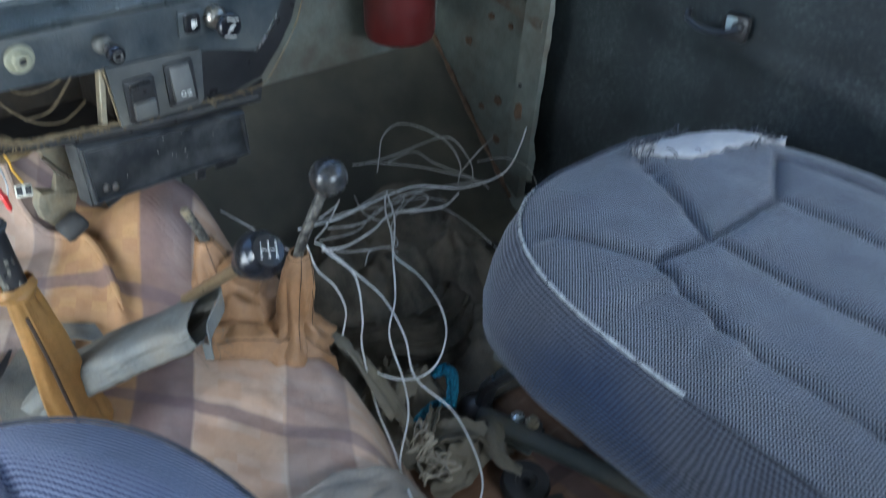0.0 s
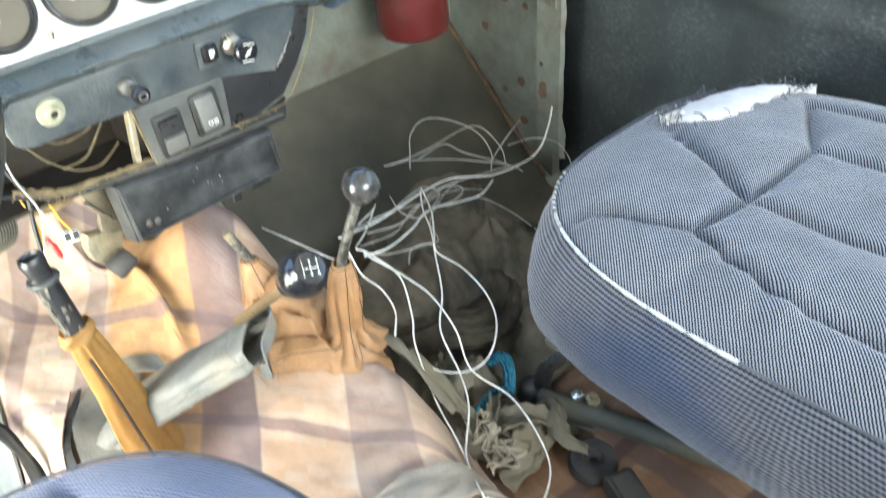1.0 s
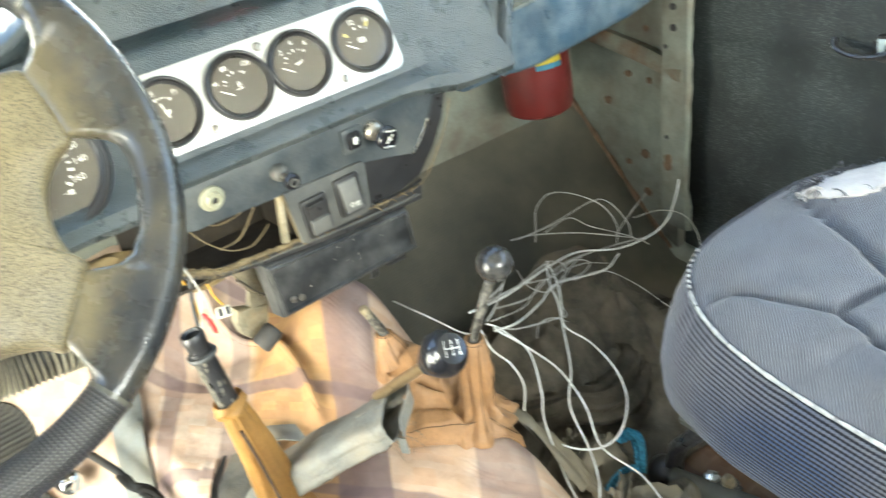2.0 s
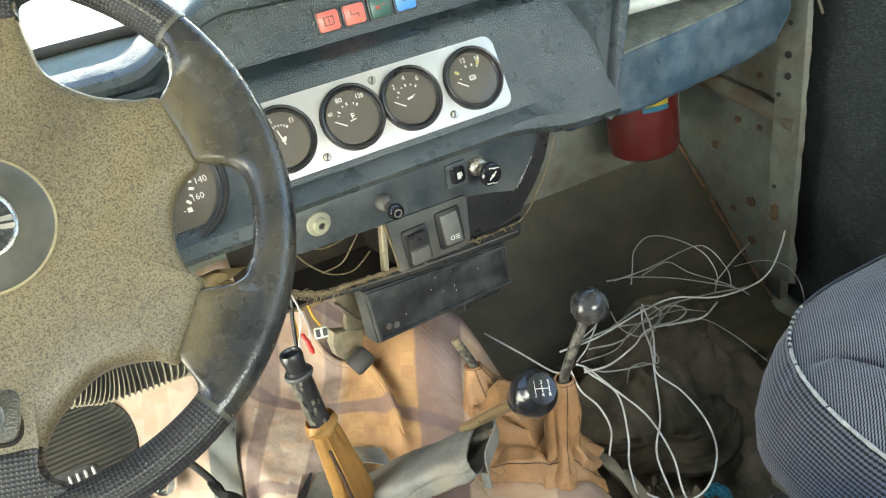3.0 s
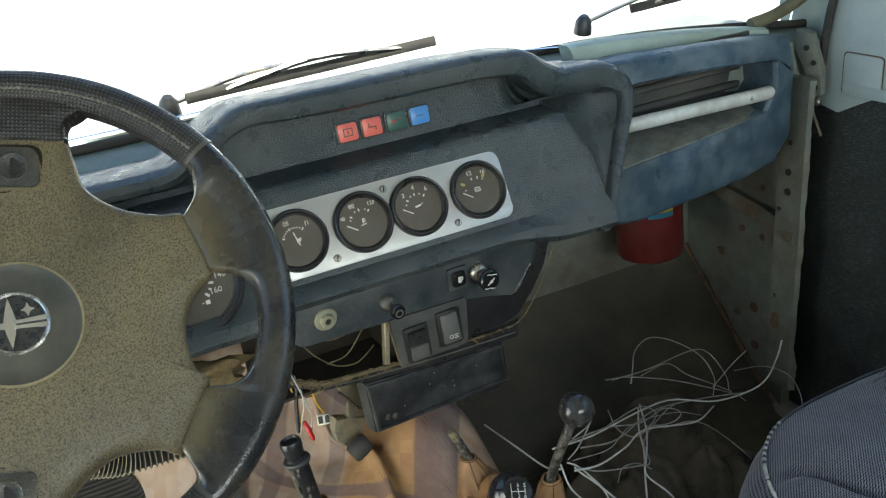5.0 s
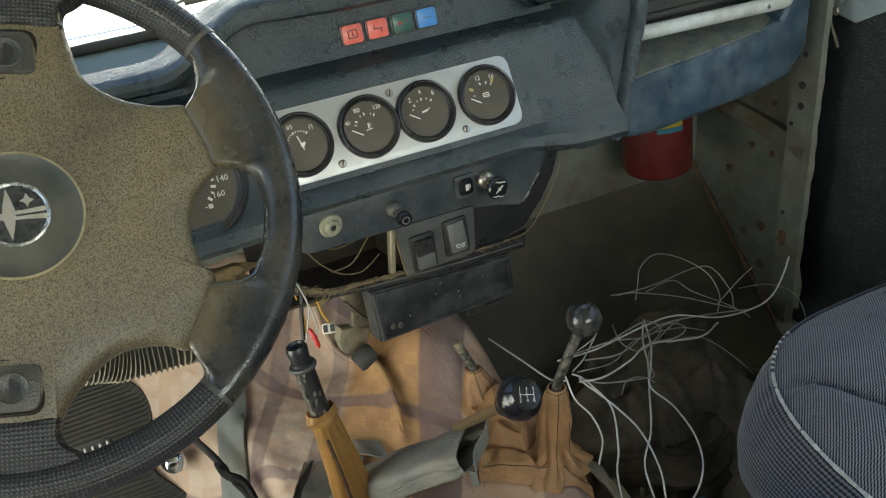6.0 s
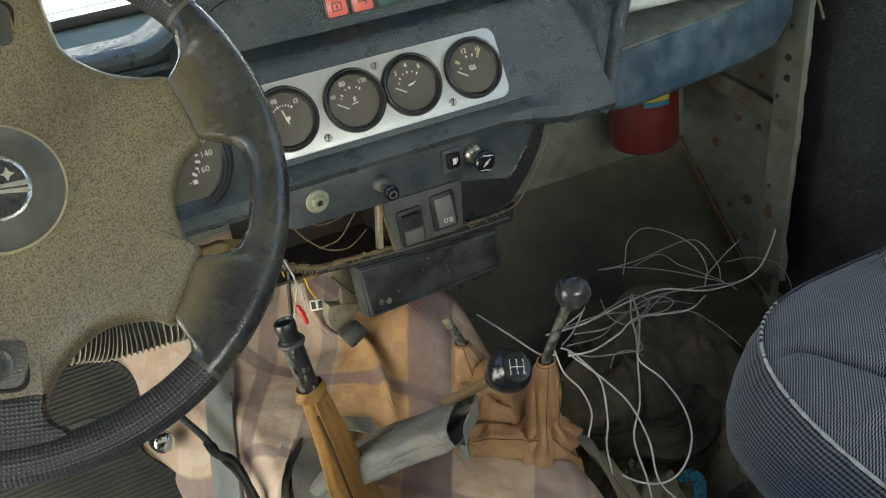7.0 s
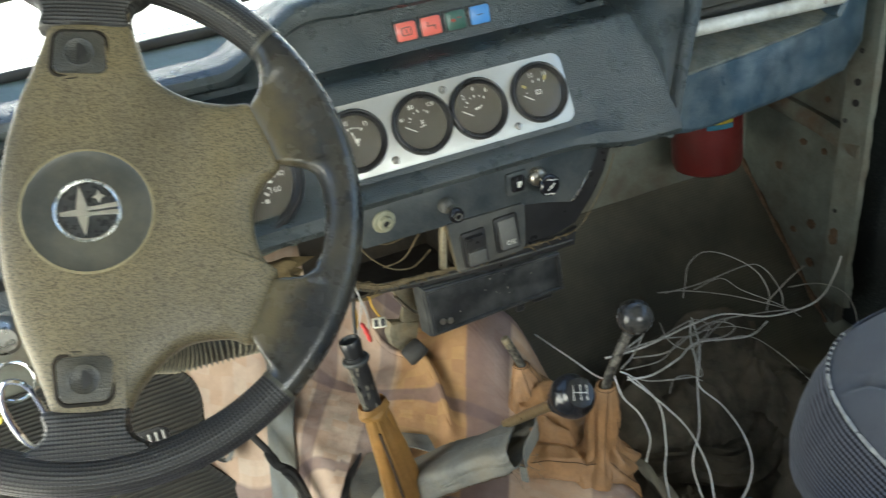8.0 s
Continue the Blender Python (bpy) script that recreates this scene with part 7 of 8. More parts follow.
def lever_skirt():
    """One crumpled skirt that both short gaiters are sewn to: a rolled front hem, slumped folds behind it."""
    left, right = V((0.040, 0.770, 0)), V((0.158, 0.704, 0))
    back = V((0.055, 0.125, 0))

    def skirt(u, v):
        q = left.lerp(right, u) + back * v + V((0.006 * math.sin(5 * u), -0.012 * math.sin(math.pi * u) * (1 - v), 0))
        q += V((0.010 * wob(u * 2.3, v * 2, 5, 1), 0.010 * wob(u * 2.3, v * 2, 9, 1), 0)) * min(1, 4 * v)
        side = smooth(0, 0.16, u) * smooth(1, 0.90, u)
        rise = 0.005 + 0.021 * smooth(0.0, 0.10, v) * (0.55 + 0.45 * side) + 0.026 * smooth(0.10, 0.55, v) * side * smooth(1.0, 0.75, v)
        hollow = 0.013 * math.exp(-((v - 0.20 - 0.10 * math.sin(4 * u + 1)) / 0.045) ** 2)
        ridge = 0.020 * max(0, 0.42 - abs(wob(u * 2.2 + 3, v * 1.6, 2, 1, 2)) * 1.6) - 0.014 * max(0, 1 - abs(wob(u * 2.6 + v, v * 2.4 + 2, 8, 1, 2)) * 5)
        return q.x, q.y, tunnel_z(q.x, q.y) + rise - hollow * side + ridge * smooth(0.02, 0.18, v) * smooth(1.0, 0.8, v)
    b = thing("gaiter_skirt", (0.11, 0.78, 0.27), "crumpled tan leatherette skirt round the foot of the transfer levers", "gaiter")
    part("skirt", sheet(skirt, 90, 80, 0.002), LEATHER, b)
    part("hem_stitch", tube([V(skirt(0.03 + 0.94 * k / 60, 0.075)) + V((0, -0.0004, 0.0004)) for k in range(61)], 0.0005, 5), SEAM, b)


lever_skirt()


def hand_lever():
    h = thing("hand_lever", (-0.105, 0.765, 0.27), "black pull lever in a stitched ochre gaiter", "lever")
    top, low, base = V((-0.1285, 0.782, 0.528)), V((-0.121, 0.772, 0.452)), V((-0.098, 0.765, 0.275))
    d = (top - low).normalized()
    part("grip", tube([low - d * 0.003, low, low.lerp(top, 0.5), top - d * 0.012], lambda t: 0.0098 + 0.0004 * t, 18), BLACK, h, "black grip with flaking paint")
    part("collar", lathe([(0.009, -0.021), (0.0128, -0.0205), (0.0138, -0.018), (0.0130, -0.0160), (0.009, -0.0155)], along(top, d), 28), PLASTIC_GREY, h, "dusty grey collar")
    part("button", lathe([(0, -0.016), (0.0092, -0.016), (0.0098, -0.006), (0.0104, -0.003), (0.0108, 0.002), (0.0098, 0.005), (0.0082, 0.0052), (0.0072, 0.0025), (0, 0.0020)], along(top, d), 28), BLACK, h)
    bm = bmesh.new()
    ax = d.cross(V((0, 1, 0))).normalized()
    ay = d.cross(ax).normalized()
    face = V((-0.75, -0.65, 0)).normalized()
    a0 = math.atan2(face.dot(ay), face.dot(ax))
    loops = []
    for k in range(15):
        t = k / 14
        wide = 0.75 + 0.35 * wob(t * 6, 1, 2, 1.0)
        c = low.lerp(top, 0.02 + 0.68 * t)
        loops.append([c + 0.0104 * (math.cos(a) * ax + math.sin(a) * ay) for a in (a0 - 0.35 + wide * (j / 8 - 0.5) for j in range(9))])
    rings(bm, loops, False, False)
    bmesh.ops.solidify(bm, geom=list(bm.faces), thickness=0.0006)
    part("bare_side", bm, CHIPPED, h, "pale side where the paint has flaked off")
    rng = random.Random(9)
    for k in range(9):
        a, t = a0 + rng.uniform(0.1, 1.6), rng.uniform(0.05, 0.7)
        q = frame_at(low.lerp(top, t) + 0.0099 * (math.cos(a) * ax + math.sin(a) * ay), -math.sin(a) * ax + math.cos(a) * ay, d)
        part("bare_patch", plate([(x * (0.6 + 0.7 * rng.random()), y * (0.6 + 0.7 * rng.random())) for x, y in rounded(0.0025, 0.005, 0.001, 3)], 0.0010, q), CHIPPED, h, "pale bare patch")
    part("boot", boot([low + d * 0.004, low.lerp(base, 0.3), low.lerp(base, 0.65), base], lambda t: 0.0130 + 0.017 * t, 1.0, 0.10, 11.0, 0.75, 56, 12, crumple=0.10), LEATHER_Y, h, "stitched ochre gaiter")
    part("seam", tube(spline([low.lerp(base, 0.12) + V((-0.005, -0.0150, 0)), low.lerp(base, 0.35) + V((-0.005, -0.0182, 0)), low.lerp(base, 0.7) + V((-0.007, -0.0230, 0)), base + V((-0.008, -0.0275, 0))], 8), 0.0016, 6), SEAM, h)
    part("cuff", boot([low + d * 0.006, low, low - d * 0.008], lambda t: 0.0145 + 0.002 * math.sin(3 * t), 2.0, 0.12, 5.0, 0.8, 30, 4), LEATHER_Y, h, "frayed top edge")


hand_lever()


def brake_rod():
    b = thing("black_rod", (-0.22, 0.88, 0.3), "bent black rod with a rubber grommet beside the tunnel", "rod")
    part("rod", tube(spline([(-0.246, 1.075, 0.262), (-0.238, 1.045, 0.265), (-0.222, 0.992, 0.266), (-0.219, 0.975, 0.264)], 6), 0.0046, 10), RUBBER, b)
    part("sleeve", boot([(-0.222, 0.985, 0.264), (-0.216, 0.962, 0.262), (-0.206, 0.945, 0.260), (-0.198, 0.90, 0.262), (-0.196, 0.85, 0.258), (-0.205, 0.80, 0.245)], lambda t: 0.0050 + 0.0018 * math.sin(3 * t) + 0.0010 * math.sin(17 * t), 1.5, 0.2, 6.0, 1.0, 24, 6), RUBBER, b, "crumpled black rubber sleeve")
    part("pin", lathe([(0, -0.020), (0.014, -0.020), (0.015, 0.0), (0.0135, 0.004)], along((-0.271, 1.058, 0.232), (0.15, -0.6, 0.3)), 24), BLACK, b)
    part("pin_cap", lathe([(0, 0.002), (0.0140, 0.003), (0.0135, 0.007), (0.009, 0.010), (0, 0.011)], along((-0.271, 1.058, 0.232), (0.15, -0.6, 0.3)), 24), CHROME, b, "bright steel pin cap")


brake_rod()
# ---- seats ----
def seat(name, label, cx, yf, yb, hw, z0, cloth, tear, n=256):
    s = thing(name, (cx, (yf + yb) / 2, 0.08), label, "car seat", group="front seats")
    mid = V((cx, (yf + yb) / 2, 0))
    L = (yf - yb) / 2

    def rim(k, ex=3.1):
        a = 2 * math.pi * k / n
        c, q = math.cos(a), math.sin(a)
        e = 2 / ex
        return V((math.copysign(abs(c) ** e, c) * hw, math.copysign(abs(q) ** e, q) * L, 0))
    seams = [((-0.20, yf - 0.060), (-0.150, yf - 0.085)), ((-0.150, yf - 0.085), (-0.132, yf - 0.180)), ((-0.132, yf - 0.180), (-0.070, yf - 0.194)), ((-0.070, yf - 0.194), (-0.030, yf - 0.130)), ((-0.030, yf - 0.130), (0.010, yf - 0.055)), ((-0.070, yf - 0.194), (0.050, yf - 0.191)),
             ((0.050, yf - 0.191), (0.134, yf - 0.142)), ((0.050, yf - 0.191), (0.060, yb)), ((-0.070, yf - 0.194), (-0.060, yf - 0.36)), ((-0.132, yf - 0.180), (-0.147, yf - 0.222)), ((-0.147, yf - 0.222), (-0.160, yf - 0.279)), ((-0.160, yf - 0.279), (-0.170, yb)), ((0.134, yf - 0.142), (0.15, yb))]
    if not tear:
        seams = [((-0.10, yf), (-0.098, yf - 0.158)), ((-0.098, yf - 0.158), (-0.105, yb)), ((0.115, yf - 0.02), (0.11, yb)), ((-0.098, yf - 0.158), (0.11, yf - 0.158))]
    pulls = [(-0.205, -0.035), (-0.245, 0.02), (-0.285, 0.01)] if tear else []

    def near(x, y):
        best = 9.0
        for (ax, ay), (bx, by) in seams:
            dx, dy = bx - ax, by - ay
            t = min(max(((x - ax) * dx + (y - ay) * dy) / (dx * dx + dy * dy), 0), 1)
            best = min(best, math.hypot(x - ax - t * dx, y - ay - t * dy))
        return best

    def pull(x, y):
        out = 0.0
        for at, lean in pulls:
            q = y - at - lean * math.sin(14 * (x + 0.15))
            out += 0.0035 * (math.exp(-(q / 0.011) ** 2) - 0.9 * math.exp(-((q + 0.014) / 0.008) ** 2)) * smooth(-0.215, -0.19, x) * smooth(-0.115, -0.155, x)
        return out

    def height(x, y, sc):
        d = near(x - cx, y)
        edge = 1 - sc
        return z0 + 0.034 * (1 - sc**4) + 0.007 * (1 - math.exp(-d / 0.016)) * min(1, edge * 7) - 0.007 * math.exp(-(d / 0.0055) ** 2) * min(1, edge * 9) + pull(x - cx, y - yf) * min(1, edge * 8) + 0.004 * wob(x, y, 1, 9) * min(1, edge * 5) + 0.02 * smooth(0.05, 0.24, abs(x - cx)) * min(1, edge * 4) * 0.6
    bm = bmesh.new()
    uv = bm.loops.layers.uv.verify()
    scales = [0.02] + [k / 110 for k in range(4, 110)] + [0.993, 1.0]
    loops = []
    for sc in scales:
        loop = []
        for k in range(n):
            p = mid + rim(k) * sc
            p.z = height(p.x, p.y, sc)
            loop.append(p)
        loops.append(loop)
    rings(bm, loops, True, True)
    for f in bm.faces:
        for loop in f.loops:
            loop[uv].uv = (loop.vert.co.x - cx + 0.235, loop.vert.co.y)
    cushion = part("cushion", bm, cloth, s, "blue and white woven seat cloth with pulled seams")
    bm = bmesh.new()
    uv = bm.loops.layers.uv.verify()
    loops = []
    for sc, z, ex in ((1.0, z0, 3.1), (1.014, z0 - 0.010, 3.2), (1.032, z0 - 0.03, 3.4), (1.042, z0 - 0.06, 3.7), (1.034, z0 - 0.09, 4.2), (1.006, z0 - 0.118, 4.8), (0.95, z0 - 0.138, 5.2)):
        loops.append([mid + rim(k, ex) * sc + V((0, 0, z + 0.003 * wob(k / 9, z * 20, 2, 1))) for k in range(n)])
    g = rings(bm, loops, True, True)
    arc = [0.0]
    for k in range(n):
        arc.append(arc[-1] + (rim(k + 1) - rim(k)).length)
    index = {v: (k, j) for j, row in enumerate(g) for k, v in enumerate(row)}
    for f in bm.faces:
        ks = [index[v][0] for v in f.verts]
        for loop in f.loops:
            k = index[loop.vert][0]
            if k == 0 and max(ks) > 2:
                k = n
            loop[uv].uv = (arc[k], loop.vert.co.z)
    part("side_panel", bm, SEAT_SIDE, s, "dark ribbed cloth side of the cushion")
    k0, k1 = round(n * 0.362), round(n * 0.494)
    line = [mid + rim(k) * 1.006 + V((0, 0, z0 + 0.001)) for k in range(n)]
    part("piping", tube(line, 0.0015, 8, closed=True), THREAD, s, "dark piping worn of its cover")
    part("worn_piping", tube(line[k0:k1], lambda t: 0.0018 + 0.0002 * math.sin(40 * t) + 0.0002 * math.sin(97 * t), 8), PIPING, s, "white piping worn through to the cord")
    rng = random.Random(7)
    bm = bmesh.new()
    for k in range(round(n * 0.30), round(n * 0.362), 1):
        if k % 3 == 0 and rng.random() < 0.8:
            p = line[k]
            tube([p + V((0, 0, 0.001)), line[k + 1] + V((0, 0, 0.001))], 0.0018, 6, bm)
    tagged(part("piping_stitch", bm, PIPING, s, "broken white stitches"), kind="stuff")
    # steel frame with four legs
    bm = bmesh.new()
    for x in (-hw + 0.05, hw - 0.05):
        tube([V((cx + x, yb + 0.05, z0 - 0.16)), V((cx + x, yf - 0.05, z0 - 0.155))], 0.012, 8, bm)
    for y in (yb + 0.06, yf - 0.06):
        tube([V((cx - hw + 0.05, y, z0 - 0.16)), V((cx + hw - 0.05, y, z0 - 0.16))], 0.012, 8, bm)
    part("seat_frame", bm, OLIVE, s, "olive painted steel seat frame")
    for x in (-hw + 0.055, hw - 0.055):
        for y in (yb + 0.08, yf - 0.07):
            lx, ly = (0.337, 0.657) if tear and x < 0 and y > (yf + yb) / 2 else (cx + x, y)
            part("leg", tube([V((lx, ly, 0.088)), V((lx + 0.004, ly - 0.008, 0.15)), V((cx + x, min(ly - 0.012, yf - 0.075), z0 - 0.16))], 0.013, 8, flat=0.7), BLACK, s)
    if tear:
        inner = spline([(0.462, 0.588, 0), (0.482, 0.541, 0), (0.515, 0.531, 0), (0.560, 0.521, 0), (0.612, 0.508, 0)], 10)
        outer = spline([(0.462, 0.592, 0), (0.490, 0.598, 0), (0.530, 0.590, 0), (0.582, 0.560, 0), (0.616, 0.512, 0)], 10)

        def at(line, u):
            q = u * (len(line) - 1)
            i = min(int(q), len(line) - 2)
            return line[i].lerp(line[i + 1], q - i)

        def over(p):
            q = p - mid
            sc = (abs(q.x / hw) ** 3.1 + abs(q.y / L) ** 3.1) ** (1 / 3.1)
            return height(p.x, p.y, min(sc, 1.0))

        def foam(u, v):
            p = at(inner, u).lerp(at(outer, u), v) + V((0.004 * wob(u * 14, v * 3, 1, 1), 0.004 * wob(u * 14, v * 3, 6, 1), 0))
            rise = math.sin(math.pi * min(max(u, 0), 1)) ** 0.5 * math.sin(math.pi * (0.06 + 0.9 * v)) ** 0.6
            p.z = over(p) + 0.0012 + 0.007 * rise + 0.0015 * wob(p.x, p.y, 0, 60)
            return p
        part("foam", sheet(foam, 60, 20, 0.01), FOAM, s, "torn open white seat foam")

        bm = bmesh.new()
        for k in range(120):
            far = rng.random() < 0.92
            u = rng.random() if far else rng.random() ** 1.5
            p = V(at(outer if far else inner, u)) + V((rng.uniform(-0.004, 0.004), rng.uniform(-0.004, 0.004), 0))
            p.z = over(p) + 0.002
            q = p + V((rng.uniform(-0.016, 0.012), rng.uniform(-0.010, 0.016), rng.uniform(-0.004, 0.006) if far else rng.uniform(0.0, 0.005)))
            tube(spline([p, p.lerp(q, 0.5) + V((rng.uniform(-0.004, 0.004), 0, rng.uniform(0.002, 0.010))), q], 3), rng.uniform(0.0004, 0.0009), 4, bm)
        tagged(part("frayed_thread", bm, THREAD, s, "frayed blue threads"), kind="stuff")
    return s


seat("passenger_seat", "blue and white striped passenger seat cushion with torn foam corner", 0.443, 0.634, -0.02, 0.216, 0.450, SEAT_TOP, True, 400)
seat("driver_seat", "blue and white herringbone driver seat cushion", -0.312, 0.648, 0.0, 0.240, 0.450, SEAT_HERR, False)


def seat_rail():
    r = thing("seat_rail", (0.37, 0.5, 0.09), "olive painted steel seat rail with bolts on the floor", "seat rail")
    part("rail", tube([V((0.325, 0.645, 0.112)), V((0.385, 0.48, 0.108)), V((0.46, 0.25, 0.104))], 0.013, 12), OLIVE, r)
    part("plate", new_box((0.05, 0.05, 0.006), pose(0.355, 0.60, 0.093, 0, 0, 20), 0.002, 1), OLIVE, r)
    part("bolt", lathe([(0, 0), (0.009, 0), (0.009, 0.008), (0, 0.010)], pose(0.352, 0.605, 0.118), 6), STEEL, r)
    part("washer", lathe([(0, 0), (0.014, 0), (0.014, 0.002), (0, 0.002)], pose(0.358, 0.586, 0.119), 20), GRIMY_DARK, r)
    part("nut", lathe([(0, 0), (0.009, 0), (0.009, 0.008), (0.005, 0.009), (0.005, 0.014), (0, 0.014)], pose(0.358, 0.586, 0.121), 6), GRIMY, r)
    part("foot_block", lathe([(0, 0), (0.020, 0), (0.024, 0.006), (0.022, 0.020), (0.013, 0.030), (0, 0.032)], pose(0.334, 0.662, 0.090, 6, -4, 0), 20), BLACK, r, "dark plastic foot at the end of the rail")


seat_rail()


def rubber_wheel():
    w = thing("rubber_disc", (0.303, 0.540, 0.088), "dusty black rubber disc with a centre hole on the floor", "rubber disc")
    part("disc", lathe([(0.006, 0), (0.027, 0), (0.030, 0.004), (0.030, 0.013), (0.027, 0.018), (0.014, 0.019), (0.012, 0.015), (0.006, 0.015)], pose(0.303, 0.540, 0.089, 8, -6, 0), 36), RUBBER, w)
    part("hub", lathe([(0, 0.004), (0.0062, 0.004), (0.0062, 0.008), (0, 0.008)], pose(0.303, 0.540, 0.089, 8, -6, 0), 16), BLACK, w)


rubber_wheel()
bm = new_box((0.036, 0.062, 0.028), pose(0.288, 0.474, 0.103, 0, 0, -22), 0.004, 2)
box(bm, (0.026, 0.05, 0.004), pose(0.288, 0.474, 0.118, 0, 0, -22), 0.001, 1)
solo("black_box", bm, RUBBER, "small black plastic box on the checked floor cloth", "box")


# ---- heaps of cloth ----
def heap_mesh(at, size, h, seed, folds=9.0, rim=0.25, nu=70):
    """A crumpled cloth lying over the floor: an uneven outline, folds and thickness."""
    def fn(u, v):
        a, b = 2 * u - 1, 2 * v - 1
        x, y = at[0] + a * size[0], at[1] + b * size[1]
        r = math.hypot(a, b) * (1 + rim * wob(a * 1.5, b * 1.5, seed, 1.0))
        m = smooth(1.05, 0.25, r)
        floor = max(TOE(y), 0.088)
        base = floor + max(0.0, 0.21 + 0.5 * (y - 0.97) - floor) * smooth(1.02, 0.70, r) + 0.008
        fold = abs(wob(x, y, seed, folds, 3)) * 1.1 + 0.5 * abs(wob(x + 3, y, seed, folds * 2.4, 2))
        return x + 0.02 * wob(x, y, seed + 5, 12), y + 0.02 * wob(x, y, seed + 9, 12), base + h * m * (0.55 + 0.9 * fold) + 0.008 * fold
    return sheet(fn, nu, nu, 0.003)


def heap(name, at, size, h, seed, material, label, category, folds=9.0, rim=0.25, nu=70):
    return solo(name, heap_mesh(at, size, h, seed, folds, rim, nu), material, label, category)


jacket = thing("work_jacket", (0.395, 0.855, 0.10), "crumpled dark work jacket with a sleeve on the passenger floor", "jacket")
part("body", heap_mesh((0.395, 0.845), (0.20, 0.185), 0.040, 2.0, 9.0, 0.25, 120), DARK_CLOTH, jacket)
part("sleeve", boot([(0.250, 0.845, 0.125), (0.285, 0.800, 0.136), (0.325, 0.765, 0.138), (0.375, 0.765, 0.138), (0.425, 0.800, 0.138), (0.445, 0.850, 0.138)], lambda t: 0.034 + 0.008 * math.sin(3 * t), 1.3, 0.12, 7.0, 0.8, 64, 14, crumple=0.30), DARK_CLOTH, jacket, "folded dark sleeve")
part("sleeve", boot([(0.345, 0.880, 0.150), (0.405, 0.872, 0.152), (0.465, 0.855, 0.145), (0.520, 0.835, 0.138), (0.550, 0.800, 0.120)], lambda t: 0.032 + 0.006 * t, 1.3, 0.12, 3.0, 0.7, 64, 14, crumple=0.32), DARK_CLOTH, jacket, "folded dark sleeve")
part("zip", tube(spline([(0.372, 0.862, 0.186), (0.385, 0.872, 0.190), (0.392, 0.885, 0.190), (0.402, 0.905, 0.186)], 5), 0.004, 6, flat=0.4), FELT_PALE, jacket, "dull brass zip edge")
heap("grey_rag", (0.262, 0.715), (0.065, 0.075), 0.05, 6.0, GREY_CLOTH, "crumpled grey rag beside the tunnel", "rag", 20.0, nu=90)
heap("grey_rag", (0.265, 0.618), (0.050, 0.040), 0.030, 9.0, GREY_CLOTH, "crumpled grey rag under the wires", "rag", 18.0, nu=60)
solo("blue_cloth", boot([(0.306, 0.708, 0.146), (0.312, 0.700, 0.156), (0.312, 0.688, 0.152), (0.304, 0.676, 0.138), (0.294, 0.666, 0.126)], lambda t: 0.0115 - 0.002 * t, 1.4, 0.16, 5.0, 0.6, 36, 8, crumple=0.28), BLUE_CLOTH, "scrap of turquoise knitted cloth in the rags", "cloth")
solo("blue_cloth", boot([(0.285, 0.668, 0.140), (0.268, 0.671, 0.146), (0.250, 0.668, 0.146), (0.234, 0.664, 0.140)], lambda t: 0.0060 - 0.0015 * math.sin(5 * t), 1.4, 0.2, 3.0, 0.6, 24, 8, crumple=0.3), BLUE_CLOTH, "frayed strand of turquoise knitted cloth", "cloth")


def scrap(pts, w, curl, seed, label):
    """A torn strip of cloth that curls across its width, with ragged long edges."""
    line = spline(pts, 10)

    def fn(u, v):
        k = min(round(u * (len(line) - 1)), len(line) - 2)
        p, d = line[k], (line[k + 1] - line[k]).normalized()
        side = d.cross(V((0, 0, 1))).normalized()
        b = 2 * v - 1
        half = w * (0.55 + 0.45 * math.sin(math.pi * min(1, 0.12 + u))) * (1 + 0.25 * wob(u * 9, b, seed, 1.3))
        return p + side * half * b + V((0, 0, curl * half * (b * b - 0.4) + 0.0035 * wob(u * 5, b * 2, seed + 2, 1.2)))
    solo("cloth_scrap", sheet(fn, len(line) - 1, 12, 0.0018), GREY_CLOTH, label, "cloth scrap", group="torn cloth scraps")


scrap([(0.268, 0.668, 0.135), (0.262, 0.660, 0.150), (0.240, 0.643, 0.147), (0.214, 0.622, 0.132)], 0.008, 1.1, 1.0, "narrow upright strip of torn grey cloth")
scrap([(0.285, 0.628, 0.112), (0.312, 0.617, 0.132), (0.298, 0.594, 0.134), (0.291, 0.572, 0.126), (0.306, 0.548, 0.108)], 0.013, -0.9, 4.0, "curled leaf of torn grey cloth beside the rail")
scrap([(0.232, 0.640, 0.126), (0.255, 0.622, 0.146), (0.282, 0.606, 0.142), (0.300, 0.585, 0.118)], 0.017, 0.8, 7.0, "folded piece of torn grey cloth")
scrap([(0.212, 0.690, 0.160), (0.240, 0.700, 0.168), (0.268, 0.708, 0.164), (0.296, 0.716, 0.142)], 0.014, -0.8, 11.0, "folded piece of torn grey cloth")
scrap([(0.196, 0.735, 0.225), (0.208, 0.705, 0.195), (0.216, 0.672, 0.165), (0.222, 0.640, 0.140)], 0.011, -0.7, 15.0, "long strip of torn grey cloth beside the tunnel")


def strap(pts, w, material, label):
    solo("cloth_strip", tube(spline(pts, 8), lambda t: w * (0.8 + 0.3 * math.sin(9 * t)), 8, flat=0.3), material, label, "cloth strip")


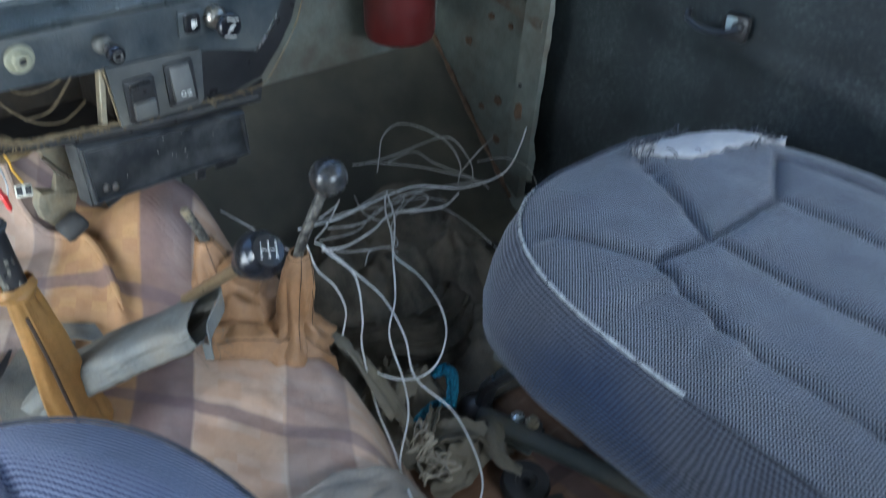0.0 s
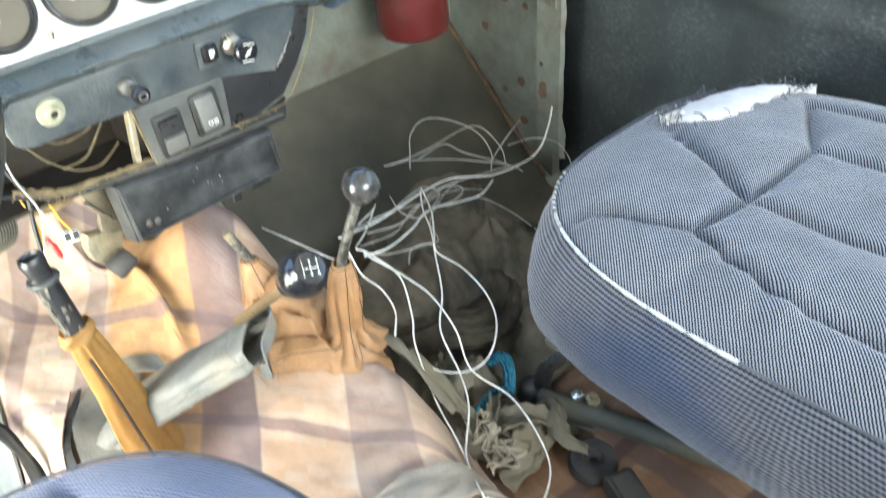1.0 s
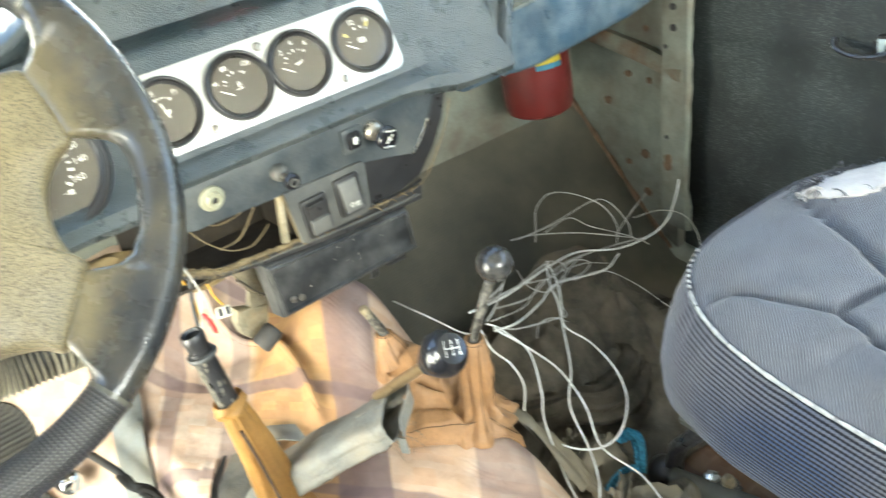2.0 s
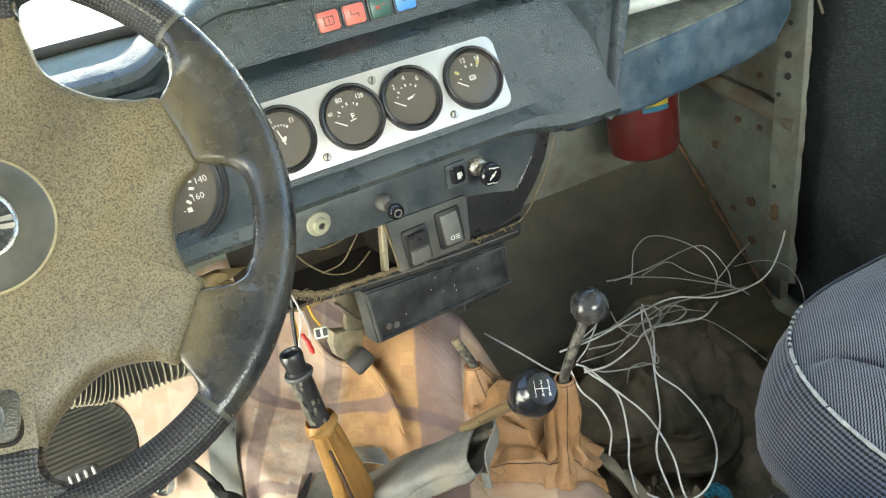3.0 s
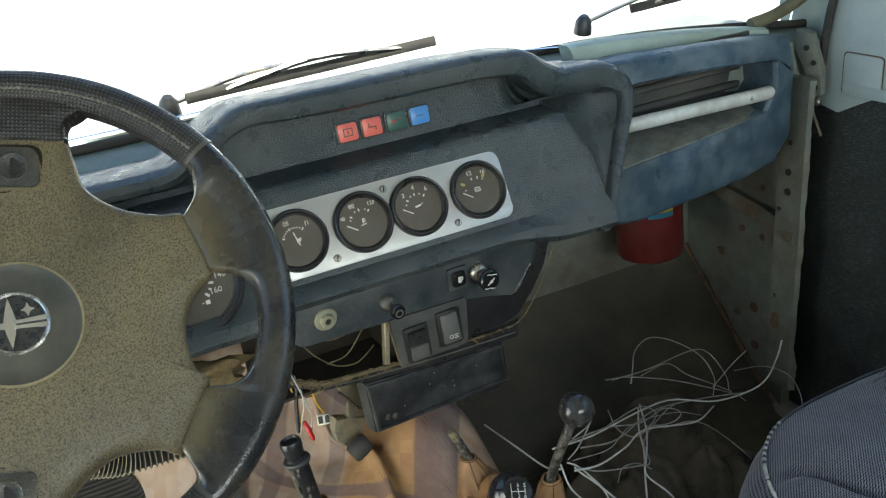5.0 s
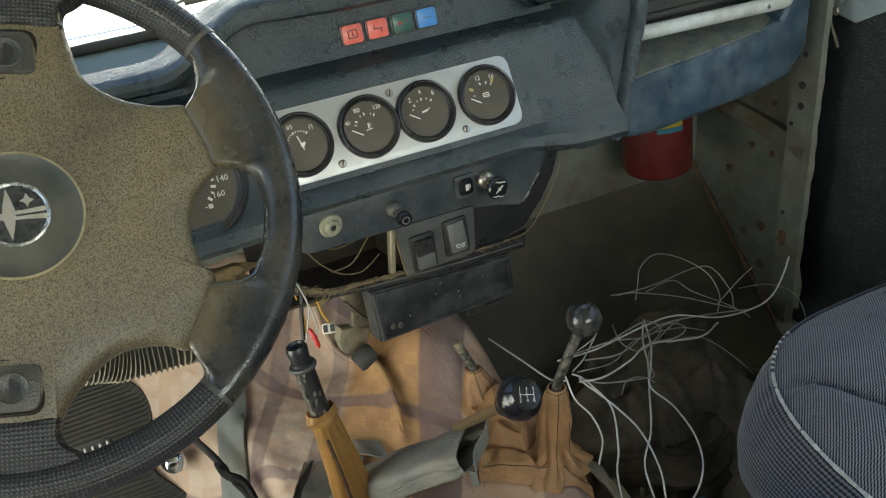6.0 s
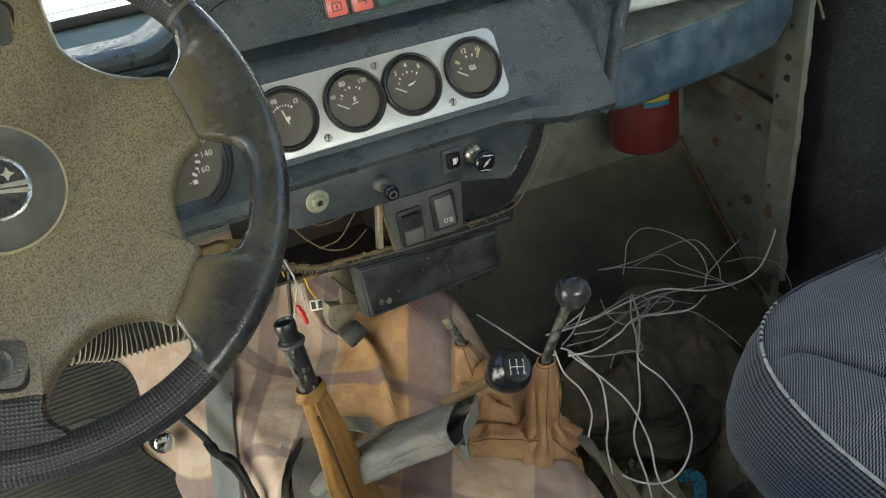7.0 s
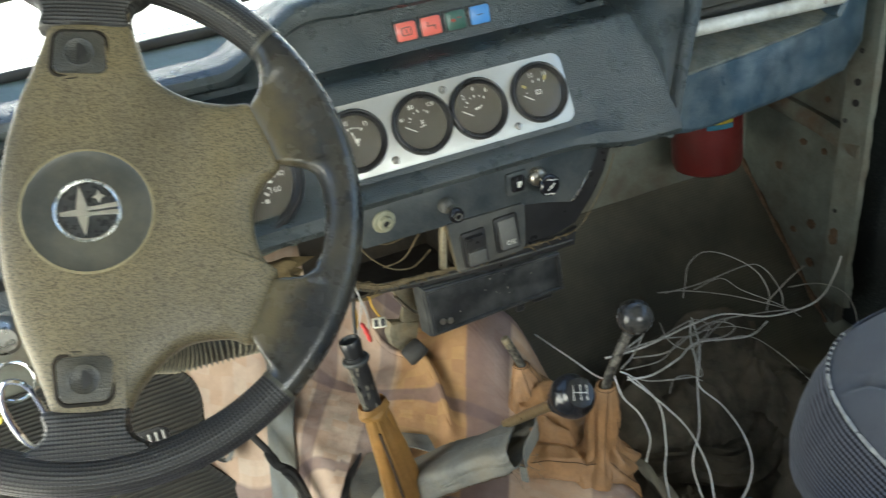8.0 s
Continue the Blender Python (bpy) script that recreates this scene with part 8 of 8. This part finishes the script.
strap([(0.170, 0.745, 0.262), (0.178, 0.722, 0.252), (0.188, 0.695, 0.215), (0.200, 0.665, 0.175)], 0.009, GREY_CLOTH, "torn vinyl strip hanging from the tunnel edge")
strap([(0.190, 0.760, 0.225), (0.212, 0.720, 0.180), (0.225, 0.670, 0.150), (0.245, 0.630, 0.128), (0.262, 0.60, 0.118)], 0.009, GREY_CLOTH, "grey cloth strip beside the tunnel")
rng = random.Random(12)
for k in range(3):
    p = V((0.212 - 0.006 * k, 0.640 - 0.024 * k, 0.150))
    pts = [p + V((rng.gauss(0, 0.012), rng.gauss(0, 0.010), abs(rng.gauss(0, 0.005)))) for j in range(17)]
    solo("knotted_cord", tube(spline(pts, 6), lambda t: 0.0017 + 0.0006 * math.sin(40 * t), 6), surface("dirty_white_cord", (0.27, 0.24, 0.185), 0.9, vary=0.3, scale=80) if k == 0 else bpy.data.materials["dirty_white_cord"], "knotted dirty white cord on the floor", "cord", group="knotted cords")

# ---- loose white wires ----
def loose_wire(*pts, r=0.0009):
    return solo("loose_wire", tube(spline(pts, 9), r, 6), WIRE_W if r > 0.0011 else WIRE_G, "loose white plastic wire tangled over the jacket", "wire", group="tangled white wires")


# stray end over the tunnel, and the long loops that hang to the floor
loose_wire((0.178, 1.001, 0.285), (0.182, 0.914, 0.30), (0.192, 0.86, 0.30), (0.19, 0.82, 0.325), r=0.00125)
loose_wire((0.196, 0.812, 0.338), (0.212, 0.818, 0.322), (0.229, 0.819, 0.3), (0.235, 0.786, 0.285), (0.222, 0.755, 0.25), (0.205, 0.733, 0.23), (0.187, 0.683, 0.19), (0.169, 0.629, 0.18), (0.149, 0.588, 0.189), (0.089, 0.496, 0.27), r=0.0012)
loose_wire((0.400, 0.940, 0.258), (0.369, 0.899, 0.262), (0.338, 0.848, 0.270), (0.306, 0.804, 0.27), (0.275, 0.76, 0.25), (0.243, 0.73, 0.23), (0.236, 0.693, 0.19), (0.212, 0.653, 0.18), (0.161, 0.605, 0.18), (0.098, 0.517, 0.268), (0.089, 0.494, 0.27), r=0.0012)
loose_wire((0.200, 0.803, 0.335), (0.212, 0.806, 0.318), (0.227, 0.805, 0.3), (0.244, 0.786, 0.28), (0.256, 0.756, 0.26), (0.249, 0.709, 0.24), (0.236, 0.671, 0.21), (0.253, 0.624, 0.185), (0.243, 0.574, 0.17), (0.223, 0.537, 0.16), (0.189, 0.517, 0.155), (0.168, 0.518, 0.16), (0.104, 0.486, 0.264), (0.094, 0.501, 0.27), r=0.0012)
loose_wire((0.410, 0.950, 0.255), (0.368, 0.880, 0.268), (0.325, 0.826, 0.280), (0.303, 0.797, 0.28), (0.319, 0.769, 0.26), (0.317, 0.727, 0.245), (0.301, 0.693, 0.23), (0.273, 0.675, 0.21), (0.244, 0.677, 0.2), (0.217, 0.701, 0.2), (0.196, 0.737, 0.215), (0.195, 0.758, 0.225), (0.214, 0.777, 0.25), (0.209, 0.791, 0.28), (0.197, 0.81, 0.3), (0.192, 0.822, 0.330), r=0.0012)
# the tangle that runs across the footwell
loose_wire((0.369, 0.976, 0.30), (0.414, 0.977, 0.287), (0.471, 0.95, 0.274), (0.518, 0.913, 0.261), (0.546, 0.898, 0.248), (0.56, 0.891, 0.235))
loose_wire((0.437, 1.006, 0.25), (0.442, 1.008, 0.275), (0.454, 1.017, 0.298), (0.484, 1.02, 0.309), (0.508, 0.992, 0.308), (0.527, 0.952, 0.294), (0.53, 0.926, 0.268), (0.536, 0.934, 0.23))
loose_wire((0.377, 0.97, 0.30), (0.434, 0.961, 0.302), (0.523, 0.971, 0.296), (0.555, 0.967, 0.282), (0.558, 0.933, 0.26), (0.564, 0.93, 0.23))
loose_wire((0.436, 0.979, 0.28), (0.498, 0.996, 0.269), (0.514, 0.967, 0.258), (0.541, 0.936, 0.246), (0.56, 0.92, 0.235))
loose_wire((0.194, 0.842, 0.34), (0.27, 0.869, 0.31), (0.373, 0.903, 0.286), (0.446, 0.922, 0.265), (0.507, 0.901, 0.25), (0.577, 0.902, 0.239), (0.611, 0.901, 0.25), (0.625, 0.897, 0.285), (0.628, 0.893, 0.315), r=0.00125)
loose_wire((0.618, 0.977, 0.22), (0.667, 0.965, 0.216), (0.70, 0.945, 0.20), (0.71, 0.925, 0.171), (0.70, 0.90, 0.13))
loose_wire((0.545, 0.945, 0.235), (0.565, 0.926, 0.28), (0.574, 0.908, 0.31))
loose_wire((0.20, 0.803, 0.33), (0.245, 0.815, 0.311), (0.306, 0.844, 0.292), (0.365, 0.879, 0.273), (0.448, 0.874, 0.254), (0.513, 0.907, 0.235), r=0.00125)
loose_wire((0.407, 0.892, 0.25), (0.478, 0.905, 0.223), (0.511, 0.875, 0.197), (0.528, 0.823, 0.17))
loose_wire((0.352, 0.948, 0.27), (0.333, 0.90, 0.275), (0.341, 0.866, 0.28), (0.387, 0.883, 0.285), (0.381, 0.905, 0.29), (0.344, 0.898, 0.295), (0.276, 0.878, 0.30))
loose_wire((0.205, 0.842, 0.34), (0.244, 0.856, 0.327), (0.296, 0.867, 0.314), (0.347, 0.865, 0.301), (0.402, 0.886, 0.289), (0.427, 0.879, 0.276), (0.411, 0.882, 0.263), (0.38, 0.912, 0.25))
loose_wire((0.218, 0.834, 0.35), (0.249, 0.847, 0.347), (0.261, 0.856, 0.345), (0.222, 0.826, 0.342), (0.198, 0.814, 0.34))
loose_wire((0.214, 0.816, 0.32), (0.24, 0.809, 0.307), (0.296, 0.804, 0.293), (0.322, 0.815, 0.28), (0.355, 0.868, 0.267), (0.429, 0.917, 0.253), (0.482, 0.94, 0.24))
loose_wire((0.271, 0.815, 0.27), (0.30, 0.844, 0.26), (0.329, 0.851, 0.25), (0.345, 0.841, 0.24))
loose_wire((0.23, 0.835, 0.33), (0.30, 0.855, 0.30), (0.40, 0.905, 0.275), (0.50, 0.915, 0.25), (0.575, 0.905, 0.236), r=0.0010)
loose_wire((0.205, 0.815, 0.335), (0.28, 0.845, 0.30), (0.35, 0.89, 0.28), (0.43, 0.90, 0.262), (0.47, 0.885, 0.25), r=0.0007)


# ---- fire extinguisher ----
def extinguisher():
    e = thing("fire_extinguisher", (0.585, 1.15, 0.35), "red fire extinguisher with a yellow and blue label in the footwell", "fire extinguisher")
    m = pose(0.578, 1.135, 0.382, -4, 0, 0)
    part("body", lathe([(0, 0.004), (0.044, 0.0), (0.052, 0.005), (0.0555, 0.016), (0.0555, 0.22), (0.045, 0.25), (0.02, 0.268), (0.014, 0.28), (0, 0.28)], m, 40), EXT_RED, e, "red painted cylinder")
    bm = bmesh.new()
    rings(bm, [[m @ V((0.0562 * math.cos(a), 0.0562 * math.sin(a), z)) for a in (radians(232 + 4 * k) for k in range(12))] for z in (0.082, 0.090)], False, False)
    bmesh.ops.solidify(bm, geom=list(bm.faces), thickness=0.0008)
    part("label_band", bm, LABEL_B, e, "blue label band")
    bm = bmesh.new()
    rings(bm, [[m @ V((0.0562 * math.cos(a), 0.0562 * math.sin(a), z)) for a in (radians(232 + 4 * k) for k in range(12))] for z in (0.0905, 0.114)], False, False)
    bmesh.ops.solidify(bm, geom=list(bm.faces), thickness=0.0008)
    part("label_band", bm, LABEL_Y, e, "yellow label")
    part("valve", lathe([(0, 0.27), (0.014, 0.27), (0.014, 0.30), (0.02, 0.305), (0.02, 0.315), (0, 0.32)], m, 16), BLACK, e)


extinguisher()
